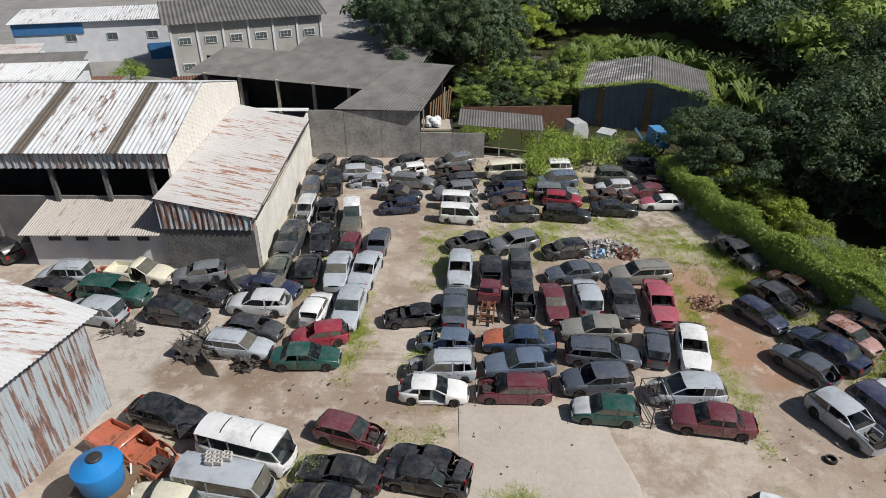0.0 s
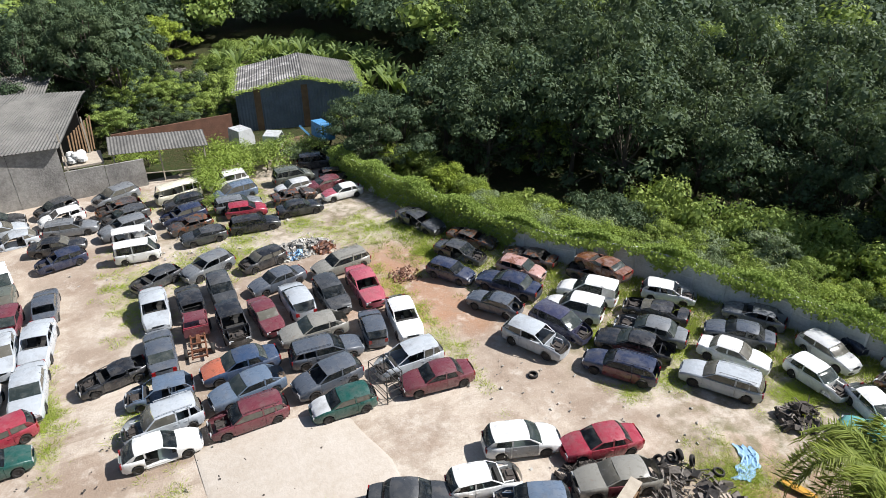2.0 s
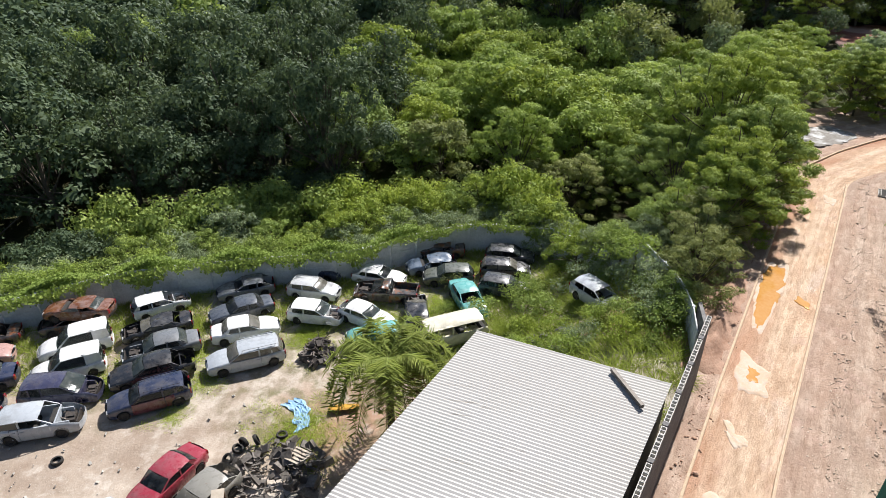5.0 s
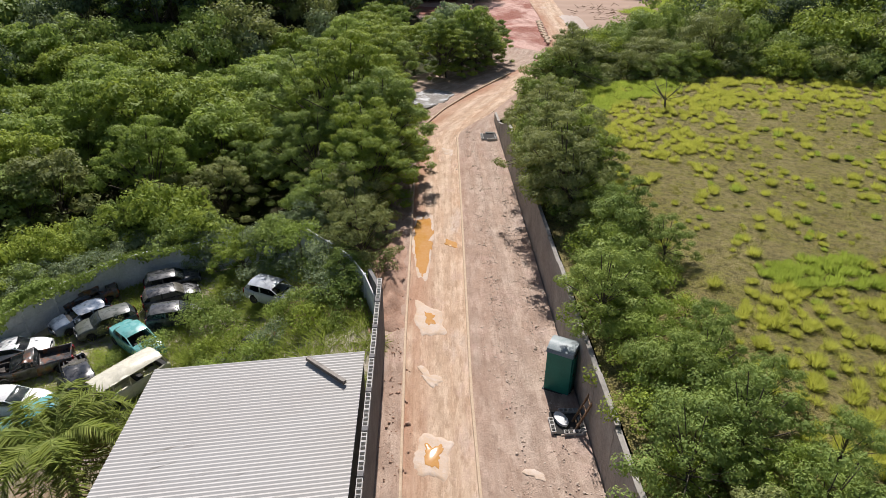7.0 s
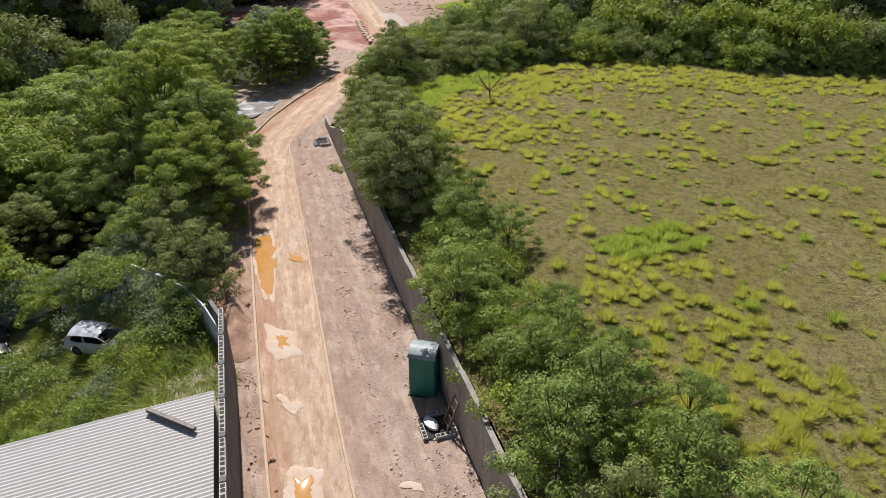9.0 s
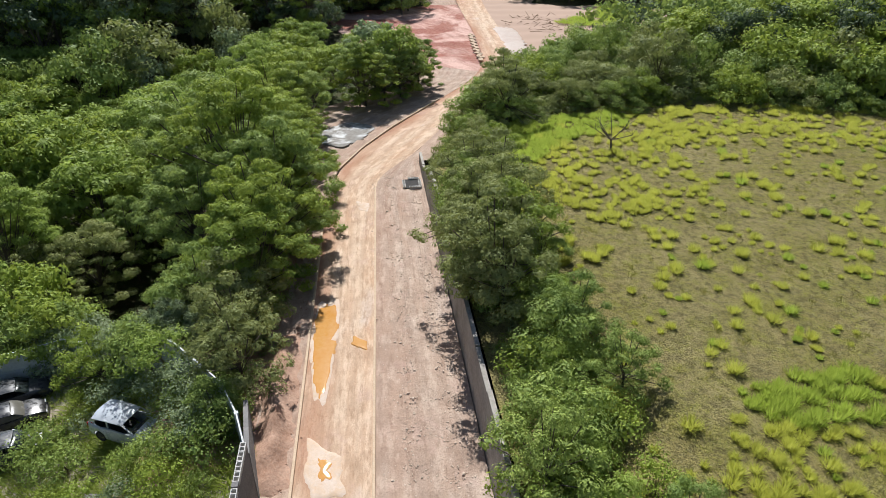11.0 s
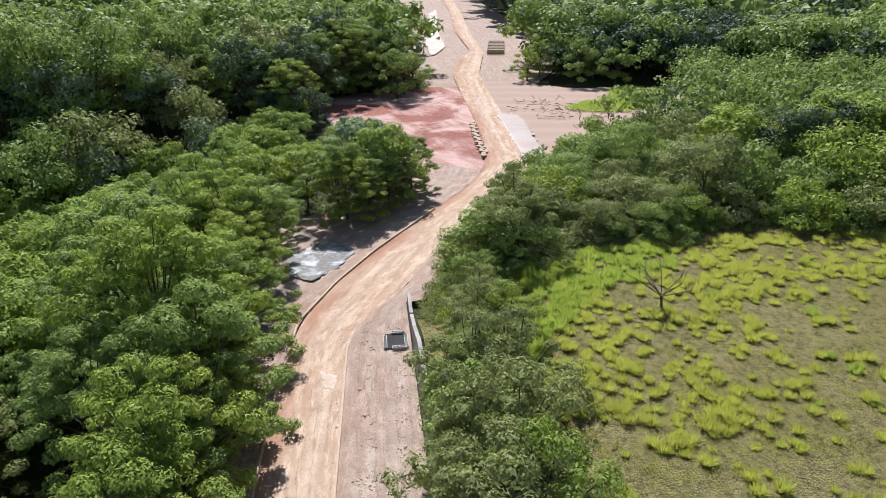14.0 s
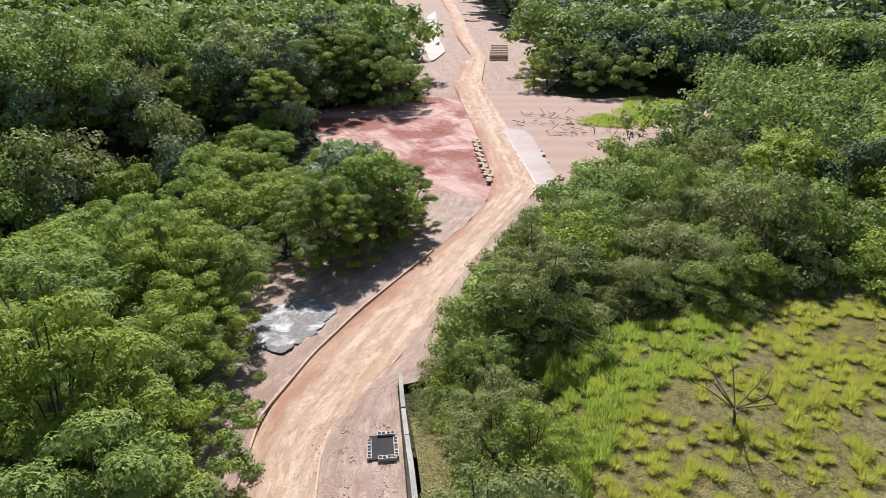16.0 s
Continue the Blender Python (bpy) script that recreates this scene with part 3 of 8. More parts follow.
def height(x, y):
    """The ground's height: the yard lies low, the road on a bank, the field above a retaining wall."""
    x, y = np.asarray(x, float), np.asarray(y, float)
    s, v = along(x, y)
    low = -1.0 - 1.2 * sstep(20, 65, y) * sstep(60, 20, x)
    bank = low + (4.3 - low) * np.exp(-(np.maximum(v - 2.0, 0.0) / 6.5) ** 2) * sstep(-11, -1, s)
    bank = np.where(v < 0.3, 4.3, bank)
    wall_x = np.interp(y, [-5, -0.8, 4.5, 8.6, 12.8, 20.9, 27.4, 33, 42, 53, 59], [38, 42.8, 43.5, 41.3, 37.7, 35, 32.3, 27.8, 24.6, 22.2, 21.2])
    bank = bank - 2.6 * sstep(3, 10, (x - wall_x) * 0.8) * sstep(3, 14, v) * sstep(75, 55, y)
    field = 8.1 - 3.9 * sstep(32, 62, s)
    # how far right of the road's edge, which bends away past the wall's end
    edge = np.interp(s, [28, 31.7, 40.3, 52.9, 61, 68, 90, 112, 130, 183, 300], [-8.6, -8.8, -13.0, -19.5, -27, -41, -48, -46, -37, -43, -62])
    steep = 0.72 * sstep(31.5, 22, s)
    z = bank + (field - bank) * (sstep(-0.1, -0.5, v - edge) * steep + sstep(-0.5, -6.5, v - edge) * (1 - steep))
    # the land rises again to the road's level beyond the wooded dip
    return z + (np.maximum(z, 4.1) - z) * sstep(100, 110, x) * sstep(14, 3, y)


def at(s, v):
    """The place s metres along and v metres off the block wall."""
    return 24.24 + s * 0.932 + v * 0.361, -7.25 - s * 0.361 + v * 0.932


def sheet(name, xs, ys, z, keep=None):
    """A height field over the given lines, with only the cells that keep() wants."""
    X, Y = np.meshgrid(xs, ys, indexing="ij")
    Z = z(X, Y)
    n = len(ys)
    me = Mesh()
    me.v = [(float(a), float(b), float(c)) for a, b, c in zip(X.ravel(), Y.ravel(), Z.ravel())]
    cx, cy = (X[:-1, :-1] + X[1:, 1:]) / 2, (Y[:-1, :-1] + Y[1:, 1:]) / 2
    ok = keep(cx, cy) if keep else np.ones_like(cx, bool)
    me.f = [(i * n + k, (i + 1) * n + k, (i + 1) * n + k + 1, i * n + k + 1) for i, k in zip(*np.nonzero(ok))]
    return me.made(name, 60)


def rough(x, y, k=1.0):
    return 0.05 * np.sin(x * 0.9 + y * 0.4) * np.sin(y * 1.1 - x * 0.3) * k


def lines(a, b, step, far):
    """Grid lines, close in the middle and ever wider out to the horizon."""
    mid = list(np.arange(a, b + step, step))
    out = [d for d in (8, 20, 40, 70, 120, 200, 400, 900, 2000) if d <= far]
    return np.array([a - d for d in reversed(out)] + mid + [b + d for d in out])


# ---- ground ----
def under(x, y):
    """The lowest ground thereabouts, so that the wild ground never shows through the laid surfaces."""
    return np.min([height(x + a, y + b) for a in (-2.2, 0, 2.2) for b in (-2.2, 0, 2.2)], axis=0) - 0.35


solid("ground", sheet("ground", lines(-50, 130, 2.0, 2000), lines(-130, 110, 2.0, 2000), under), "wild", "dark earth and leaf litter under the wild growth", "ground", "structure")

WALL = [(21.2, 59.0), (22.2, 53.0), (24.6, 42.0), (27.8, 33.0), (32.3, 27.4), (35.0, 20.9), (37.7, 12.8), (41.3, 8.6), (43.5, 4.5), (42.8, -0.8), (37.3, -4.8), (29.2, -7.6), (24.4, -7.3)]


def inside(px, py, poly):
    px, py = np.asarray(px, float), np.asarray(py, float)
    odd = np.zeros(px.shape, bool)
    for (x0, y0), (x1, y1) in zip(poly, poly[1:] + poly[:1]):
        if y0 != y1:
            odd ^= ((y0 > py) != (y1 > py)) & (px < (x1 - x0) * (py - y0) / (y1 - y0) + x0)
    return odd


YARD = WALL + [(-8, 5.2), (-30, 5), (-48, 20), (-52, 66), (4, 66), (21, 66)]
solid("yard_floor", sheet("yard_floor", np.arange(-52, 46, 1.0), np.arange(-9, 67, 1.0), lambda x, y: height(x, y) + rough(x, y, 0.5), lambda x, y: inside(x, y, YARD)), "yard", "pale trodden earth of the scrapyard with mud and weeds", "ground", "structure")


def ribbon(name, left, right, z, across=8, step=1.0):
    """A strip between two lines of places, with a map of metres along and across."""
    def walked(pts):
        pts = np.array(pts, float)
        d = np.r_[0, np.cumsum(np.hypot(*np.diff(pts, axis=0).T))]
        return pts, d
    (pl, dl), (pr, dr) = walked(left), walked(right)
    n = int(max(dl[-1], dr[-1]) / step) + 1

    def smooth(p, d):
        u = np.linspace(0, d[-1], n)
        q = np.stack([np.interp(u, d, p[:, k]) for k in (0, 1)], 1)
        for _ in range(6):
            q[1:-1] = (q[:-2] + 2 * q[1:-1] + q[2:]) / 4
        return q
    a, b = smooth(pl, dl), smooth(pr, dr)
    t = np.linspace(0, 1, across)[None, :, None]
    g = a[:, None] * (1 - t) + b[:, None] * t
    Z = z(g[..., 0], g[..., 1])
    me = Mesh()
    me.v = [(float(p[0]), float(p[1]), float(h)) for p, h in zip(g.reshape(-1, 2), Z.ravel())]
    me.f = [(i * across + k, i * across + k + 1, (i + 1) * across + k + 1, (i + 1) * across + k) for i in range(n - 1) for k in range(across - 1)]
    mesh = me.made(name, 60)
    lay = mesh.uv_layers.new(name="UVMap")
    width = np.hypot(*(a - b).T).mean()
    uv = np.array([((i // across) * step, (i % across) / (across - 1) * width) for q in mesh.polygons for i in q.vertices])
    lay.data.foreach_set("uv", uv.ravel())
    return mesh


BEND_L = [(51.6, -20.0), (55.4, -23.7), (58.8, -27.8), (61.5, -31.6), (64.2, -35.4), (67.9, -40.6), (71.5, -44.4), (75.3, -47.2), (82.5, -51.0), (92, -55.2), (102, -59.5), (117, -66.1), (123, -69), (137, -79), (146, -85.7), (176, -98.7), (239, -130.5), (420, -215)]
BEND_R = [(54.6, -29.4), (57.6, -32.7), (61.4, -36.9), (66.0, -42.2), (70.1, -47.8), (72.9, -51.3), (77.2, -53.2), (84.2, -56.2), (92.7, -60), (103.5, -64.8), (119.6, -72.5), (141, -86.2), (152.6, -91.5), (182, -106), (237.5, -134), (420, -222)]
ROAD_L = [at(-60, -1.0), at(0, -1.05), at(22, -1.4)] + BEND_L
ROAD_M = [at(-60, -3.7), at(-4, -3.95), at(17, -4.6), at(27.5, -4.9)]
ROAD_R = [at(-60, -8.4), at(31.8, -8.4)]


def road_z(x, y):
    return np.asarray(x, float) * 0 + 4.32


solid("road", ribbon("road", ROAD_L, ROAD_M + [at(29.5, -5.6), at(31.3, -7.0), (52.9, -27.6)] + BEND_R, lambda x, y: road_z(x, y) + 0.02 + rough(x, y, 0.4), 9), "road", "new clay road with tyre ruts, still unpaved", "road", "structure")
solid("road_shoulder", ribbon("road_shoulder", ROAD_M + [at(29.5, -5.5), at(31.6, -7.0)], ROAD_R, lambda x, y: road_z(x, y) + 0.05 + rough(x * 2.3, y * 2.3, 0.9), 9, 0.6), "shoulder", "rubble-strewn half of the road beside the wall", "road", "structure")
solid("road_verge", ribbon("road_verge", [at(-60, 0.2), at(0, 0.2), at(3, 0.7), at(22, -0.3), (52.3, -19.2), (56.3, -22.9), (59.8, -27.2)], [at(-60, -1.05), at(0, -1.1), at(22, -1.45)] + BEND_L[:3], lambda x, y: road_z(x, y) + 0.06 + rough(x * 2, y * 2, 1.5), 5, 0.6), "shoulder", "red earth verge between kerb and block wall", "ground", "structure")
solid("roadside_earth", ribbon("roadside_earth", [at(22, 3.5), (54, -14.8), (61.5, -18.0), (67, -23.5), (69, -31), (72.5, -37.5), (77, -40)], [at(22, -1.3)] + BEND_L[:7], lambda x, y: road_z(x, y) + 0.03 + rough(x * 2, y * 2, 1.5), 7, 0.8), "shoulder", "trodden earth and leaf litter under the roadside trees", "ground", "structure")
solid("bend_verge", ribbon("bend_verge", [at(31.6, -7.0), (52.7, -27.4)] + BEND_R[:5], [at(31.9, -9.2), (50.2, -31.5), (50.8, -34.2), (53.4, -37.6), (56.8, -41.6), (61, -47.2), (64.5, -53)], lambda x, y: height(x, y) + 0.04 + rough(x * 2, y * 2, 1.0), 6, 0.8), "shoulder", "stony verge along the outside of the bend", "ground", "structure")
solid("earth_bank", ribbon("earth_bank", [at(2, 6), at(24, 6)], [at(2, 0.1), at(24, -0.6)], lambda x, y: np.minimum(height(x, y), 4.3) + 0.03 + rough(x * 2, y * 2, 1.5), 7, 0.8), "soil", "red earth bank under the roadside trees", "ground", "structure")
FIELD = [at(-30, -9.2), at(24, -9.6), (47, -29.5), (48.5, -34), (47, -42), (44.5, -50), (40, -56), (31, -61), (25, -66), (18, -76), (0, -95), (-40, -90), (-40, -20)]
solid("field", sheet("field", np.arange(-40, 74, 1.5), np.arange(-111, -8, 1.5), lambda x, y: height(x, y) + rough(x * 1.7, y * 1.7, 1.4), lambda x, y: inside(x, y, FIELD)), "field", "dry grazed field with yellowish turf", "field", "structure")
solid("field_edge", ribbon("field_edge", [at(-60, -8.8), at(28.2, -8.8)], [at(-60, -12.5), at(28.2, -12.5)], lambda x, y: np.where(along(x, y)[1] > -10.4, height(*at(along(x, y)[0], np.minimum(along(x, y)[1], -9.5))) + 0.04, height(x, y) - 0.05), 7), "field", "rough grass at the head of the retaining wall", "field", "structure")
CLEAR_RED = [(69.5, -41.8), (71.5, -38.5), (74, -37.3), (80, -37.2), (89, -37.6), (97, -37.4), (107.5, -39), (113, -44), (113, -52), (112.5, -58.5), (111, -63.2), (102, -60), (92, -55.7), (82.5, -51.5), (75, -47.6), (71.5, -44.8)]
CLEAR_RIGHT = [(70, -47.2), (74, -51.8), (82, -54.8), (92, -59.3), (104, -64.3), (113, -69), (110, -74.5), (104.5, -77), (100, -80), (99.5, -87), (92.5, -92), (85, -87.5), (80.5, -76), (75, -64), (69.8, -55)]
solid("clearing_red", sheet("clearing_red", np.arange(68, 116, 0.5), np.arange(-65, -36, 0.5), lambda x, y: road_z(x, y) + rough(x, y, 2.0) - 0.10, lambda x, y: inside(x, y, CLEAR_RED)), "clearing", "bare red earth clearing scraped by machines", "ground", "structure")
solid("clearing_rubble", sheet("clearing_rubble", np.arange(66, 116, 0.5), np.arange(-94, -46, 0.5), lambda x, y: road_z(x, y) + rough(x, y, 2.0) - 0.10, lambda x, y: inside(x, y, CLEAR_RIGHT)), "shoulder", "grey-pink levelled ground with branches and rubble", "ground", "structure")
solid("far_earth", ribbon("far_earth", [(108, -58), (122, -60), (150, -66), (172, -70), (290, -84), (420, -110)], [(102, -70), (118, -88), (167, -118), (255, -155), (420, -235)], lambda x, y: road_z(x, y) - 0.22 + rough(x, y, 1.5), 9, 2.0), "shoulder", "bare earth works either side of the far road", "ground", "structure")
# ---- walls round the yard ----
def corrugated(a, b, c, d, pitch=0.25, amp=0.035, thick=0.02, wave=(0, 1, 0, -1)):
    """A wavy sheet over the four corners a b c d; the ridges run from the side ab to the side dc."""
    a, b, c, d = (Vector(p) for p in (a, b, c, d))
    n = max(4, int((b - a).length / pitch * len(wave)))
    nrm = (b - a).cross(d - a).normalized()
    if nrm.z < 0:
        nrm = -nrm
    up, lo = [], []
    me = Mesh()
    rows = []
    for v in (0, 0.5, 1):
        row = []
        for i in range(n + 1):
            u = i / n
            p = (a * (1 - u) + b * u) * (1 - v) + (d * (1 - u) + c * u) * v
            row.append(tuple(p + nrm * (amp * wave[i % len(wave)])))
        rows.append(row)
    me.loft(rows, closed=False)
    me.loft([[tuple(Vector(p) - nrm * thick) for p in r] for r in rows], closed=False)
    for k in (0, -1):
        me.loft([rows[k], [tuple(Vector(p) - nrm * thick) for p in rows[k]]], closed=False)
    return me


def slab_wall(p, q, z0, z1, t=0.18):
    """A plain wall on the line p q, with its foot at z0 and top at z1."""
    p, q = Vector((*p, 0)), Vector((*q, 0))
    d = (q - p).normalized()
    n = Vector((-d.y, d.x, 0)) * t / 2
    me = Mesh()
    z1 = z1 if isinstance(z1, tuple) else (z1, z1)
    return me.loft([[tuple(a + s * n + Vector((0, 0, z))) for s, z in ((-1, z0), (1, z0), (1, zt), (-1, zt))] for a, zt in ((p, z1[0]), (q, z1[1]))])


def wall_line(pts, step):
    pts = np.array(pts, float)
    d = np.r_[0, np.cumsum(np.hypot(*np.diff(pts, axis=0).T))]
    u = np.arange(0, d[-1], step)
    return np.stack([np.interp(u, d, pts[:, k]) for k in (0, 1)], 1)


# precast wall: posts with slabs dropped between them
precast = thing("precast_wall", "weathered grey precast concrete wall round the scrapyard", "wall", kind="structure")
POST, PANEL = Mesh(), {}
POST.box((0, 0, 0.86), (0.16, 0.16, 2.96))
POST = POST.made("post", 30)
feet = wall_line(WALL, 2.1)
for (x0, y0), (x1, y1) in zip(feet, feet[1:]):
    s0, v0 = along(x0, y0)
    z0 = float(min(height(x0, y0), 3.6)) if s0 > 1 or v0 > 2 else 3.6
    s1, v1 = along(x1, y1)
    z1 = float(min(height(x1, y1), 3.6))
    part("post", POST, "precast", precast, m=pose(x0, y0, z0))
    d = Vector((x1 - x0, y1 - y0, 0))
    n = Vector((-d.y, d.x, 0)).normalized() * 0.03
    for k in range(4):
        me = Mesh()
        q = [(x0, y0, z0), (x1, y1, z1)]
        lo, hi = 0.02 + k * 0.58 - 0.15 * (k == 0), 0.02 + k * 0.58 + 0.565
        me.loft([[tuple(Vector(p) + sg * n + Vector((0, 0, h))) for sg, h in ((-1, lo), (1, lo), (1, hi), (-1, hi))] for p in q])
        part("panel", me, "precast", precast)

# block wall along the road, its hollow top course open
block_wall = thing("block_wall", "raw concrete block wall with open hollow top blocks", "wall", kind="structure")
BLOCK = Mesh()
for c, size in (((0, 0.085, 0.1), (0.39, 0.025, 0.2)), ((0, -0.085, 0.1), (0.39, 0.025, 0.2)), ((-0.18, 0, 0.1), (0.03, 0.145, 0.2)), ((0, 0, 0.1), (0.03, 0.145, 0.2)), ((0.18, 0, 0.1), (0.03, 0.145, 0.2))):
    BLOCK.box(c, size)
BLOCK = BLOCK.made("hollow_block", 20)
turn = math.degrees(math.atan2(-0.361, 0.932))
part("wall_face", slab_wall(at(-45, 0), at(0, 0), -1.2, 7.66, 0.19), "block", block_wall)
k, s = 0, -0.2
while s > -45:
    if k % 5 == 4:
        me = Mesh()
        me.box((0, 0, 0.1), (0.2, 0.2, 0.24))
        part("tie_column", me, "block", block_wall, m=pose(*at(s + 0.1, 0), 7.66, 0, 0, turn))
        s -= 0.24
    else:
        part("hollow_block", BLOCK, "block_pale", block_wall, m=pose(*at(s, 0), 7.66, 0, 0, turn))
        s -= 0.405
    k += 1
stub = thing("road_wall", "low dark concrete wall at the road's verge", "wall", kind="structure")
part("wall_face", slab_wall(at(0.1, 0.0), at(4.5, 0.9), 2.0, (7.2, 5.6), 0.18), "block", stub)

# retaining wall on the field's side of the road
retaining = thing("retaining_wall", "grey concrete retaining wall below the field", "wall", kind="structure")
for i in range(21):
    a, b = -25 + i * 2.7, -25 + (i + 1) * 2.7 - 0.03
    tops = tuple(7.35 + 0.06 * math.sin(i * 2.3) - 2.3 * float(sstep(21, 30, q)) for q in (a, b))
    part("wall_panel", slab_wall(at(a, -8.55), at(b, -8.55), 3.6, tops, 0.2), "old_wall", retaining)

# ---- sheds and houses ----
Y0 = -1.7
shed = thing("long_shed", "long industrial shed with a rust-streaked white metal roof", "building", kind="structure")
x0, x1 = -52.0, -20.3
strips = [(-52, -31.7, "sheet_white"), (-31.7, -30.7, "sheet_skylight"), (-30.7, -24.7, "sheet_white"), (-24.7, -23.8, "sheet_skylight"), (-23.8, -20.1, "sheet_white")]
for a, b, mat in strips:
    part("roof_sheet", corrugated((a, 44.6, 6.25), (b, 44.6, 6.25), (b, 54.3, 8.8), (a, 54.3, 8.8), 0.36, 0.03), mat, shed, "grimy translucent strip" if mat == "sheet_skylight" else "")
part("roof_sheet", corrugated((x0, 54.3, 8.8), (x1, 54.3, 8.8), (x1, 64, 6.25), (x0, 64, 6.25), 0.36, 0.03), "sheet_white", shed)
part("ridge_cap", Mesh().box(((x0 + x1) / 2, 54.3, 8.85), (x1 - x0, 0.5, 0.05)), "sheet_white", shed)
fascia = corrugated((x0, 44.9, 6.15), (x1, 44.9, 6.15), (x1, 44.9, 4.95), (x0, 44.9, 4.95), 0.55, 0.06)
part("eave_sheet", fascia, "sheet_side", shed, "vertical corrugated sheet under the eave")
gable = Mesh()
gable.loft([[(x, 45.0, Y0 - 0.6), (x, 63.8, Y0 - 0.6), (x, 63.8, 6.2), (x, 54.3, 8.72), (x, 45.0, 6.2)] for x in (x1 - 0.2, x1)])
part("gable_wall", gable, "white_brick", shed, "whitewashed brick gable wall")
brick = Mesh().box((0, 0, 0), (0.03, 0.36, 0.15)).made("brick", 20)
for r in range(22):
    z = 4.3 + r * 0.21
    for k in range(46):
        y = 45.4 + k * 0.4 + (r % 2) * 0.2
        lim = 6.2 + (8.72 - 6.2) * (1 - abs(y - 54.3) / 9.4)
        if z < lim - 0.15 and (k + r) % 2 == 0:
            part("brick", brick, "white_brick", shed, m=pose(x1 + 0.012, y, z))
# inner walls coloured near-black for the shade within the shed
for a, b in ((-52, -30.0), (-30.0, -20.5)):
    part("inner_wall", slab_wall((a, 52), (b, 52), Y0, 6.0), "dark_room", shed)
part("front_wall", slab_wall((-52, 45.6), (-20.4, 45.6), Y0 - 0.6, 2.4), "block", shed)
for x in (-46, -40.5, -35, -29.5, -25.5, -22):
    part("column", Mesh().box((x, 45.3, 2.2), (0.3, 0.3, 7.8)), "render_dark", shed)

lean_to = thing("lean_to_shed", "lean-to shed with a pale rusting sheet roof", "building", kind="structure")
part("roof_sheet", corrugated((-13.35, 41.0, 2.85), (-13.35, 62.6, 2.85), (-20.25, 62.6, 4.35), (-20.25, 41.0, 4.35), 0.36, 0.028), "sheet_pale", lean_to, "pale corrugated roof with orange rust")
part("gutter", Mesh().bar((-13.25, 41.0, 2.72), (-13.25, 62.4, 2.72), 0.1), "trim", lean_to)
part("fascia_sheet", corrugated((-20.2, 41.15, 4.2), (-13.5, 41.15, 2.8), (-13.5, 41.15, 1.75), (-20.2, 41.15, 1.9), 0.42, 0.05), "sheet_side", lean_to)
part("front_wall", slab_wall((-20.3, 41.4), (-13.4, 41.4), Y0 - 0.5, (2.2, 2.0)), "render_dark", lean_to)
part("side_wall", slab_wall((-13.5, 41.3), (-13.9, 64.6), Y0 - 0.9, 2.75, 0.2), "limewash", lean_to, "limewashed wall with damp stains")
part("end_board", Mesh().box((-16.8, 62.6, 3.75), (7.0, 0.9, 0.05), pose(0, 0, 0)), "pvc", lean_to)
for k in range(3):
    part("pipe", Mesh().bar((-13.2 + 0.06 * k, 43 + k, 2.9 - 0.2 * k), (-13.25, 60, 2.6 - 0.1 * k), 0.05), "pale_wood", lean_to)

porch = thing("porch_annex", "low annex with a cream fibre-cement roof and pale blue wall", "building", kind="structure")
part("roof_sheet", corrugated((-30.6, 41.0, 1.4), (-20.4, 41.0, 1.4), (-20.4, 45.9, 2.2), (-30.6, 45.9, 2.2), 0.2, 0.03), "sheet_cream", porch)
part("front_wall", slab_wall((-30.3, 41.9), (-20.4, 41.9), Y0 - 0.4, 1.35), "house_white", porch)
part("end_wall", slab_wall((-30.3, 41.9), (-30.3, 45.8), Y0 - 0.4, (1.35, 2.0)), "house_white", porch)
for x in (-28.5, -26.5, -24.2, -22.0):
    part("vent", Mesh().box((x, 41.8, 0.7), (0.9, 0.06, 0.3)), "trim", porch)

tin = thing("tin_shed", "tall corrugated tin shed with patches of orange rust", "building", kind="structure")
cx, cy = -17.95, 26.3
e = Vector((-0.278, -0.96, 0))
w = Vector((-0.93, 0.30, 0))
A = Vector((cx, cy, 0))
def tin_at(along_wall, deep, z):
    p = A + e * along_wall + w * deep
    return (p.x, p.y, z)
part("roof_sheet", corrugated(tin_at(-0.5, -0.7, 5.05), tin_at(14, -0.7, 5.05), tin_at(14, 12, 6.6), tin_at(-0.5, 12, 6.6), 0.25, 0.035), "sheet_near", tin, "white corrugated roof with orange rust patches")
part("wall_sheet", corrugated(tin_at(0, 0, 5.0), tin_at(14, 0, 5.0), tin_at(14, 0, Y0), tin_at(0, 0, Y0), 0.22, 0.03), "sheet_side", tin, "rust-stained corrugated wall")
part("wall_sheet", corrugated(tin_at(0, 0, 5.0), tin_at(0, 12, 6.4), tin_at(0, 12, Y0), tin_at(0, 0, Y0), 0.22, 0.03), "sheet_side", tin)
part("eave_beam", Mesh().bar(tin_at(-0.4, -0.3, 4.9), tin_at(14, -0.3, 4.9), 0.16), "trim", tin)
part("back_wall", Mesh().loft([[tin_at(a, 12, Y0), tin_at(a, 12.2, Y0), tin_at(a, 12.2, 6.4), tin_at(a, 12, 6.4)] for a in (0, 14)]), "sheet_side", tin)

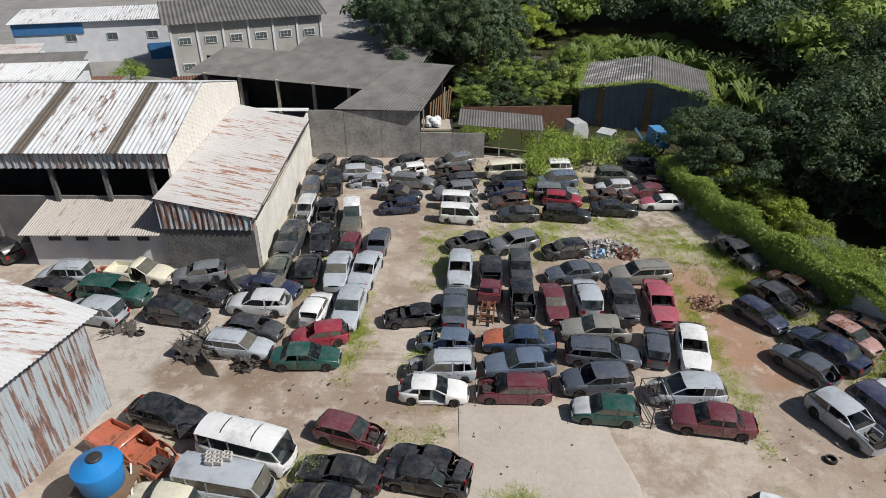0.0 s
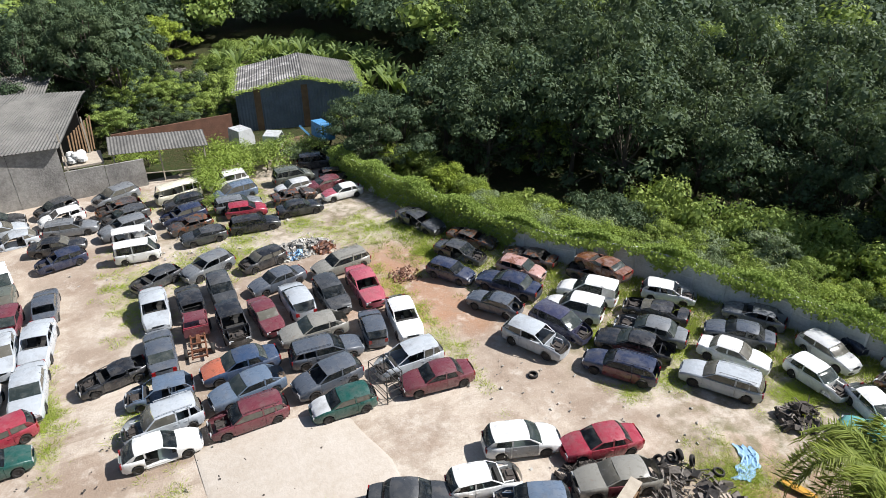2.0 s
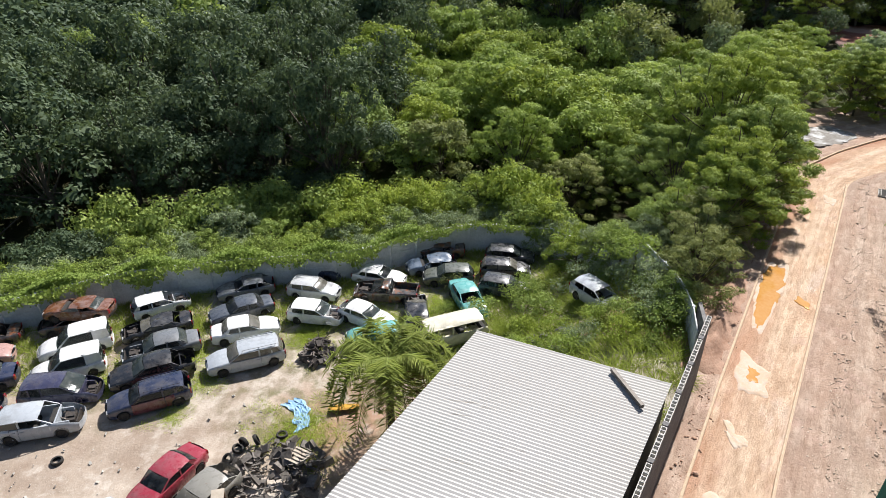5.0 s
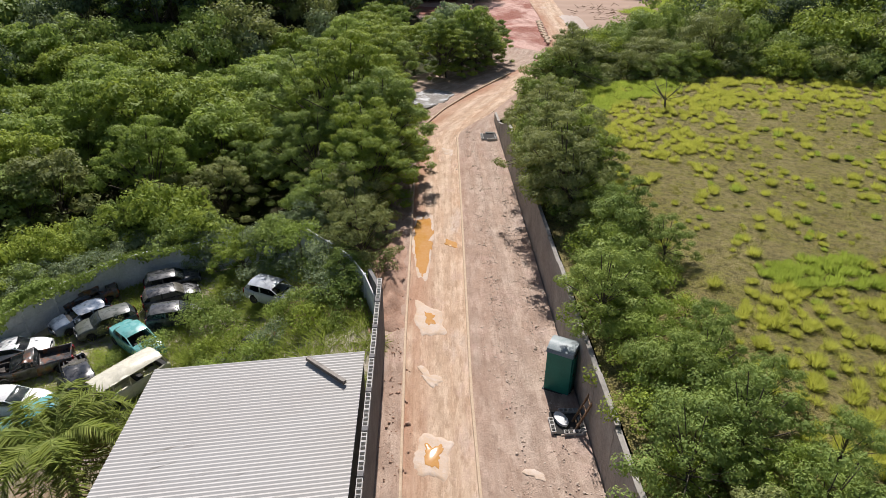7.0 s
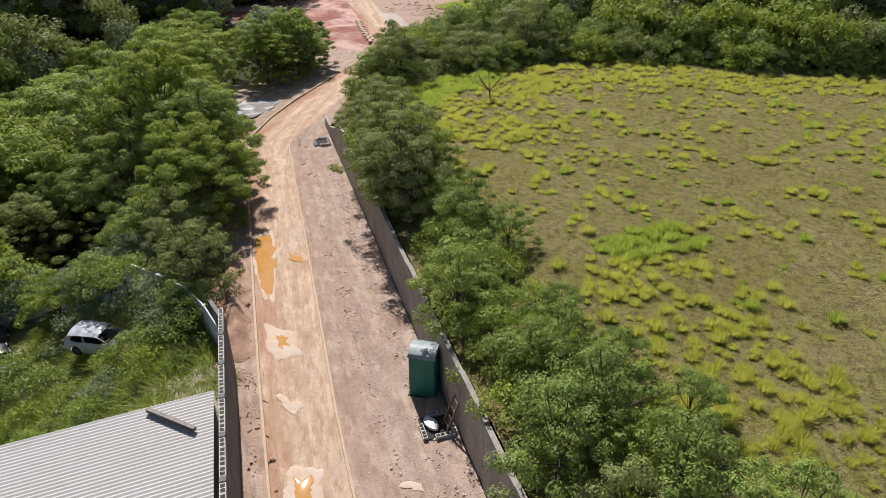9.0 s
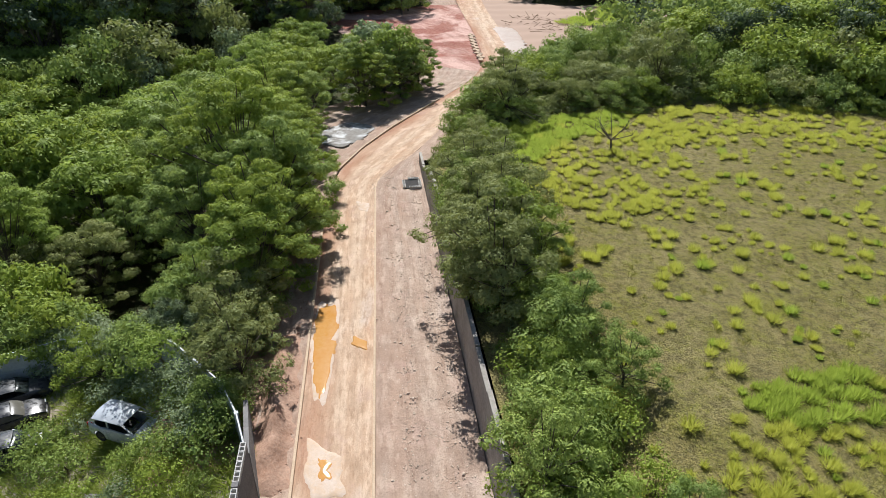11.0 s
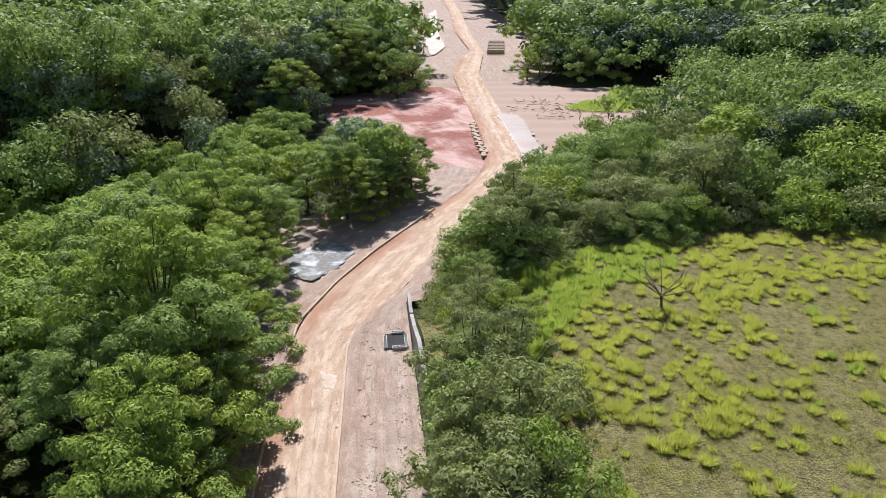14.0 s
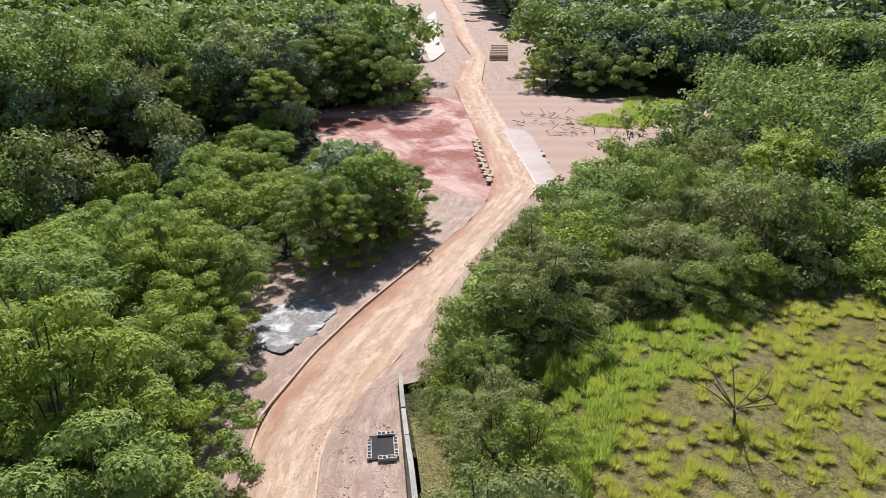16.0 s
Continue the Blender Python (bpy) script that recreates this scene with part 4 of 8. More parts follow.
back = thing("boundary_wall", "dark rendered boundary wall stained by damp", "wall", kind="structure")
for k, (a, b, t) in enumerate(((-14.0, -10.2, 2.95), (-10.2, -6.4, 2.92), (-6.4, -2.35, 2.9), (-2.35, 1.0, 0.55), (1.0, 4.4, 0.5))):
    part("wall_panel", slab_wall((a + 0.02, 64.9), (b - 0.02, 64.9), -2.8, t, 0.2), "render_grey", back)
open_shed = thing("open_shed", "open timber shed with grey fibre-cement roofs", "building", kind="structure")
part("roof_sheet", corrugated((-31, 78.5, 3.2), (-2.6, 69.6, 3.2), (1.4, 76.5, 4.6), (-28, 86, 4.6), 0.3, 0.04), "sheet_grey", open_shed)
part("roof_sheet", corrugated((-11.2, 64.8, 3.1), (-2.1, 64.2, 3.1), (1.0, 75.6, 4.5), (-5.5, 76.5, 4.5), 0.3, 0.04), "sheet_grey", open_shed)
part("roof_sheet", corrugated((-22.0, 88, 2.2), (-3.5, 81, 2.2), (-1.5, 90, 3.4), (-19.5, 98, 3.4), 0.3, 0.04), "sheet_grey", open_shed)
# back wall carries the open shed's inner shade as its colour
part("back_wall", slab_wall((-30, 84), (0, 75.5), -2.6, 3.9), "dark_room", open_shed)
for x, y in ((-24, 76.6), (-19.2, 75), (-14.8, 73.8), (-10.6, 72.4), (-28.5, 78)):
    part("column", Mesh().box((x, y, 0.3), (0.35, 0.35, 6.0)), "pale_wood", open_shed)
for k in range(9):
    part("plank", Mesh().box((0, 0, 0), (0.28, 0.05, 3.6)), "timber", open_shed, m=pose(-1.4 + 0.28 * k, 69.5 + 0.7 * k, 0.6, 4, 3 * math.sin(k), 60))
for x, y in ((-2.0, 65.4), (0.2, 69.5)):
    part("post", Mesh().bar((x, y, -2.5), (x, y, 4.0), 0.14), "pale_wood", open_shed)
for k in range(6):
    bag = Mesh().tube((0, 0, 0), [0.2, 0.42, 0.45, 0.3, 0.05], [0, 0.1, 0.4, 0.62, 0.7], 9)
    solid("sack", bag, "pvc", "bulging white sack stacked in the open shed", "sack", m=pose(-1.5 + 0.45 * (k % 3), 67 + 0.4 * (k // 3), 0.5 + 0.35 * (k % 2)), group="white sacks")
part("shelf_floor", Mesh().box((-0.6, 68, 0.3), (3.4, 3.4, 0.2)), "pale_wood", open_shed)

far_shed = thing("steel_shed", "dark blue-grey steel shed half grown over", "building", kind="structure")
part("front_wall", corrugated((16.4, 76.5, 1.9), (30.2, 72.4, 1.9), (30.2, 72.4, -2.6), (16.4, 76.5, -2.6), 0.35, 0.04), "steel_blue", far_shed)
part("gable", Mesh().loft([[(16.4, 76.6 + d, 1.8), (30.2, 72.5 + d, 1.8), (23.9, 74.4 + d, 3.35)] for d in (0, 0.1)]), "steel_blue", far_shed)
for u, ww in ((0.17, 0.75), (0.55, 0.75)):
    part("dark_panel", Mesh().box((0, 0, 0), (ww, 0.08, 5.2), pose(16.4 + 13.8 * u, 76.5 - 4.1 * u - 0.08, 0.0, 0, 0, -16.5)), "timber", far_shed)
part("roof_sheet", corrugated((15.9, 76.4, 1.9), (23.9, 73.9, 3.5), (27.4, 86, 3.5), (19.4, 88.5, 1.9), 0.3, 0.04), "sheet_patched", far_shed, "grey sheets with pale broken patches")
part("roof_sheet", corrugated((23.9, 73.9, 3.5), (30.7, 71.9, 1.9), (34.2, 84, 1.9), (27.4, 86, 3.5), 0.3, 0.04), "sheet_grey", far_shed)

low_roof = thing("truck_shelter", "low shelter with a long dark sheet roof", "building", kind="structure")
part("roof_sheet", corrugated((1.6, 65.8, 1.1), (10.4, 63.9, 1.1), (10.6, 67.0, 1.7), (1.9, 69.4, 1.7), 0.3, 0.03), "sheet_grey", low_roof)
for x, y in ((2.0, 66), (6, 65.2), (10, 64.3)):
    part("post", Mesh().bar((x, y, -2.4), (x, y, 1.2), 0.12), "pale_wood", low_roof)
part("rail", Mesh().bar((2, 65.6, -1.0), (10, 63.8, -1.2), 0.08), "pale_wood", low_roof)
brick_wall = thing("brick_wall", "long low wall of bare red brick", "wall", kind="structure")
part("wall_face", slab_wall((2.5, 74.5), (15.3, 75.2), -2.6, 0.2), "brick", brick_wall)

# white-roofed building beside the road
hall = thing("white_roof_hall", "hall with a light corrugated fibre-cement roof", "building", kind="structure")
RZ = 6.0
c1, c2 = (24.0, 2.6), (21.8, -5.7)
dw = Vector((-0.932, 0.361, 0))
def hall_at(u, p, z):
    q = Vector((*p, 0)) + dw * u
    return (q.x, q.y, z)
part("roof_sheet", corrugated(hall_at(0, c1, RZ), hall_at(30, c1, RZ), hall_at(30, c2, RZ), hall_at(0, c2, RZ), 0.17, 0.016), "sheet_clean", hall, "light grey corrugated roof sheets")
b1, b2 = (23.4, 2.3), (21.4, -5.4)
for p, q in ((b1, b2), (b1, hall_at(30, b1, 0)[:2]), (b2, hall_at(30, b2, 0)[:2])):
    part("wall", slab_wall(p, q, -1.6, RZ - 0.1), "house_grey", hall)
beam = Mesh().bar((20.05, -4.35, RZ + 0.16), (22.1, -3.3, RZ + 0.16), 0.16)
solid("steel_beam", beam, "scrap", "dark steel beam lying across the white roof", "beam")


def window(parent, x, y, z, w, h, turn=0.0, rows=2, cols=3, mat="glass"):
    me = Mesh().box((0, 0, 0), (w + 0.16, 0.1, h + 0.16))
    f = part("window_frame", me, "house_white", parent, m=pose(x, y, z, 0, 0, turn))
    for i in range(cols):
        for k in range(rows):
            part("pane", Mesh().box(((i + 0.5) / cols * w - w / 2, -0.06, (k + 0.5) / rows * h - h / 2), (w / cols - 0.06, 0.03, h / rows - 0.06)), mat, f)


grey_house = thing("two_storey_house", "two-storey beige rendered building with barred windows", "building", kind="structure")
hx, hy, hz = -39.0, 95.5, -3.0
G = pose(hx, hy, hz, 0, 0, 22)
part("wall", Mesh().box((11, 4, 4.2), (22, 8, 8.4)), "house_grey", grey_house, m=G)
for i in range(7):
    part("pilaster", Mesh().box((0.2 + i * 3.6, -0.08, 4.2), (0.3, 0.14, 8.4)), "house_white", grey_house, m=G)
for i in range(6):
    for z in (2.3, 6.0):
        p = G @ Vector((2.0 + i * 3.6, -0.06, z))
        window(grey_house, p.x, p.y, p.z, 1.6, 0.9, 22)
roofm = corrugated((-0.8, -0.9, 8.5), (22.8, -0.9, 8.5), (22.8, 9, 10.2), (-0.8, 9, 10.2), 0.6, 0.09)
part("roof_sheet", roofm, "sheet_grey", grey_house, m=G)
blue_house = thing("blue_house", "blue and white painted house with sheet roofs", "building", kind="structure")
B = pose(-66, 103, -3.0, 0, 0, 14)
part("wall", Mesh().box((13, 4, 3.4), (26, 8, 6.8)), "house_white", blue_house, m=B)
part("band", Mesh().box((5, -0.1, 6.0), (10, 0.15, 1.6)), "house_blue", blue_house, m=B)
part("band", Mesh().box((22.5, -0.1, 1.6), (7, 0.15, 3.2)), "house_blue", blue_house, m=B)
part("roof_sheet", corrugated((-0.5, -0.6, 7.0), (26.6, -0.6, 7.0), (26.6, 8.6, 7.7), (-0.5, 8.6, 7.7), 0.4, 0.05), "sheet_white", blue_house, m=B)
for x in (8, 14, 20, 24):
    p = B @ Vector((x, -0.06, 4.6))
    window(blue_house, p.x, p.y, p.z, 1.5, 1.0, 14, 1, 2)
for k, (x, y, z, w_, d_, tn, mat) in enumerate(((-50, 74, 3.2, 16, 9, 8, "sheet_white"), (-45, 80, 0.5, 9, 5, 5, "brick"), (-29.5, 82, 0.2, 9, 6, 20, "brick"), (-56, 88, 1.2, 14, 8, 10, "sheet_grey"), (-64, 97, 0.6, 9, 6, 12, "house_blue"))):
    low = thing("low_building", "low workshop with a weathered roof beyond the sheds", "building", kind="structure", group="low workshops")
    T = pose(x, y, -3, 0, 0, tn)
    part("wall", Mesh().box((0, 0, (z + 3) / 2), (w_ - 0.6, d_ - 0.6, z + 3)), "house_white" if k in (0, 4) else "render_dark", low, m=T)
    part("roof_sheet", corrugated((-w_ / 2, -d_ / 2, z + 3.05), (w_ / 2, -d_ / 2, z + 3.05), (w_ / 2, d_ / 2, z + 4.1), (-w_ / 2, d_ / 2, z + 4.1), 0.35, 0.05), mat if mat != "house_blue" else "sheet_pale", low, m=T)
solid("street", Mesh().box((-60, 128, -2.33), (110, 12, 0.06)), "asphalt", "grey street behind the houses", "street", "structure")
solid("pavement", Mesh().box((-59, 131, -2.6), (112, 124, 0.5)), "asphalt", "worn grey paving between the houses and workshops", "pavement", "structure")

# ---- cars ----
# length, width, height, cowl from the nose, cowl height, roof front from the cowl, roof rear and rear-window foot from the tail, doors a side
KINDS = {
    "hatchback": (3.75, 1.62, 1.42, 1.02, 0.94, 0.62, 0.38, 0.06, 2, 1),
    "coupe": (4.0, 1.64, 1.36, 1.22, 0.92, 0.64, 0.75, 0.22, 1, 1),
    "sedan": (4.3, 1.68, 1.40, 1.22, 0.93, 0.64, 1.12, 0.70, 2, 0),
    "wagon": (4.35, 1.68, 1.44, 1.20, 0.93, 0.62, 0.30, 0.05, 2, 1),
    "minivan": (4.3, 1.76, 1.66, 0.92, 1.02, 0.92, 0.35, 0.05, 2, 1),
    "suv": (4.2, 1.76, 1.70, 1.05, 1.05, 0.66, 0.30, 0.06, 2, 1),
    "kombi": (4.4, 1.72, 1.94, 0.10, 1.08, 0.30, 0.16, 0.04, 1, 1),
    "microvan": (3.4, 1.46, 1.84, 0.22, 1.02, 0.52, 0.14, 0.04, 2, 1),
    "delivery": (4.1, 1.66, 1.80, 1.10, 0.98, 0.80, 0.10, 0.03, 1, 1),
    "pickup": (4.4, 1.68, 1.50, 1.25, 0.95, 0.70, 1.95, 1.75, 1, 0),
}
NICE = {"hatchback": "hatchback", "coupe": "two-door hatchback", "sedan": "saloon car", "wagon": "estate car", "minivan": "minivan", "suv": "off-road estate", "kombi": "old rounded van", "microvan": "small boxy minibus", "delivery": "small delivery van", "pickup": "pickup truck"}
SHELLS = {}


def car_shell(kind, variant):
    """The meshes of one kind of car: 0 whole, 1 knocked about, 2 with its roof crushed."""
    L, W, H, cowl_d, cowl_z, rf_d, rr_d, rb_d, doors, hatch = KINDS[kind]
    h = L / 2
    cowl, rf, rr, rb = h - cowl_d, h - cowl_d - rf_d, -h + rr_d, -h + rb_d
    axle_f, axle_r, R = h - (0.78 if kind not in ("kombi", "microvan") else 0.62), -h + 0.74, 0.345
    belt = cowl_z - 0.01
    nose = 0.66 if cowl_d > 0.3 else 0.95
    tail = belt - 0.03 if not hatch else belt

    def top(x):
        if x > cowl:
            u = (h - x) / max(h - cowl, 0.01)
            return nose + (cowl_z - nose) * (1 - (1 - u) ** 2.2)
        if x < rb:
            u = (rb - x) / max(rb + h, 0.01)
            return belt + (tail - 0.05 - belt) * u ** 3
        return belt

    def half(x):
        u = abs(x) / h
        return W / 2 * (1 - 0.19 * u ** 6 - 0.02 * u * u)

    def foot(x):
        z = 0.21 + 0.06 * (abs(x) / h) ** 6
        for a in (axle_f, axle_r):
            if abs(x - a) < R:
                z = max(z, 0.29 + math.sqrt(R * R - (x - a) ** 2))
        return z

    def side(x, sgn):
        """From the sill up to the inner edge of the shoulder."""
        w, b, t = half(x), foot(x), top(x)
        zs = [b, b + (t - b) * 0.16, b + (t - b) * 0.46, b + (t - b) * 0.76, t - 0.035, t]
        ks = [0.945, 0.992, 1.0, 0.98, 0.94, 0.88]
        return [(x, sgn * w * k, z) for k, z in zip(ks, zs)]

    b_post = (rf + rr) / 2 - (0.02 if doors == 2 else 0.28)
    d_front = (min(cowl - 0.05, axle_f - R - 0.06), b_post)
    d_rear = (b_post - 0.02, max(rr - 0.1, axle_r + 0.12)) if doors == 2 else None
    spans = [d_front] + ([d_rear] if d_rear else [])
    xs = sorted(set([round(v, 3) for v in np.linspace(-h, h, 27)] + [round(a + R * k, 3) for a in (axle_f, axle_r) for k in (-1, -0.93, -0.7, -0.35, 0, 0.35, 0.7, 0.93, 1)] + [round(v, 3) for sp in spans for v in sp]))
    out = {}
    body = Mesh()
    for sgn in (-1, 1):
        for a, b in zip(xs, xs[1:]):
            mid = (a + b) / 2
            if any(sp[1] < mid < sp[0] for sp in spans):
                p, q = side(a, sgn), side(b, sgn)
                sill = [(a, sgn * half(a) * 0.93, 0.30), (b, sgn * half(b) * 0.93, 0.30)]
                body.add([p[0], q[0], sill[1], sill[0]], [(0, 1, 2, 3)])
                continue
            body.loft([side(a, sgn), side(b, sgn)], closed=False)
    for x in (-h, h):
        l, r = side(x, -1), side(x, 1)
        s = 0.11 if x > 0 else -0.08
        mid = [((a[0] + b[0]) / 2 + s, 0, (a[2] + b[2]) / 2) for a, b in zip(l, r)]
        wide = [[tuple(p * 0.5 + q * 0.5 + Vector((s * 0.33, 0, 0))) for p, q in zip(map(Vector, e_), map(Vector, mid))] for e_ in (l, r)]
        body.loft([l, wide[0], mid, wide[1], r], closed=False)
    # floor, firewall and wheel wells close the shell from within
    body.box((0, 0, 0.25), (L * 0.94, W * 0.84, 0.06))
    if cowl_d > 0.3:
        body.box((cowl + 0.02, 0, 0.6), (0.06, W * 0.82, 0.62))
        for sgn in (-1, 1):
            body.box((axle_f, sgn * W * 0.30, 0.55), (0.7, 0.06, 0.5))
    body.box((rb if not hatch else rr + 0.05, 0, 0.55), (0.05, W * 0.8, 0.5))
    out["body"] = body

    def panel(x0, x1, name, n=7):
        m = Mesh()
        rings = []
        for x in np.linspace(x0, x1, n):
            w, t = half(x) * 0.875, top(x)
            k = [(x, w * u, t + 0.035 * (1 - u * u) - (0.008 if abs(u) == 1 else 0)) for u in (-1, -0.8, -0.4, 0, 0.4, 0.8, 1)]
            rings.append(k + [(p[0], p[1] * 0.97, p[2] - 0.03) for p in reversed(k)])
        m.loft(rings)
        out[name] = m
    if cowl_d > 0.3:
        panel(cowl + 0.015, h - 0.03, "hood")
    if not hatch and kind != "pickup":
        panel(-h + 0.03, rb - 0.015, "trunk_lid")
    for name, sp in zip(("front_door", "rear_door"), spans):
        for sgn, tag in ((-1, "_r"), (1, "_l")):
            m = Mesh()
            rings = []
            for x in np.linspace(sp[1] + 0.012, sp[0] - 0.012, 7):
                o = side(x, sgn)[:5]
                rings.append(o + [(p[0], p[1] - sgn * 0.07, p[2]) for p in reversed(o)])
            m.loft(rings)
            hx = sp[1] + 0.16
            m.box((hx, sgn * half(hx) * 1.0, belt - 0.16), (0.16, 0.03, 0.03))
            out[name + tag] = m
    # roof and posts
    wr = W * 0.415 * (1.0 if kind not in ("kombi", "microvan", "delivery") else 1.05)
    arch = {"kombi": 0.19, "microvan": 0.12, "delivery": 0.10}.get(kind, 0.10)
    eave = H - arch
    roof = Mesh()
    rings = []
    def drop(x):
        """How far the roof's edge bends down towards its ends."""
        u0 = (x - (rf + rr) / 2) / max(rf - rr, 0.1) * 2
        return 0.055 * min(abs(u0), 1.0) ** 3.5

    for x in np.linspace(rf, rr, 11):
        u0 = (x - (rf + rr) / 2) / max(rf - rr, 0.1) * 2
        crown = arch * (1 - 0.3 * u0 * u0)
        k = [(x + 0.05 * u0 * (1 - u * u), wr * u * (1 - 0.03 * u0 ** 4), eave - drop(x) + crown * (1 - abs(u) ** 2.6)) for u in (-1.03, -0.98, -0.85, -0.6, -0.3, 0, 0.3, 0.6, 0.85, 0.98, 1.03)]
        rings.append(k + [(p[0], p[1] * 0.985, p[2] - 0.035) for p in reversed(k)])
    roof.loft(rings)
    n_roof = len(roof.v)
    c_wide = 0.34 if kind in ("hatchback", "coupe", "sedan", "pickup") else 0.16
    for sgn in (-1, 1):
        def post(x0, w0, x1, w1):
            p = [(x0 + w0, sgn * half(x0) * 0.90, belt), (x0, sgn * half(x0) * 0.88, belt), (x1, sgn * wr, eave - drop(x1) + 0.01), (x1 + w1, sgn * wr * 1.01, eave - drop(x1 + w1) + 0.01)]
            q = [(a, b - sgn * 0.05, c) for a, b, c in p]
            n0 = len(roof.v)
            roof.loft([p, q])
            edge = min(range(n_roof), key=lambda i: (Vector(roof.v[i]) - Vector(p[2])).length)
            roof.f.append((n0 + 2, n0 + 3, edge))
        post(cowl - 0.02, -0.09, rf + 0.02, -0.08)
        post(b_post, 0.09, b_post, 0.08)
        post(rb + 0.03, c_wide, rr, 0.14)
        if kind in ("wagon", "kombi", "minivan", "suv"):
            c2 = (b_post + rr) / 2 - 0.15
            post(c2, 0.09, c2, 0.08)
    out["roof"] = roof

    def pane(name, p):
        m = Mesh()
        nrm = (Vector(p[1]) - Vector(p[0])).cross(Vector(p[3]) - Vector(p[0])).normalized() * 0.012
        m.loft([[tuple(Vector(a) - nrm) for a in p], [tuple(Vector(a) + nrm) for a in p]])
        out[name] = m
    k = 0.90

    def bowed(name, x0, z0, x1, z1, bow):
        m = Mesh()
        rings = []
        for u in (0, 0.25, 0.5, 0.75, 1):
            x, z = x0 + (x1 - x0) * u + (0.02 if bow > 0 else -0.02) * math.sin(math.pi * u), z0 + (z1 - z0) * u + 0.02 * math.sin(math.pi * u)
            w = half(x0) * 0.83 * (1 - u) + wr * 0.95 * u
            r = [(x + bow * (1 - t * t), w * t, z + 0.02 * (1 - t * t)) for t in (-1, -0.5, 0, 0.5, 1)]
            rings.append(r + [(a - (0.02 if bow > 0 else -0.02), b, c) for a, b, c in reversed(r)])
        m.loft(rings)
        out[name] = m
    bowed("windscreen", cowl - 0.01, cowl_z + 0.0, rf + 0.03, eave - 0.015, 0.08)
    bowed("rear_window", rb + 0.02, belt + 0.02, rr - 0.01, eave - 0.02, -0.06)
    for sgn, tag in ((-1, "_r"), (1, "_l")):
        def glass(name, xb0, xb1, xt0, xt1):
            pane(name, [(xb0, sgn * half(xb0) * 0.875, belt), (xb1, sgn * half(xb1) * 0.875, belt), (xt1, sgn * wr * 0.985, eave - drop(xt1)), (xt0, sgn * wr * 0.985, eave - drop(xt0))])
        glass("front_window" + tag, cowl - 0.13, b_post + 0.1, rf - 0.08, b_post + 0.09)
        if kind not in ("delivery", "pickup"):
            glass("rear_side_window" + tag, b_post - 0.01, rb + c_wide + 0.05, b_post - 0.01, rr + 0.16)
        else:
            m = Mesh()
            p = [(b_post, sgn * half(0) * 0.89, belt), (rb + 0.1, sgn * half(rb) * 0.89, belt), (rr + 0.1, sgn * wr, eave), (b_post, sgn * wr, eave)]
            m.loft([p, [(a, b - sgn * 0.03, c) for a, b, c in p]])
            out["side_panel" + tag] = m
    sx = (rf + b_post) / 2 - 0.12

    def seat(x, y, w):
        m = Mesh()
        return m.loft([[(x + a, y - w / 2, z), (x + a, y + w / 2, z), (x + b, y + w / 2, z2), (x + b, y - w / 2, z2)] for a, z, b, z2 in ((0.25, 0.32, 0.25, 0.5), (-0.2, 0.32, -0.14, 0.56), (-0.24, 0.4, -0.16, 0.62), (-0.40, 1.02, -0.30, 1.04))])
    for sgn, tag in ((-1, "_r"), (1, "_l")):
        out["seat" + tag] = seat(sx, sgn * W * 0.2, 0.46)
    if kind not in ("delivery", "pickup"):
        out["rear_seat"] = seat(max(rr + 0.4, b_post - 0.85), 0, W * 0.72)
    out["dashboard"] = Mesh().box((cowl - 0.12, 0, 0.74), (0.34, W * 0.76, 0.3), None, 0.8)
    if cowl_d > 0.3:
        eng = Mesh()
        rnd = random.Random(len(kind) * 7 + variant)
        cx = (cowl + h) / 2
        eng.box((cx, 0, 0.5), (0.5, 0.62, 0.32)).box((cx + 0.05, 0.05, 0.68), (0.34, 0.3, 0.1)).box((h - 0.13, 0, 0.5), (0.06, W * 0.62, 0.36))
        for _ in range(9):
            a = (cx + rnd.uniform(-0.4, 0.35), rnd.uniform(-0.6, 0.6), rnd.uniform(0.4, 0.68))
            eng.bar(a, (a[0] + rnd.uniform(-0.3, 0.3), a[1] + rnd.uniform(-0.4, 0.4), a[2] + rnd.uniform(-0.05, 0.1)), 0.05)
        for _ in range(5):
            eng.box((cx + rnd.uniform(-0.35, 0.35), rnd.uniform(-0.55, 0.55), rnd.uniform(0.45, 0.66)), (rnd.uniform(0.1, 0.28), rnd.uniform(0.1, 0.28), rnd.uniform(0.1, 0.22)))
        out["engine"] = eng
    for name, x, sgn in (("front_bumper", h, 1), ("rear_bumper", -h, -1)):
        m = Mesh()
        rings = []
        for t in (-1, -0.9, -0.5, 0, 0.5, 0.9, 1):
            y, px = t * half(x) * 1.01, x + sgn * (0.085 - 0.10 * t ** 4)
            rings.append([(px, y, 0.30), (px + sgn * 0.02, y, 0.42), (px, y, 0.52), (px - sgn * 0.12, y, 0.52), (px - sgn * 0.12, y, 0.30)])
        m.loft(rings)
        out[name] = m
    lz = nose - 0.07 if cowl_d > 0.3 else 0.72
    for sgn, tag in ((-1, "_r"), (1, "_l")):
        m = Mesh()
        m.box((h - 0.01, sgn * half(h) * 0.74, lz), (0.09, 0.32, 0.13), None, 0.85)
        out["headlight" + tag] = m
        m = Mesh()
        m.box((-h + 0.0, sgn * half(h) * 0.84, 0.72), (0.09, 0.22, 0.24), None, 0.9)
        out["taillight" + tag] = m
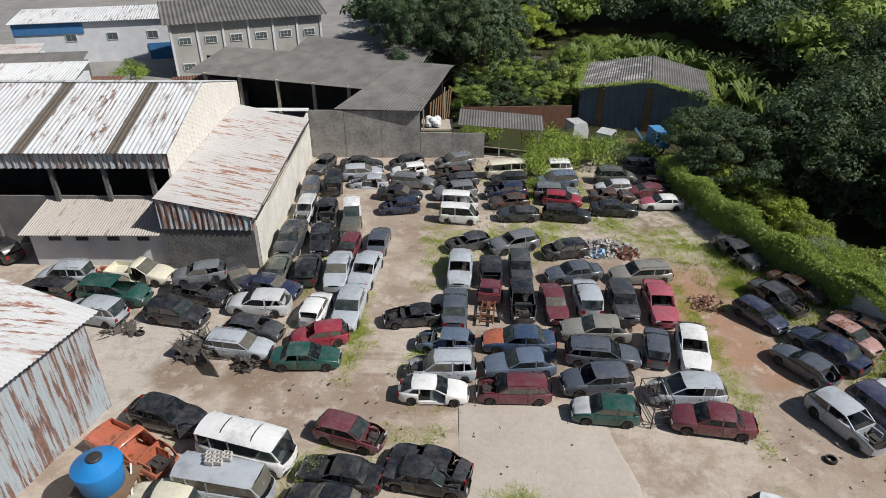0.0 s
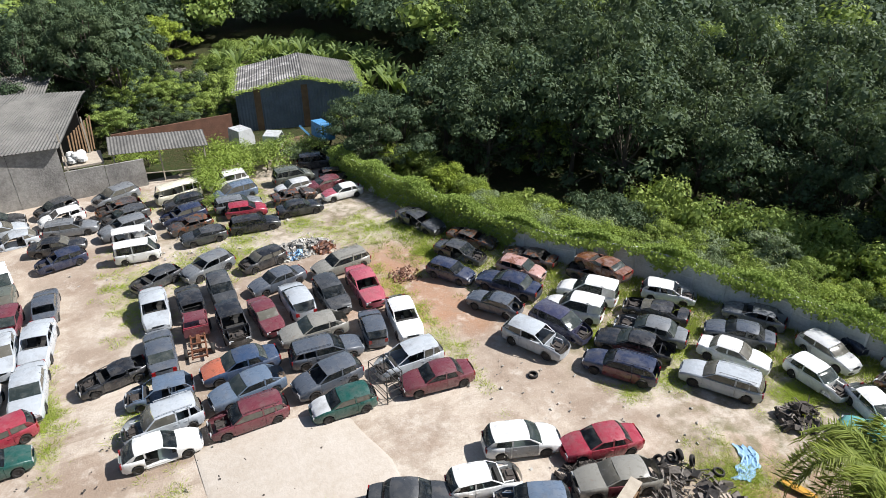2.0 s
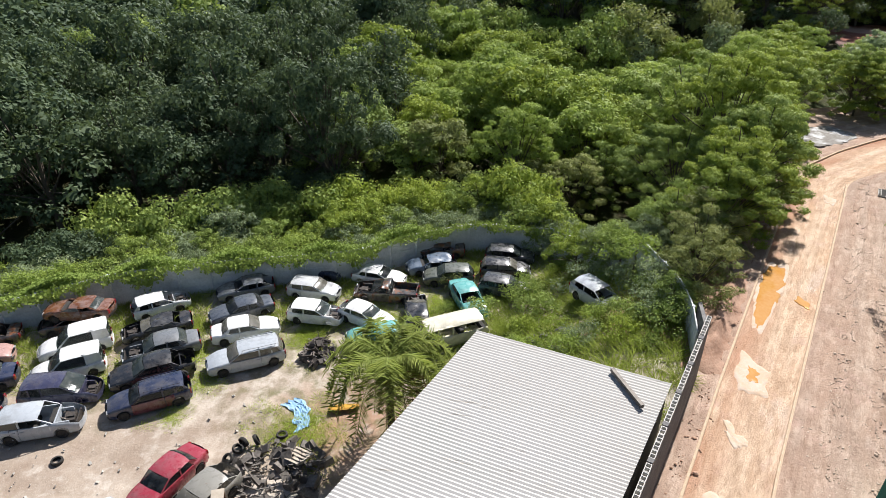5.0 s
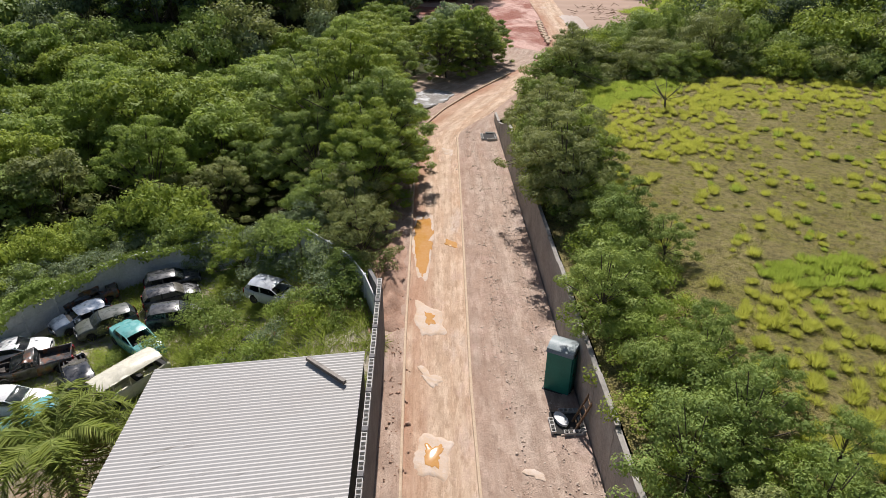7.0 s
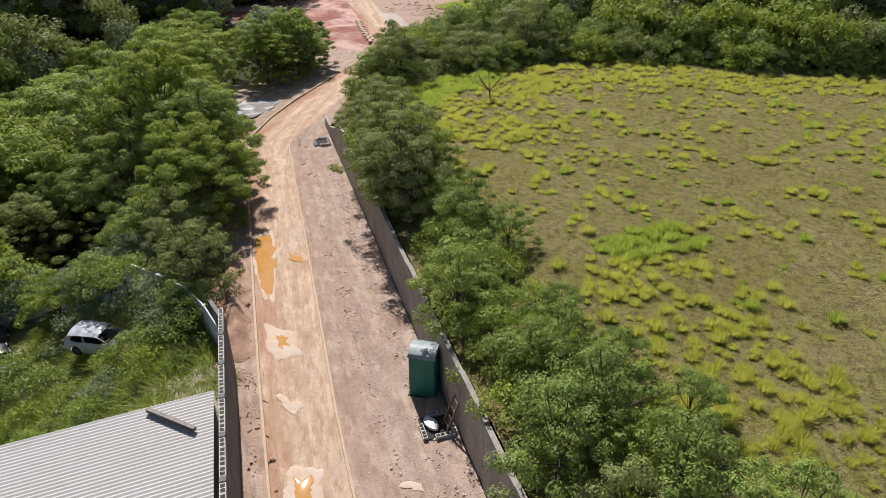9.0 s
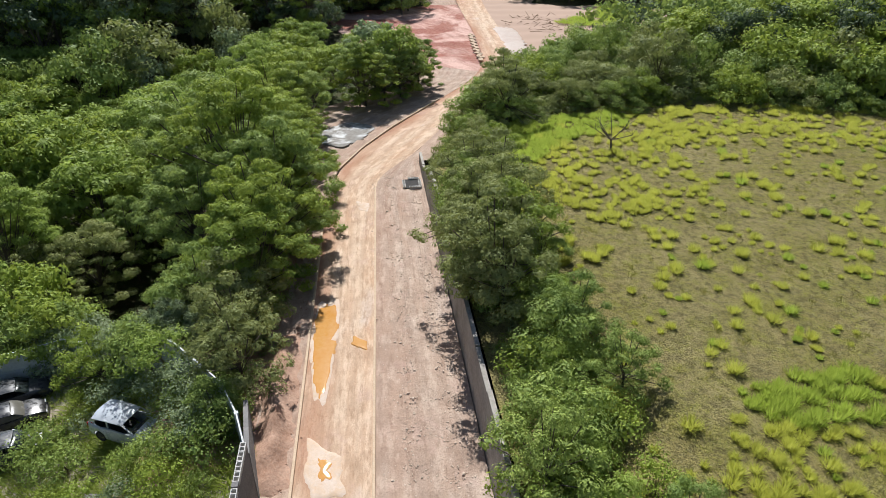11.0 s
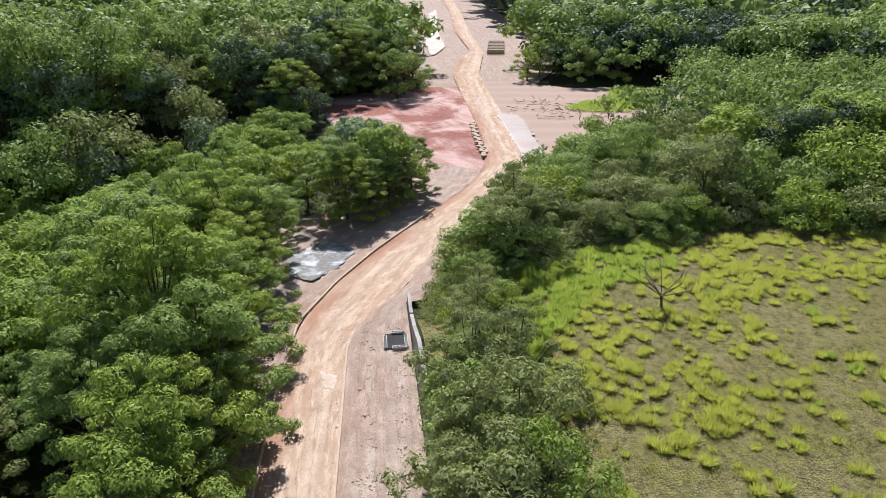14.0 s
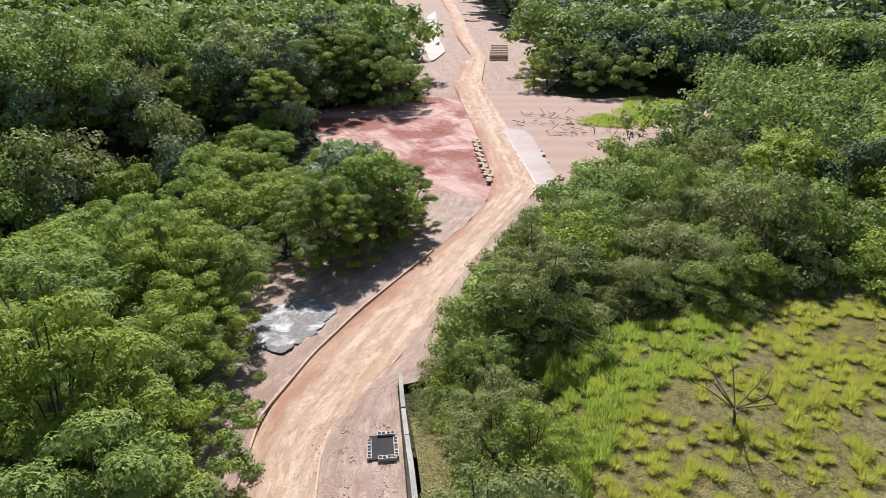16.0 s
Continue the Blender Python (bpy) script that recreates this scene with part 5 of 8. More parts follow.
    if kind == "pickup":
        m = Mesh()
        for sgn in (-1, 1):
            m.box((-h + 0.9, sgn * W * 0.43, 0.74), (1.7, 0.06, 0.34))
        m.box((-h + 0.06, 0, 0.74), (0.06, W * 0.84, 0.34)).box((-h + 0.9, 0, 0.56), (1.7, W * 0.82, 0.05))
        out["load_bed"] = m
    if kind == "wagon" or kind == "suv":
        for sgn, tag in ((-1, "_r"), (1, "_l")):
            m = Mesh()
            m.bar((rf - 0.15, sgn * wr * 0.86, H + 0.03), (rr + 0.15, sgn * wr * 0.86, H + 0.03), 0.03)
            for x in (rf - 0.2, (rf + rr) / 2, rr + 0.2):
                m.bar((x, sgn * wr * 0.86, H - 0.06), (x, sgn * wr * 0.86, H + 0.03), 0.03)
            out["roof_rail" + tag] = m
    # knocks
    if variant:
        amp = 0.026 if variant == 1 else 0.07
        for name, m in out.items():
            moved = []
            for p in m.v:
                q = Vector(p) * 1.5 + Vector((variant * 9.1, len(kind), 0))
                d = noise.noise_vector(q) * amp + noise.noise_vector(q * 2.7) * amp * 0.5
                z = p[2]
                if variant == 2 and z > belt:
                    z = belt + (z - belt) * (0.62 + 0.5 * noise.noise(Vector((p[0] * 0.9, p[1] * 1.3, 4.0))))
                moved.append((p[0] + d.x, p[1] + d.y, z + d.z * (1 if z > 0.4 else 0.2)))
            m.v = moved
    made = {n: m.made(n, 62 if n in ("body", "hood", "trunk_lid", "roof") else 40) for n, m in out.items()}
    made["_axles"] = (axle_f, axle_r, W)
    return made


def wheel_meshes():
    tyre, rim = Mesh(), Mesh()
    n = 20
    prof = [(0.19, -0.08), (0.275, -0.085), (0.29, -0.06), (0.293, 0), (0.29, 0.06), (0.275, 0.085), (0.19, 0.08)]
    tyre.loft([[(math.cos(math.tau * k / n) * r, w, math.sin(math.tau * k / n) * r) for k in range(n)] for r, w in prof], caps=False)
    prof = [(0.195, 0.075), (0.17, 0.05), (0.10, 0.045), (0.05, 0.065), (0.0, 0.065)]
    rim.loft([[(math.cos(math.tau * k / 14) * max(r, 0.001), w, math.sin(math.tau * k / 14) * max(r, 0.001)) for k in range(14)] for r, w in prof], caps=False)
    rim.loft([[(math.cos(math.tau * k / 14) * max(r, 0.001), w, math.sin(math.tau * k / 14) * max(r, 0.001)) for k in range(14)] for r, w in ((0.195, -0.07), (0.0, -0.02))], caps=False)
    return tyre.made("tyre", 40), rim.made("rim", 40)


TYRE, RIM = wheel_meshes()
GONE = {"hood": "bonnet", "doors": "doors", "wheels": "wheels", "glass": "windows", "front": "front end"}


def car(kind, colour, x, y, z, heading, gone="", variant=0, hood="", size=1.0, lean=0.0, words="", side_colour=""):
    """One scrap car. gone: what it has lost, of hood, doors, leftdoor, wheels, glass, front, back, lamps."""
    key = (kind, variant)
    if key not in SHELLS:
        SHELLS[key] = car_shell(*key)
    me = SHELLS[key]
    lost = gone.split()
    state = {0: "dusty", 1: "battered", 2: "crushed"}[variant]
    missing = [GONE[g] for g in lost if g in GONE]
    label = f"{state} {words or colour} {NICE[kind]}" + (" without " + " and ".join(missing[:2]) if missing else " parked among scrapped cars")
    drop = -0.17 if "wheels" in lost else 0.0
    ob = thing("car", label, "car", pose(x, y, z + drop, lean, 0, heading) @ Matrix.Diagonal((size, size, size, 1)), "scrapped cars")
    axle_f, axle_r, W = me["_axles"]
    smashed = [w for w in ("windscreen", "front_window_r", "front_window_l", "rear_side_window_r", "rear_side_window_l", "rear_window") if random.random() < (0.14 if kind != "delivery" else 0.0)]
    hazy = random.choice(("glass", "glass", "hazy_glass", "hazy_glass", "dusty_glass"))
    sides = "dusty_glass" if hazy == "dusty_glass" or random.random() < 0.15 else "glass"
    for name, mesh in me.items():
        if name[0] == "_":
            continue
        base = name.replace("_r", "").replace("_l", "") if name.endswith(("_r", "_l")) else name
        if name == "engine" and not ("hood" in lost or "front" in lost):
            continue
        if base == "hood" and ("hood" in lost or "front" in lost):
            continue
        if base in ("headlight", "front_bumper") and ("front" in lost or "lamps" in lost):
            continue
        if base in ("taillight", "rear_bumper", "rear_window", "trunk_lid") and "back" in lost:
            continue
        if base in ("front_door", "front_window") and ("doors" in lost or ("leftdoor" in lost and name.endswith("_r"))):
            continue
        if base in ("windscreen", "rear_window", "front_window", "rear_side_window") and "glass" in lost:
            continue
        if base in ("windscreen",) and "screen" in lost:
            continue
        if name in smashed:
            continue
        plain_name = base
        if base in ("windscreen", "rear_window"):
            ob2 = part(plain_name, mesh, hazy, ob)
        elif base in ("front_window", "rear_side_window"):
            ob2 = part("side_window", mesh, sides, ob)
        elif base in ("seat", "rear_seat", "dashboard"):
            if not ({"glass", "doors", "screen", "leftdoor", "back"} & set(lost)) and len(smashed) < 2:
                continue
            part(base, mesh, "inside", ob)
        elif base == "engine":
            part("engine", mesh, "engine", ob)
        elif base == "headlight":
            part("headlight", mesh, "lamp_clear", ob)
        elif base == "taillight":
            part("taillight", mesh, "lamp_red", ob)
        elif base.endswith("bumper"):
            part("bumper", mesh, "trim" if colour in ("black", "charcoal", "burnt", "maroon", "stone", "steel", "blue") or random.random() < 0.4 else colour, ob)
        elif base == "roof_rail":
            part("roof_rail", mesh, "trim", ob)
        elif base == "hood":
            part("hood", mesh, hood or colour, ob, f"{hood} bonnet panel" if hood and hood != colour else "")
        else:
            part(plain_name, mesh, side_colour if side_colour and "door" in base else colour, ob)
    if "wheels" not in lost:
        for ax in (axle_f, axle_r):
            for sgn in (-1, 1):
                if "front" in lost and ax == axle_f and random.random() < 0.5:
                    continue
                w = part("wheel", TYRE, "tyre", ob, m=pose(ax, sgn * (W / 2 - 0.115), 0.29, 0, 0, 0 if sgn > 0 else 180))
                part("rim", RIM, "rim", w)
    return ob


# the rows along the back wall
car("hatchback", "charcoal", -12.09, 61.45, -2.18, -109, size=0.96, variant=1, gone="glass")
car("sedan", "black", -8.23, 61.61, -2.18, -3, size=0.97)
car("hatchback", "charcoal", -3.71, 62.23, -2.19, -158, size=0.93, variant=1, gone="front")
car("hatchback", "grey", 1.22, 62.14, -2.19, -159, size=1.08, variant=1, gone="front")
car("hatchback", "black", -10.36, 56.61, -2.09, -83, size=1.08, variant=1, gone="front")
car("hatchback", "silver", -7.88, 59.22, -2.15, 8, size=1.05)
car("coupe", "silver", -7.03, 57.37, -2.11, -176, size=0.93, variant=1, gone="doors front wheels")
car("hatchback", "white", -3.34, 59.86, -2.16, -170, size=0.95, variant=1, gone="doors glass")
car("wagon", "grey", -2.80, 57.24, -2.11, -10, size=0.93)
car("hatchback", "burnt", 1.17, 59.29, -2.15, -171, size=0.99, variant=2, gone="front glass")
car("hatchback", "charcoal", 1.49, 57.34, -2.11, -165, size=1.01, variant=2, gone="front doors")
car("hatchback", "grey", 1.10, 54.73, -2.04, -168, size=1.06)
car("sedan", "black", -3.93, 54.23, -2.03, -10, size=0.93)
car("hatchback", "navy", -3.80, 51.45, -1.94, -168, size=0.93, variant=1, gone="front")
car("microvan", "white", 1.38, 49.43, -1.87, -8, size=0.94)
car("microvan", "white", 1.49, 52.13, -1.96, -7, size=0.93, gone="glass")
# the rows along the limewashed wall
car("wagon", "slate", -12.30, 55.18, -2.05, -89, size=0.93)
car("wagon", "chalk", -11.90, 50.80, -1.92, -93, size=0.94, variant=1, gone="hood", hood="white")
car("hatchback", "black", -9.94, 50.21, -1.90, -85, size=1.08, variant=2, gone="hood glass")
car("delivery", "white", -7.69, 49.43, -1.87, -83, size=0.93)
car("sedan", "olive", -7.59, 46.88, -1.77, -94, size=0.93, gone="front")
car("hatchback", "maroon", -7.25, 43.65, -1.65, -98, size=0.93, variant=1, gone="hood")
car("suv", "charcoal", -11.93, 44.92, -1.70, -94, size=1.08, variant=2)
car("hatchback", "black", -9.61, 44.97, -1.70, -84, size=1.08, variant=2)
car("sedan", "slate", -5.03, 44.80, -1.69, 86, size=0.95)
car("hatchback", "olive", -11.95, 40.63, -1.53, 92, size=0.93)
car("hatchback", "black", -9.76, 40.31, -1.51, 93, size=1.06)
car("sedan", "silver", -7.55, 40.01, -1.50, -91, size=1.06)
car("sedan", "silver", -5.57, 39.99, -1.50, -99, size=1.08, gone="glass")
car("sedan", "navy", -11.89, 37.74, -1.41, -15, size=0.98, variant=1)
car("hatchback", "chalk", -12.14, 35.54, -1.33, 176, size=1.08, variant=1, gone="back")
car("hatchback", "white", -8.30, 35.05, -1.31, 82, size=0.94, gone="back")
car("sedan", "silver", -6.10, 35.18, -1.32, -95, size=1.08)
car("hatchback", "charcoal", -11.74, 32.86, -1.24, -15, size=0.95, variant=2, gone="glass")
car("wagon", "silver", -12.21, 30.99, -1.18, -10, size=0.93)
car("hatchback", "red", -7.57, 32.05, -1.21, -169, size=0.93)
car("sedan", "green", -8.03, 29.90, -1.15, 1, size=0.93, side_colour="green")
# the rows before the sheds
car("hatchback", "grey", -16.74, 37.94, -0.42, -166, size=0.93, variant=1)
car("sedan", "black", -16.49, 36.92, -1.38, -16, size=0.93, variant=1, gone="glass")
car("hatchback", "charcoal", -14.68, 39.20, -1.47, -53, size=1.02, variant=1)
car("hatchback", "black", -17.22, 34.41, -1.29, -13, size=1.08)
car("minivan", "green", -22.26, 36.80, -1.38, -7, size=1.08)
car("pickup", "cream", -21.69, 39.60, -1.48, -9, size=1.08, gone="doors")
car("suv", "silver", -26.92, 39.32, -1.47, 178, size=0.93)
car("wagon", "black", -27.11, 37.47, -1.40, 168, size=0.93)
car("minivan", "silver", -22.62, 34.55, -1.30, 166, size=0.98)
car("hatchback", "black", -33.82, 43.12, -1.62, 149, size=1.08)
# the middle rows
car("hatchback", "charcoal", 2.00, 44.58, -1.68, -157, size=0.93, variant=2, gone="front glass")
car("hatchback", "grey", 5.60, 44.42, -1.68, -161, size=1.03)
car("hatchback", "black", 9.42, 43.34, -1.63, -168, size=0.93, variant=1, gone="front")
car("sedan", "slate", 9.44, 39.78, -1.49, -170, size=0.94)
car("wagon", "stone", 14.22, 39.63, -1.49, -176, size=0.99, words="pale grey")
car("sedan", "silver", 1.28, 40.34, -1.51, -94, size=1.08)
car("hatchback", "black", 3.51, 40.16, -1.51, 88, size=1.04, gone="back")
car("hatchback", "charcoal", 5.67, 40.44, -1.52, -92, size=1.02)
car("sedan", "slate", 0.81, 35.20, -1.32, 87, size=1.03)
car("hatchback", "black", 5.32, 35.90, -1.34, -92, size=1.08, variant=1, gone="hood glass")
car("sedan", "maroon", 7.41, 35.79, -1.34, -88, size=0.93)
car("hatchback", "silver", 9.76, 36.45, -1.36, 89, size=1.08)
car("hatchback", "charcoal", 12.00, 35.84, -1.34, -91, size=1.08)
car("sedan", "pink", 14.45, 35.76, -1.34, -95, size=1.08, gone="screen")
car("coupe", "black", -1.92, 34.27, -1.29, -172, size=0.93, variant=2, gone="hood glass")
car("hatchback", "steel", 0.17, 31.42, -1.19, 173, size=0.93, variant=1, gone="doors glass hood")
car("sedan", "blue", 4.65, 31.49, -1.19, 178, size=1.02, hood="orange")
car("coupe", "stone", 9.53, 32.60, -1.23, 177, size=1.06, variant=1, gone="back")
car("coupe", "steel", 4.45, 29.20, -1.13, -176, size=1.02, gone="back")
car("wagon", "slate", 9.45, 30.17, -1.16, -7, size=0.99)
car("hatchback", "slate", 12.88, 31.02, -1.18, 77, size=0.93)
car("coupe", "white", 14.97, 30.77, -1.17, -102, size=1.08, gone="screen")
car("suv", "silver", -0.06, 28.84, -1.12, -180, size=0.93, variant=1, gone="front leftdoor")
car("coupe", "white", -0.47, 27.00, -1.08, -3, size=0.93, gone="leftdoor")
car("wagon", "maroon", 3.89, 27.03, -1.08, 178, size=0.93, gone="hood")
car("hatchback", "slate", 8.59, 27.76, -1.09, -176, size=1.04)
car("hatchback", "green", 8.57, 25.43, -1.05, 174, size=0.93, hood="chalk")
car("minivan", "silver", 13.31, 26.88, -1.08, 178, size=0.93, variant=1, gone="front")
car("sedan", "maroon", 13.95, 24.70, -1.04, 170, size=0.96)
# the rows near the tin shed
car("coupe", "black", -14.31, 25.02, -1.04, -17, size=1.03, gone="")
car("pickup", "orange", -15.16, 22.64, -1.01, -27, size=1.08, gone="front")
car("kombi", "white", -9.54, 22.60, -1.01, -17, size=1.08)
car("kombi", "silver", -10.00, 20.39, -1.00, -11, size=1.01)
car("hatchback", "maroon", -4.67, 23.82, -1.02, -18, size=0.94, variant=1, gone="hood")
car("sedan", "black", -4.79, 21.19, -1.00, 168, size=0.93)
car("sedan", "black", -0.74, 21.03, -1.00, -11, size=0.93, variant=1, gone="hood")
car("sedan", "black", -5.07, 19.49, -1.00, 165, size=0.93)
car("hatchback", "cream", -12.56, 19.73, -1.00, 175, size=0.93)
car("sedan", "black", -0.63, 21.77, -1.01, 160, size=0.93, variant=1)
car("sedan", "charcoal", 8.91, 18.08, -1.00, -28, size=0.93)
car("hatchback", "white", 12.25, 17.26, -1.00, -16, size=0.93, variant=1, gone="front")
car("hatchback", "white", 15.25, 18.41, -1.00, -22, size=1.01, side_colour="grey")
car("sedan", "red", 18.64, 16.34, -1.00, 163, size=0.94)
car("coupe", "stone", 17.75, 14.25, -1.00, 158, size=1.00, words="dull purple-grey", side_colour="maroon", gone="back")
car("hatchback", "steel", 13.51, 15.12, -1.00, 152, size=0.93, variant=1, gone="hood")
# the rows below the precast wall
car("sedan", "charcoal", 22.68, 42.85, -1.61, -75, size=1.08, variant=2, gone="glass doors")
car("sedan", "burnt", 24.66, 37.88, -1.40, -58, size=0.93, variant=2, gone="glass")
car("sedan", "charcoal", 22.68, 36.47, -1.36, -63, size=0.94, variant=1, gone="front doors")
car("hatchback", "navy", 20.60, 34.34, -1.29, -60, size=0.93)
car("sedan", "burnt", 26.71, 33.07, -1.23, 122, size=0.93, variant=2, gone="doors glass")
car("hatchback", "salmon", 25.09, 31.95, -1.20, -60, size=0.93, variant=1)
car("sedan", "navy", 23.08, 30.66, -1.17, 121, size=1.04)
car("coupe", "slate", 20.97, 29.26, -1.13, 120, size=0.93, variant=1)
car("hatchback", "silver", 20.89, 24.68, -1.04, -67, size=1.08, gone="front")
car("minivan", "purple", 23.17, 25.12, -1.04, -72, size=0.93, gone="front")
car("delivery", "white", 25.03, 26.09, -1.06, 125, size=0.93)
car("delivery", "white", 27.09, 27.07, -1.07, 125, size=0.96)
car("sedan", "rust", 29.33, 28.17, -0.19, 103, size=0.93, variant=2)
car("hatchback", "burnt", 29.06, 28.80, -1.10, 119, size=0.95, variant=2, gone="front glass")
car("hatchback", "white", 31.74, 24.23, -1.02, -50, size=0.93, variant=1, gone="front glass")
car("sedan", "black", 29.41, 23.12, -1.01, 124, size=0.94, variant=2, gone="hood")
car("sedan", "grey", 27.57, 21.75, -1.00, 124, size=1.00, gone="hood")
car("sedan", "black", 25.58, 21.15, -1.00, 124, size=1.04, gone="back")
car("wagon", "navy", 23.58, 20.16, -1.00, 124, size=0.96, side_colour="maroon")
car("coupe", "grey", 34.49, 19.57, -1.00, 120, size=0.93, gone="glass")
car("sedan", "slate", 32.09, 18.77, -1.00, 126, size=0.93)
car("sedan", "white", 30.15, 17.64, -1.00, -63, size=0.93)
car("wagon", "silver", 27.66, 16.47, -1.00, 121, size=1.00, words="pale silver")
car("hatchback", "chalk", 35.15, 14.95, -1.00, -92, size=0.93)
car("hatchback", "navy", 37.64, 15.61, -1.00, -95, size=0.93, variant=1)
car("hatchback", "white", 32.52, 13.91, -1.00, -91, size=0.93, gone="front")
car("coupe", "white", 37.77, 11.08, -1.00, -95, size=0.93, gone="wheels")
car("pickup", "burnt", 35.75, 10.02, -1.00, 94, size=0.97, variant=2, gone="hood")
car("coupe", "white", 32.81, 10.65, -1.00, -110, size=0.93)
car("hatchback", "black", 33.82, 7.57, -0.98, 15, size=0.93, variant=2, gone="hood")
car("sedan", "teal", 35.73, 4.49, -0.91, -152, size=0.97)
car("hatchback", "olive", 38.44, 6.22, -0.98, 102, size=0.93, words="dull green")
car("hatchback", "steel", 39.72, 7.69, -1.00, 113, size=0.93, variant=2, gone="glass doors")
car("sedan", "burnt", 42.03, 7.63, -1.00, 100, size=0.93, variant=2, gone="glass")
car("hatchback", "charcoal", 41.84, 2.18, -0.91, -88, size=0.93)
car("hatchback", "black", 39.82, 2.34, -0.87, -85, size=0.93, variant=1)
car("hatchback", "charcoal", 37.32, 2.14, -0.76, -97, size=0.93)
car("kombi", "cream", 31.73, 4.82, -0.82, -58, size=0.93, gone="glass", variant=1)
car("hatchback", "silver", 32.75, -3.5, 2.2, -136, size=0.93, variant=1, gone="glass")
car("hatchback", "teal", 30.82, 9.53, -0.99, 107, size=0.93, variant=1, gone="glass")
# the far lot
car("kombi", "cream", 6.32, 59.79, -2.16, -171, size=0.93, gone="glass", variant=1)
car("hatchback", "black", 6.35, 57.56, -2.11, -179, size=0.93, variant=1)
car("hatchback", "navy", 5.80, 54.83, -2.04, -171, size=1.00, gone="hood")
car("hatchback", "burnt", 5.94, 52.57, -1.98, -172, size=0.93, variant=2, gone="glass")
car("hatchback", "charcoal", 6.50, 49.91, -1.89, 179, size=0.93, variant=2)
car("minivan", "white", 10.92, 60.42, -2.17, -178, size=0.93)
car("minivan", "steel", 10.87, 57.30, -2.11, -174, size=0.93)
car("wagon", "grey", 10.49, 54.74, -2.04, -4, size=0.93)
car("hatchback", "red", 10.78, 53.03, -1.99, -11, size=0.93)
car("wagon", "black", 10.66, 49.92, -1.89, -8, size=0.93)
car("sedan", "black", 14.97, 51.00, -1.92, -5, size=0.93)
car("sedan", "burnt", 15.45, 53.93, -2.02, -0, size=0.93, variant=2, gone="glass doors")
car("suv", "olive", 16.84, 58.32, -2.13, -0, size=0.93)
car("hatchback", "chalk", 15.98, 55.69, -2.07, -179, size=0.93, variant=1)
car("coupe", "white", 19.51, 52.32, -1.97, 180, size=0.93, hood="pink")
car("suv", "black", 20.17, 60.73, -2.17, -15, size=0.93)
car("hatchback", "burnt", 20.81, 56.80, -2.09, -17, size=0.93, variant=2, gone="glass")
car("hatchback", "maroon", 18.78, 55.00, -2.05, -175, size=0.93, variant=2)

# ---- plants ----
RNG = np.random.default_rng(7)


def leaf_quads(P, N, size, long=1.0, droop=0.0):
    """Small pointed leaves at P facing N."""
    n = len(P)
    r = RNG.normal(size=(n, 3))
    N = N / np.linalg.norm(N, axis=1, keepdims=True)
    T = np.cross(N, r)
    T /= np.linalg.norm(T, axis=1, keepdims=True) + 1e-9
    T[:, 2] -= droop
    B = np.cross(N, T)
    s = np.asarray(size).reshape(-1, 1) * np.ones((n, 1))
    a, b = T * s * 0.66 * long, B * s * 0.5
    return np.stack([P - a * 0.7 - b, P - a * 0.7 + b, P + a], 1).reshape(-1, 3)


def crown(clumps, leaves, size, flat=0.75, long=1.0, jitter=0.7, upward=0.35):
    """Leaves over the outsides of clumps, each clump (x, y, z, radius)."""
    Ps, Ns = [], []
    for x, y, z, r in clumps:
        k = max(6, int(leaves * r * r))
        d = RNG.normal(size=(k, 3))
        d[:, 2] = np.abs(d[:, 2]) * 0.9 - 0.25
        d /= np.linalg.norm(d, axis=1, keepdims=True)
        rad = r * (0.72 + 0.38 * RNG.random((k, 1)))
        Ps.append(np.array([x, y, z]) + d * rad * np.array([1, 1, flat]))
        Ns.append(d + RNG.normal(size=(k, 3)) * jitter * 0.5 + np.array([0, 0, upward]))
    outer = sum(len(p) for p in Ps)
    for x, y, z, r in clumps:
        k = max(3, int(leaves * r * r / 7))
        d = RNG.normal(size=(k, 3))
        d /= np.linalg.norm(d, axis=1, keepdims=True)
        Ps.append(np.array([x, y, z - 0.12 * r]) + d * r * (0.45 + 0.2 * RNG.random((k, 1))) * np.array([1, 1, flat]))
        Ns.append(d + RNG.normal(size=(k, 3)) * 0.2)
    P, N = np.concatenate(Ps), np.concatenate(Ns)
    # the heart of each clump is filled with larger shaded leaves
    grow_in = np.where(np.arange(len(P)) < outer, 1.0, 2.2)
    return leaf_quads(P, N, size * (0.7 + 0.6 * RNG.random(len(P))) * grow_in, long)


def dome(n, R, H, z0, r0, r1, squash=1.0, hollow=0.55):
    """Clumps spread through a lopsided crown."""
    out = []
    ph = RNG.random() * 6
    for i in range(n):
        a = i * 2.4 + RNG.random() * 0.9
        u = (i + 0.5) / n
        lop = 1 + 0.22 * math.sin(a * 2 + ph) + 0.15 * math.sin(a * 3 + ph * 2)
        rr = R * math.sqrt(u) * lop * (0.85 + 0.3 * RNG.random())
        z = z0 + H * (1 - (rr / (R * 1.35)) ** 2) * (0.55 + 0.6 * RNG.random()) * squash
        out.append((rr * math.cos(a), rr * math.sin(a), z, r0 + (r1 - r0) * RNG.random() ** 1.5))
    return out


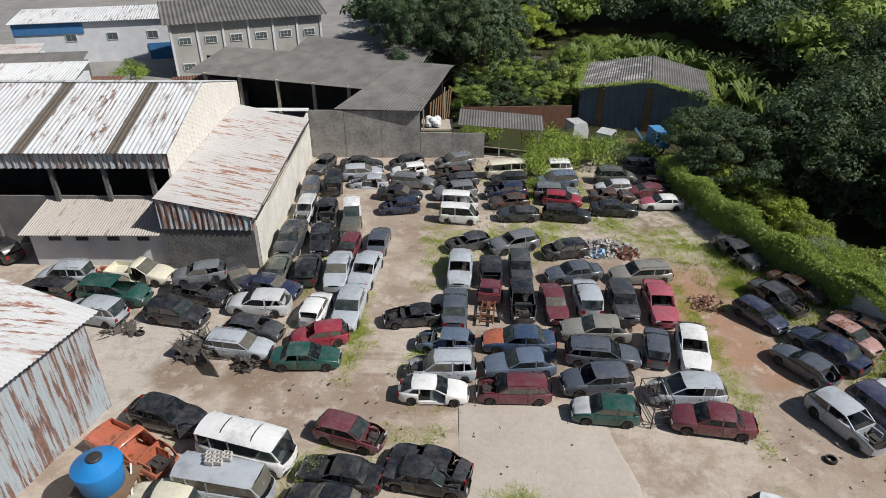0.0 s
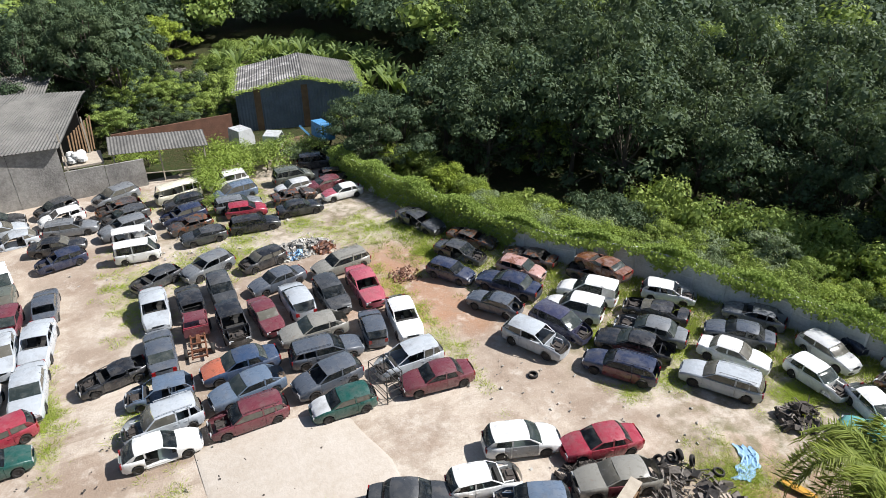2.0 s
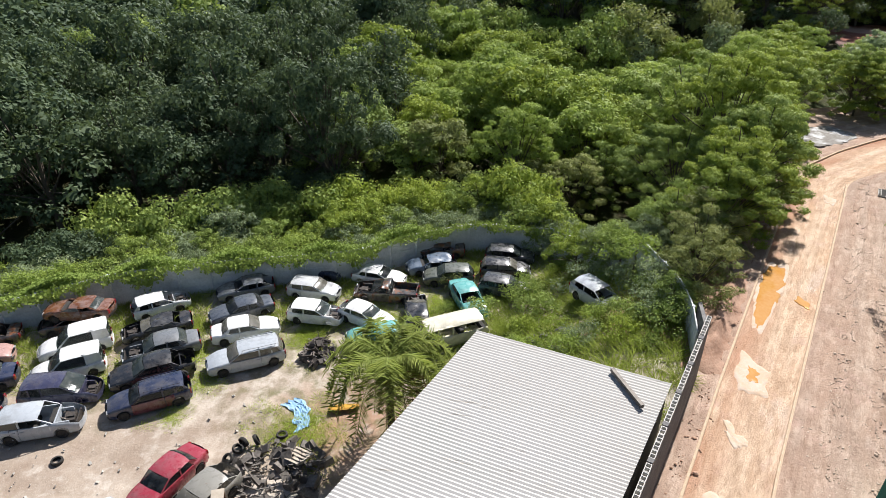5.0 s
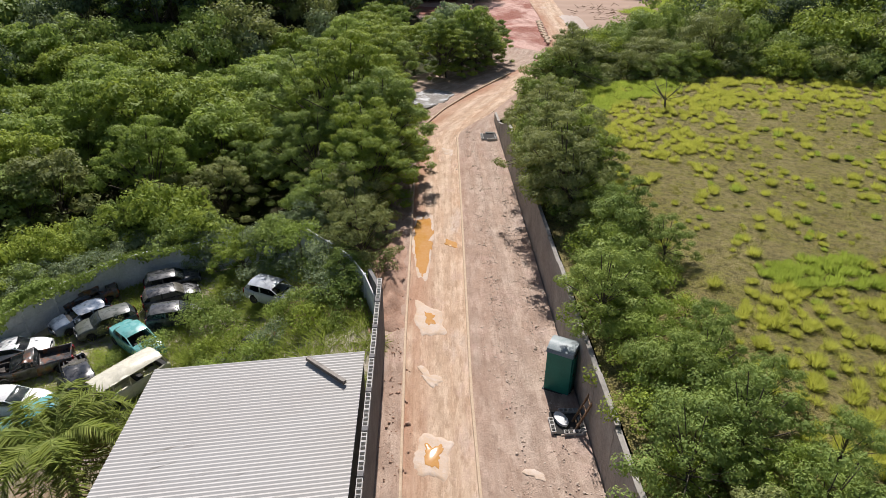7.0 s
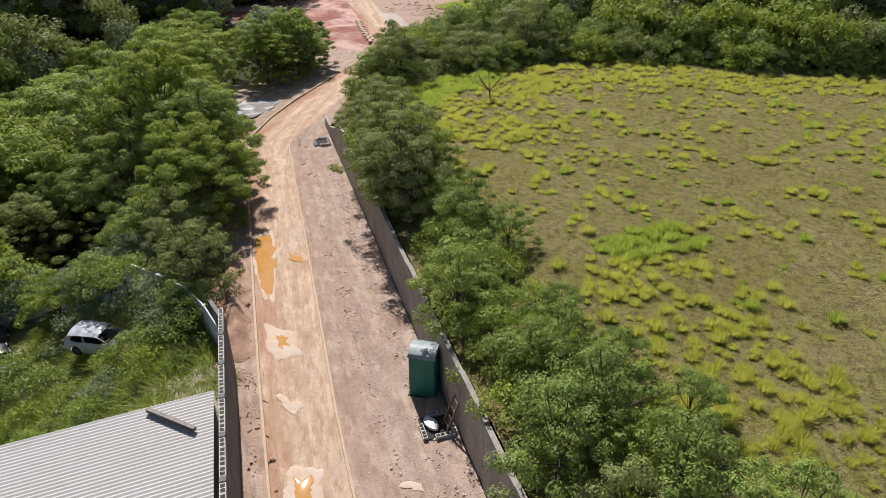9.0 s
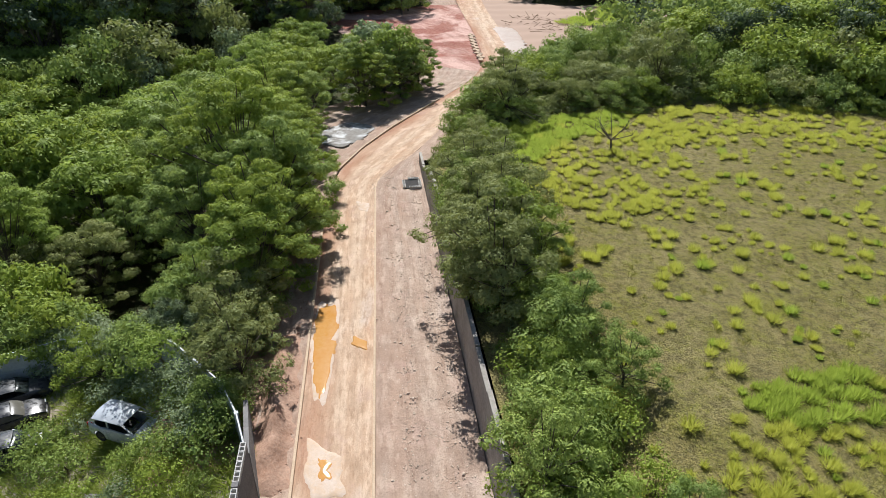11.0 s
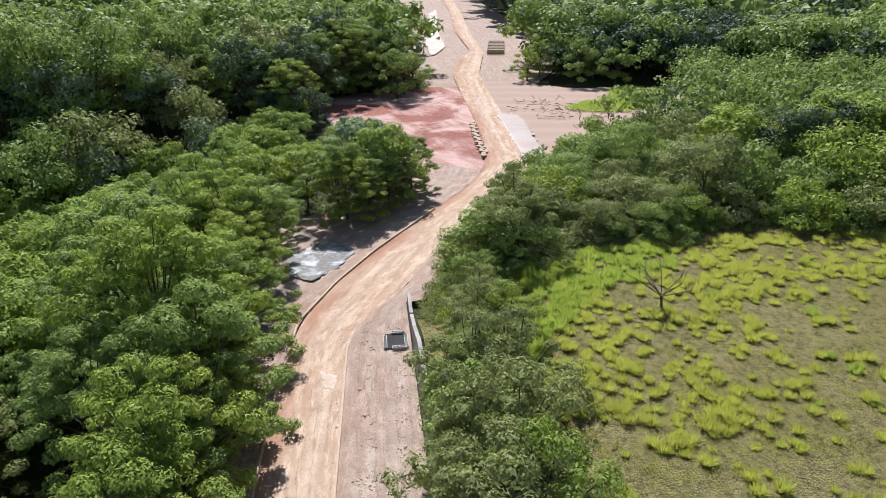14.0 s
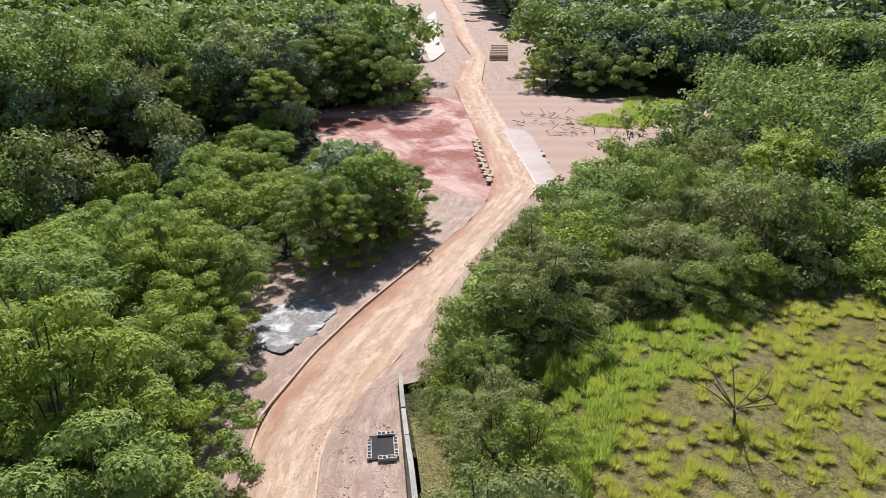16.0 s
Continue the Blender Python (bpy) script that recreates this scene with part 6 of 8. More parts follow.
def limbs(clumps, height_, r, fork=0.45, every=3):
    me = Mesh()
    pts = [(0, 0, -0.5), (0.06, 0.03, height_ * fork * 0.5), (0.0, 0.1, height_ * fork), (0.05, 0.02, height_ * 0.75)]
    rings = []
    for (x, y, z), k in zip(pts, (1.15, 0.9, 0.7, 0.3)):
        rings.append([(x + math.cos(t) * r * k, y + math.sin(t) * r * k, z) for t in [math.tau * i / 7 for i in range(7)]])
    me.loft(rings)
    for i, c in enumerate(clumps[::every]):
        me.bar((0.03, 0.05, height_ * fork * (0.6 + 0.4 * ((i * 37) % 10) / 10)), (c[0] * 0.9, c[1] * 0.9, c[2] - 0.1), r * 0.32, n=4)
    return me


SPECIES = {}


def species(key, clumps, leaves, size, material, tall, trunk, **k):
    SPECIES[key] = (limbs(clumps, tall, trunk).made("trunk", 50), quads("crown", crown(clumps, leaves, size, **k), 3), material)


for i in range(3):
    species(f"dark{i}", dome(60, 3.6, 5.6, 3.0, 0.38, 1.0) + dome(16, 3.0, 1.6, 0.8, 0.5, 1.0), 250, 0.125, "leaf_dark", 7.5, 0.2, long=1.3, flat=0.7, jitter=0.55)
    species(f"feather{i}", dome(70, 3.5, 4.2, 2.4, 0.3, 0.78) + dome(14, 2.9, 1.4, 0.9, 0.4, 0.8), 560, 0.074, "leaf_bright", 6.0, 0.13, flat=0.45, long=2.1, upward=0.6, jitter=0.6)
    species(f"mid{i}", dome(36, 2.5, 3.6, 1.3, 0.3, 0.75) + dome(8, 2.0, 0.8, 0.7, 0.5, 0.8), 280, 0.105, "leaf_mid", 4.5, 0.12, long=1.5, flat=0.6, jitter=0.55)
    species(f"mid{i + 3}", dome(46, 2.5, 3.6, 1.3, 0.26, 0.68) + dome(10, 2.1, 0.8, 0.6, 0.5, 0.8), 560, 0.072, "leaf_mid", 4.5, 0.12, long=1.6, flat=0.6, jitter=0.6)
for i in range(2):
    species(f"scrub{i + 2}", dome(38, 2.3, 2.4, 0.5, 0.28, 0.8) + dome(8, 2.3, 0.7, 0.3, 0.5, 0.8), 480, 0.076, "leaf_mid", 2.6, 0.06, long=1.6, flat=0.6, jitter=0.6)
    species(f"scrub{i}", dome(30, 2.4, 2.5, 0.5, 0.35, 0.95) + dome(6, 2.3, 0.7, 0.3, 0.6, 0.9), 170, 0.12, "leaf_mid", 2.6, 0.06, long=1.4)
    species(f"bush{i}", dome(16, 1.1, 1.1, 0.3, 0.28, 0.6), 480, 0.07, "leaf_lime", 1.2, 0.05, jitter=1.0)
species("silver", dome(26, 2.0, 2.6, 3.0, 0.4, 0.9), 80, 0.27, "leaf_silver", 5.5, 0.1)
species("fardark", dome(36, 3.8, 4.8, 3.2, 0.6, 1.4) + dome(8, 3.0, 1.6, 1.0, 0.6, 1.2), 72, 0.22, "leaf_dark", 7.5, 0.2)
species("farfeather", dome(38, 3.5, 3.8, 2.6, 0.5, 1.2) + dome(8, 3.0, 1.4, 1.0, 0.6, 1.0), 130, 0.15, "leaf_bright", 6.0, 0.13, flat=0.55, long=1.8, upward=0.6)
WORDS = {"dark": ("forest_tree", "dark broad-leaved forest tree with a dense crown", "tree", "dark forest trees"), "feather": ("feathery_tree", "bright green tree with feathery layered foliage", "tree", "feathery roadside trees"),
         "mid": ("small_tree", "small leafy green tree on the bank", "tree", "bank trees"), "scrub": ("scrub_bush", "dense olive-green scrub bush beside the field", "bush", "scrub bushes"),
         "bush": ("bush", "lush yellow-green bush by the wall", "bush", "yard bushes"), "silver": ("silver_tree", "slender tree with pale silvery leaves", "tree", "silver-leaved trees")}


def plant(key, x, y, size=1.0, z=None, stretch=1.0, material=None):
    base = key.rstrip("0123456789").replace("far", "")
    name, label, cat, group = WORDS[base]
    trunk, crown_, mat = SPECIES[key]
    z = float(height(x, y)) - 0.3 if z is None else z
    t = thing(name, label, cat, pose(x, y, z, 0, 0, RNG.random() * 360) @ Matrix.Diagonal((size, size, size * stretch, 1)), group)
    part("trunk", trunk, "bark", t)
    part("crown", crown_, material or mat, t)
    return t


ROUTE = np.array([(p[1], p[2]) for p in PATH])


def near(x, y):
    return float(np.min(np.hypot(ROUTE[:, 0] - x, ROUTE[:, 1] - y)))


def scatter(poly, step, seed):
    r = np.random.default_rng(seed)
    px, py = zip(*poly)
    out = []
    row = 0
    for y in np.arange(min(py), max(py), step * 0.87):
        row += 1
        for x in np.arange(min(px) + (row % 2) * step / 2, max(px), step):
            q = (x + r.uniform(-0.4, 0.4) * step, y + r.uniform(-0.4, 0.4) * step)
            if inside(*q, poly):
                out.append(q)
    return out


FOREST = [(41, 71), (35, 64), (35.5, 55), (39, 46.5), (43, 41.5), (47.0, 36), (50, 28), (52.5, 19), (54.5, 12), (54, 4.5), (51, -3), (43.5, -8.5), (37, -9.6), at(15, 2.0), at(24, 1.6), (53, -16), (58, -17.6), (63.5, -20.2), (66.5, -25), (66.5, -30.5), (68.5, -35), (72.5, -35.2), (80, -35), (89, -35), (97, -35), (107.5, -38), (115, -44), (115, -58), (122, -61), (150, -70), (190, -78), (190, 60), (110, 150), (-8, 150), (-12, 108), (2, 92), (6, 84), (4, 118), (40, 116), (44, 96), (43, 80)]
WOODS_RIGHT = [(47.5, -30.5), (50.5, -32), (54, -35.5), (58, -40), (62.5, -45.5), (66.5, -52), (70, -58.5), (74.5, -66), (79.5, -76), (84, -88.5), (93, -94), (102, -88.5), (105, -80), (112, -80), (118, -88), (150, -110), (180, -125), (180, -190), (60, -150), (5, -95), (19, -77), (26, -67), (31.5, -62), (41, -57), (45.5, -50.5), (48, -42), (49, -34)]
far_clumps = []


def open_valley(x, y):
    """The valley with the far road and the terraces, free of trees."""
    return x > 116 and np.interp(x, [116, 150, 165, 240, 420], [-78, -106, -114, -142, -240]) < y < np.interp(x, [116, 165, 200, 290, 420], [-61, -73, -77, -82, -108])


for x, y in scatter(FOREST, 5.0, 3):
    if open_valley(x, y):
        continue
    d = near(x, y)
    bearing = math.degrees(math.atan2(x, y))
    bright = bearing > 73 + 5 * math.sin(x * 0.3) and (x < 92 or RNG.random() < 0.35)
    k = RNG.random()
    edge_in = min(math.hypot(x - a, y - b) for a, b in FOREST)
    if d > 92:
        # more of the lighter leaf colour eastward, standing in for distance haze
        far_clumps.append((x, y, 0.9 + 0.5 * k, k > (0.2 if x > 60 and y < 25 else 0.9)))
        continue
    i = int(k * 3)
    small = 0.55 if 70 < x < 108 and y < -24 else 0.8 if 62 < x < 108 and y < -12 else 1.0
    if k > 0.965:
        plant("silver", x, y, 1.15 + 0.3 * RNG.random())
    elif bright:
        plant("farfeather" if d > 38 else f"feather{i}", x, y, (0.75 + 0.65 * RNG.random()) * small, stretch=0.9 + 0.35 * RNG.random(), material=("leaf_lime" if k > 0.4 else None) if x > 60 else "leaf_mid" if k < 0.4 else "leaf_olive" if k < 0.5 else "leaf_lime" if k > 0.9 else None)
    else:
        # past bearing 78 paler, greyer leaf colours put haze into the crowns
        plant("fardark" if d > 52 else f"dark{i}", x, y, (0.8 + 0.7 * RNG.random()) * small, stretch=0.95 + 0.35 * RNG.random(), material=("leaf_mid" if k < 0.45 else "leaf_olive" if k < 0.72 else "leaf_silver" if k < 0.9 else None) if bearing > 78 else "leaf_mid" if k < 0.07 else None)
for x, y in scatter(WOODS_RIGHT, 3.2, 5):
    d = near(x, y)
    k = RNG.random()
    if d > 66:
        far_clumps.append((x, y, 0.5 + 0.35 * k + 0.4 * (d > 110), k > (0.45 if x < 95 else 0.8)))
        continue
    plant(f"scrub{int(k * 2) + 2 * (d < 42)}", x, y, 0.85 + 0.6 * RNG.random() ** 2, stretch=0.8 + 0.4 * RNG.random(), material=("leaf_olive", None, "leaf_bright", None, "leaf_olive")[int(k * 25) % 5])

for x, y in wall_line([(54.0, -30.4), (57, -33.8), (61, -38.2), (65.5, -44.0), (68.6, -50)], 1.5):
    k = RNG.random()
    plant(f"scrub{2 + int(k * 2)}", x - 0.9 - k, y - 0.8 - 0.5 * k, 0.45 + 0.4 * k, z=float(road_z(x, y)) - 0.2, material="leaf_bright" if k > 0.6 else None)
for _ in range(16):
    k = RNG.random()
    plant("fardark" if k < 0.6 else "farfeather", RNG.uniform(-8, 18), RNG.uniform(110, 128), 0.8 + 0.5 * k)
for _ in range(24):
    k = RNG.random()
    plant(f"mid{int(k * 3)}", RNG.uniform(-5, 12), RNG.uniform(92, 110), 0.6 + 0.6 * k, material="leaf_mid" if k > 0.7 else "leaf_dark")
for x, y, sz in ((-4.5, 91, 1.05), (-1, 95, 1.2), (2.5, 90, 1.15), (0.5, 99, 1.3), (5.5, 95, 1.2), (9, 99, 1.0), (-7, 98, 1.1)):
    plant(f"dark{int(sz * 10) % 3}", x, y, sz, stretch=1.25)
for _ in range(44):
    k = RNG.random()
    plant(f"scrub{int(k * 2)}", RNG.uniform(15, 40), RNG.uniform(89, 112), 0.6 + 0.5 * k, material="leaf_mid" if k > 0.5 else "leaf_dark")

# trees and bushes that crowd up to the road's edge
for s in np.arange(14, 27, 2.6):
    k = RNG.random()
    plant(f"feather{int(k * 3)}", *at(s, (0.9 if s > 9 else 1.8) + 1.0 * k), 0.66 + 0.3 * k, z=3.4, material="leaf_dark" if k < 0.3 else "leaf_mid" if k < 0.7 else None)
for x, y in list(wall_line([(52.0, -16.9), (57.5, -18.6)], 2.4)) + [(61.5, -19.4), (64.6, -22.2)] + list(wall_line([(65.0, -28.5), (67.0, -33.0), (69.3, -36.0), (73.0, -36.0)], 2.2)):
    k = RNG.random()
    plant(f"feather{int(k * 3)}", x + 0.5 * k, y + 0.6 * k, 0.62 + 0.3 * k, material="leaf_mid" if k < 0.4 else None)
for s in np.arange(5, 26, 2.2):
    k = RNG.random()
    plant(f"bush{int(k * 2)}", *at(s, 1.5 + 0.5 * k), 0.55 + 0.4 * k, material="leaf_mid")
for k, (s, v, sz) in enumerate(((16.4, 1.6, 0.92), (20.3, 1.1, 1.0), (23.6, 1.4, 0.92), (26.6, 1.8, 0.85))):
    plant(f"feather{k % 3}", *at(s, v), sz, z=3.6, stretch=1.15, material="leaf_mid" if k % 2 else None)
for s, v, sz, mat in ((11.6, 2.4, 0.85, "leaf_olive"), (13.0, 4.2, 0.9, None), (11.0, 5.6, 0.7, "leaf_silver"), (13.4, 1.7, 0.6, "leaf_olive"), (9.6, 1.3, 0.4, "leaf_olive")):
    plant(f"mid{3 + int(s * 10) % 3}", *at(s, v), sz, material=mat)
for x, y, sz in ((60.0, -19.9, 0.8), (66.0, -27.6, 0.8)):
    plant(f"feather{int(sz * 20) % 3}", x, y, sz, z=3.9, stretch=1.2, material="leaf_mid")
for _ in range(46):
    k = RNG.random()
    x, y = RNG.uniform(2, 16), RNG.uniform(77.5, 94)
    plant(f"mid{int(k * 3)}", x, y, 0.5 + 0.35 * k, material="leaf_mid" if k > 0.55 else "leaf_dark")
for _ in range(14):
    k = RNG.random()
    plant(f"bush{int(k * 2)}", RNG.uniform(28.5, 34), RNG.uniform(60, 84), 1.2 + 0.8 * k, material="leaf_mid")

# woods too far off to count
for x in np.arange(-140, 460, 8.2):
    for y in np.arange(-420, 330, 8.2):
        d = near(x, y)
        look_at = math.degrees(math.atan2(x - 20, y + 14))
        if d > 135 and not 78 < look_at < 158:
            continue
        if 92 < d < 330 and not inside(x, y, FOREST) and not inside(x, y, WOODS_RIGHT) and not inside(x, y, FIELD) and (x > 118 or y > 135 or (y < -112 and x > 30)):
            # the valley with the road and the terraces stays open
            if open_valley(x, y) and x < 330:
                continue
            if y > 100 and x < -4:
                continue
            j = RNG.random(2) * 6 - 3
            far_clumps.append((x + j[0], y + j[1], 1.15 + 0.5 * RNG.random(), RNG.random() > 0.62))
for tone, mat in ((False, "leaf_dark"), (True, "leaf_mid")):
    verts = []
    for x, y, sz, br in far_clumps:
        if br != tone:
            continue
        z = float(height(x, y)) + (0.06 * max(0.0, near(x, y) - 140)) * (x > 60)
        close = near(x, y) < 135
        c = [(x + a * sz, y + b * sz, z + e_ * sz, r * sz) for a, b, e_, r in dome(9, 3.6, 4.8, 3.0, 1.4, 2.2)]
        verts.append(crown(c, 14 if close else 3.0, (0.45 if close else 1.15) * sz))
    solid("woods", quads("woods", np.concatenate(verts), 3), mat, "dense tree canopy of the distant woods" if not tone else "lighter tree canopy of the distant woods", "woods", "stuff")

# the bank between wall and field
for s in np.arange(-9, 26, 2.2):
    k = RNG.random()
    if -10 < s < 7.5:
        x, y = at(s + k - 0.5, -10.6 - 1.2 * RNG.random())
        plant(f"scrub{2 + int(k * 2)}", x, y, 0.6 + 0.3 * RNG.random(), material="leaf_lime" if k > 0.6 else None)
        continue
    x, y = at(s + k - 0.5, -9.5 - 0.8 * RNG.random() - 1.8 * float(sstep(18, 24, s)))
    plant(f"mid{3 + int(k * 3)}", x, y, (0.72 + 0.35 * RNG.random()) * (0.65 if s > 19 else 1.0), material="leaf_olive" if k > 0.4 else None)
for x, y, sz in ((13.2, -15.8, 0.6), (10.2, -14.6, 0.68), (7.2, -14.2, 0.65), (11.5, -17.0, 0.42), (4.2, -14.8, 0.65), (8.4, -16.6, 0.45), (1, -14.4, 0.7), (15.0, -17.6, 0.42), (24.0, -20.5, 0.6), (37.2, -24.4, 0.55), (45.2, -28.4, 0.6), (46.3, -31.6, 0.9), (49.6, -33.4, 0.9), (53.0, -35.6, 0.9), (20.5, -20.0, 0.5), (30.5, -20.4, 0.95), (27.3, -19.3, 0.85), (33.6, -21.4, 0.9), (29.0, -22.4, 0.5), (36.3, -22.7, 0.75)):
    plant(f"mid{3 + int(sz * 20) % 3}", x, y, sz, material="leaf_olive" if sz > 0.75 else None)
for s, v, sz in ((-11.5, -9.9, 0.8), (-14.5, -10.6, 0.7), (-12.5, -12.6, 0.5), (-17, -9.6, 0.75), (-20, -10.5, 0.8), (-16, -13, 0.5), (-2.6, -9.4, 0.75), (10.5, -11.2, 0.95), (13.5, -11.2, 1.0), (16.8, -11.6, 0.95), (21.2, -12.4, 0.7)):
    k = RNG.random()
    plant(f"mid{3 + int(k * 3)}", *at(s, v), sz * 0.95, material="leaf_bright" if k > 0.6 else "leaf_olive" if k < 0.3 else None)
for s, v, sz in ((21.0, -11.0, 0.7), (22.6, -10.6, 0.75), (24.0, -11.2, 0.9), (25.4, -10.4, 0.8), (26.8, -11.2, 1.0), (28.2, -10.5, 0.85), (29.6, -10.8, 0.95), (31.0, -11.2, 1.0), (32.4, -10.9, 0.9), (33.6, -12.0, 1.0), (26.4, -9.7, 0.5), (27.6, -9.5, 0.55), (28.8, -9.6, 0.6), (30.0, -9.7, 0.6), (31.2, -9.9, 0.65), (32.4, -10.2, 0.7), (27.6, -12.6, 1.3), (30.4, -13.0, 1.3), (24.6, -12.8, 1.2), (35.0, -13.0, 1.0)):
    plant(f"bush{int(s * 10) % 2}", *at(s, v), sz, z=float(height(*at(s, v))) - 0.25, material=("leaf_olive", "leaf_mid", "leaf_bright")[int(s * 10) % 3])
for s in np.arange(9, 20, 1.5):
    k = RNG.random()
    plant(f"bush{int(k * 2)}", *at(s, -9.0 - 0.3 * k - 1.2 * float(sstep(18, 23, s))), 0.65 + 0.45 * k, z=float(height(*at(s, -10.0))) - 0.2, material="leaf_mid" if k > 0.4 else "leaf_bright")
for _ in range(36):
    k = RNG.random()
    x, y = at(RNG.uniform(-14, 20), RNG.uniform(-12.6, -9.5))
    plant(f"bush{int(k * 2)}", x, y, 0.6 + 0.5 * k, material="leaf_mid" if k < 0.5 else "leaf_bright")

for x, y in wall_line([(46, -50), (41, -57), (31, -62), (25, -68), (18, -78), (6, -92)], 2.6):
    k = RNG.random()
    plant(f"scrub{int(k * 2)}", x + 2 * k, y - 2 * RNG.random(), 1.0 + 0.5 * k, stretch=1.1, material="leaf_bright" if k > 0.6 else None)
    plant("fardark" if k < 0.5 else "farfeather", x + 5 + 2 * k, y - 6, 0.8 + 0.3 * k)

for x, y in wall_line([(47.5, -30.5), (47, -36), (45.6, -43), (43, -50), (38.5, -55.6), (31.5, -60.2), (25, -65.5), (18, -75)], 1.5):
    k = RNG.random()
    plant(f"scrub{int(k * 2) + 2 * (y > -44)}", x + RNG.normal() * 0.5, y + RNG.normal() * 0.5, 0.45 + 0.5 * k * k, material=("leaf_olive", None, "leaf_bright", None)[int(k * 40) % 4])

# creepers over the precast wall
P, N = [], []
line = wall_line(WALL[:8], 0.12)
for i, (x, y) in enumerate(line):
    k = 120 if i < len(line) * 0.66 else 70
    top = float(height(x, y)) + 2.35
    for _ in range(k):
        out = RNG.normal() * 0.38 + 0.5
        if i > len(line) * 0.42 and out < 0.1:
            continue
        P.append((x + out * 0.85, y + out * 0.5, top + 0.25 - abs(RNG.normal()) * ((0.32 if i > len(line) * 0.3 else 0.7) if out < 0.35 else 0.8) + 0.35 * math.sin(i * 0.13) - 0.1 * out * out))
        N.append((RNG.normal() - 0.4, RNG.normal() - 0.3, 1.2))
P, N = np.array(P), np.array(N, float)
solid("creeper", quads("creeper", leaf_quads(P, N, 0.11 + 0.07 * RNG.random(len(P))), 3), "leaf_lime", "bright green creeper smothering the precast wall", "creeper", "stuff")
P, N = [], []
line = wall_line(WALL[:11], 0.1)
for i, (x, y) in enumerate(line):
    u = i / len(line)
    ragged = 0.5 + noise.noise(Vector((i * 0.035, 2, 0))) + 0.6 * noise.noise(Vector((i * 0.13, 7, 0)))
    cover = min(1.0, (1.0 if u < 0.34 else 0.22 if u < 0.7 else 0.14) + 0.55 * (ragged - 0.5))
    top = float(min(height(x, y), 3.6)) + 2.42
    for _ in range(int(46 * max(0.0, cover)) + 8):
        hang = cover * 2.4 * RNG.random() ** 1.2
        off = 0.12 + 0.28 * abs(RNG.normal()) * (1 - 0.2 * hang)
        P.append((x - off * 0.86 + RNG.normal() * 0.06, y - off * 0.5 + RNG.normal() * 0.06, top + 0.12 * RNG.normal() - max(0.0, hang)))
        N.append((-0.8 + RNG.normal() * 0.5, -0.45 + RNG.normal() * 0.5, 0.7))
solid("hanging_creeper", quads("hanging_creeper", leaf_quads(np.array(P), np.array(N, float), 0.10 + 0.08 * RNG.random(len(P))), 3), "leaf_lime", "ragged creeper hanging down the yard side of the precast wall", "creeper", "stuff")
for i, (x, y) in enumerate(wall_line(WALL[2:12], 1.7)):
    k = RNG.random()
    plant(f"bush{int(k * 2)}", x + 1.9 + k, y + 1.1 + k * 0.6, 0.85 + 0.5 * k, z=float(height(x, y)) + 0.2, material="leaf_silver" if 0.25 < k < 0.6 else None if k > 0.75 else "leaf_mid")
for i, (x, y) in enumerate(wall_line(WALL[4:11], 2.6)):
    k = RNG.random()
    plant(f"mid{int(k * 3)}", x + 4.2 + 2 * k, y + 2.0 + 1.5 * k, 0.5 + 0.35 * k, material=("leaf_bright" if k > 0.4 else "leaf_mid") if y < 14 else "leaf_silver" if k > 0.75 else "leaf_dark" if k > 0.55 else "leaf_mid")

for i, (x, y) in enumerate(wall_line(WALL[:11], 1.5)):
    k = RNG.random()
    plant(f"scrub{int(k * 2)}", x + 4.0 + 3.5 * k, y + 1.8 + 2.0 * k, 0.55 + 0.35 * RNG.random(), material="leaf_mid" if k > 0.6 else "leaf_silver" if k < 0.35 else "leaf_bright")

for i, (x, y) in enumerate(wall_line(WALL[3:11], 2.0)):
    k = RNG.random()
    plant(f"scrub{int(k * 2)}", x + 7.0 + 3.0 * k, y + 3.0 + 2.5 * RNG.random(), 1.0 + 0.5 * k, stretch=1.2, material=("leaf_bright" if k > 0.4 else "leaf_mid") if y < 14 else "leaf_mid" if k > 0.6 else "leaf_silver" if k > 0.45 else "leaf_dark")

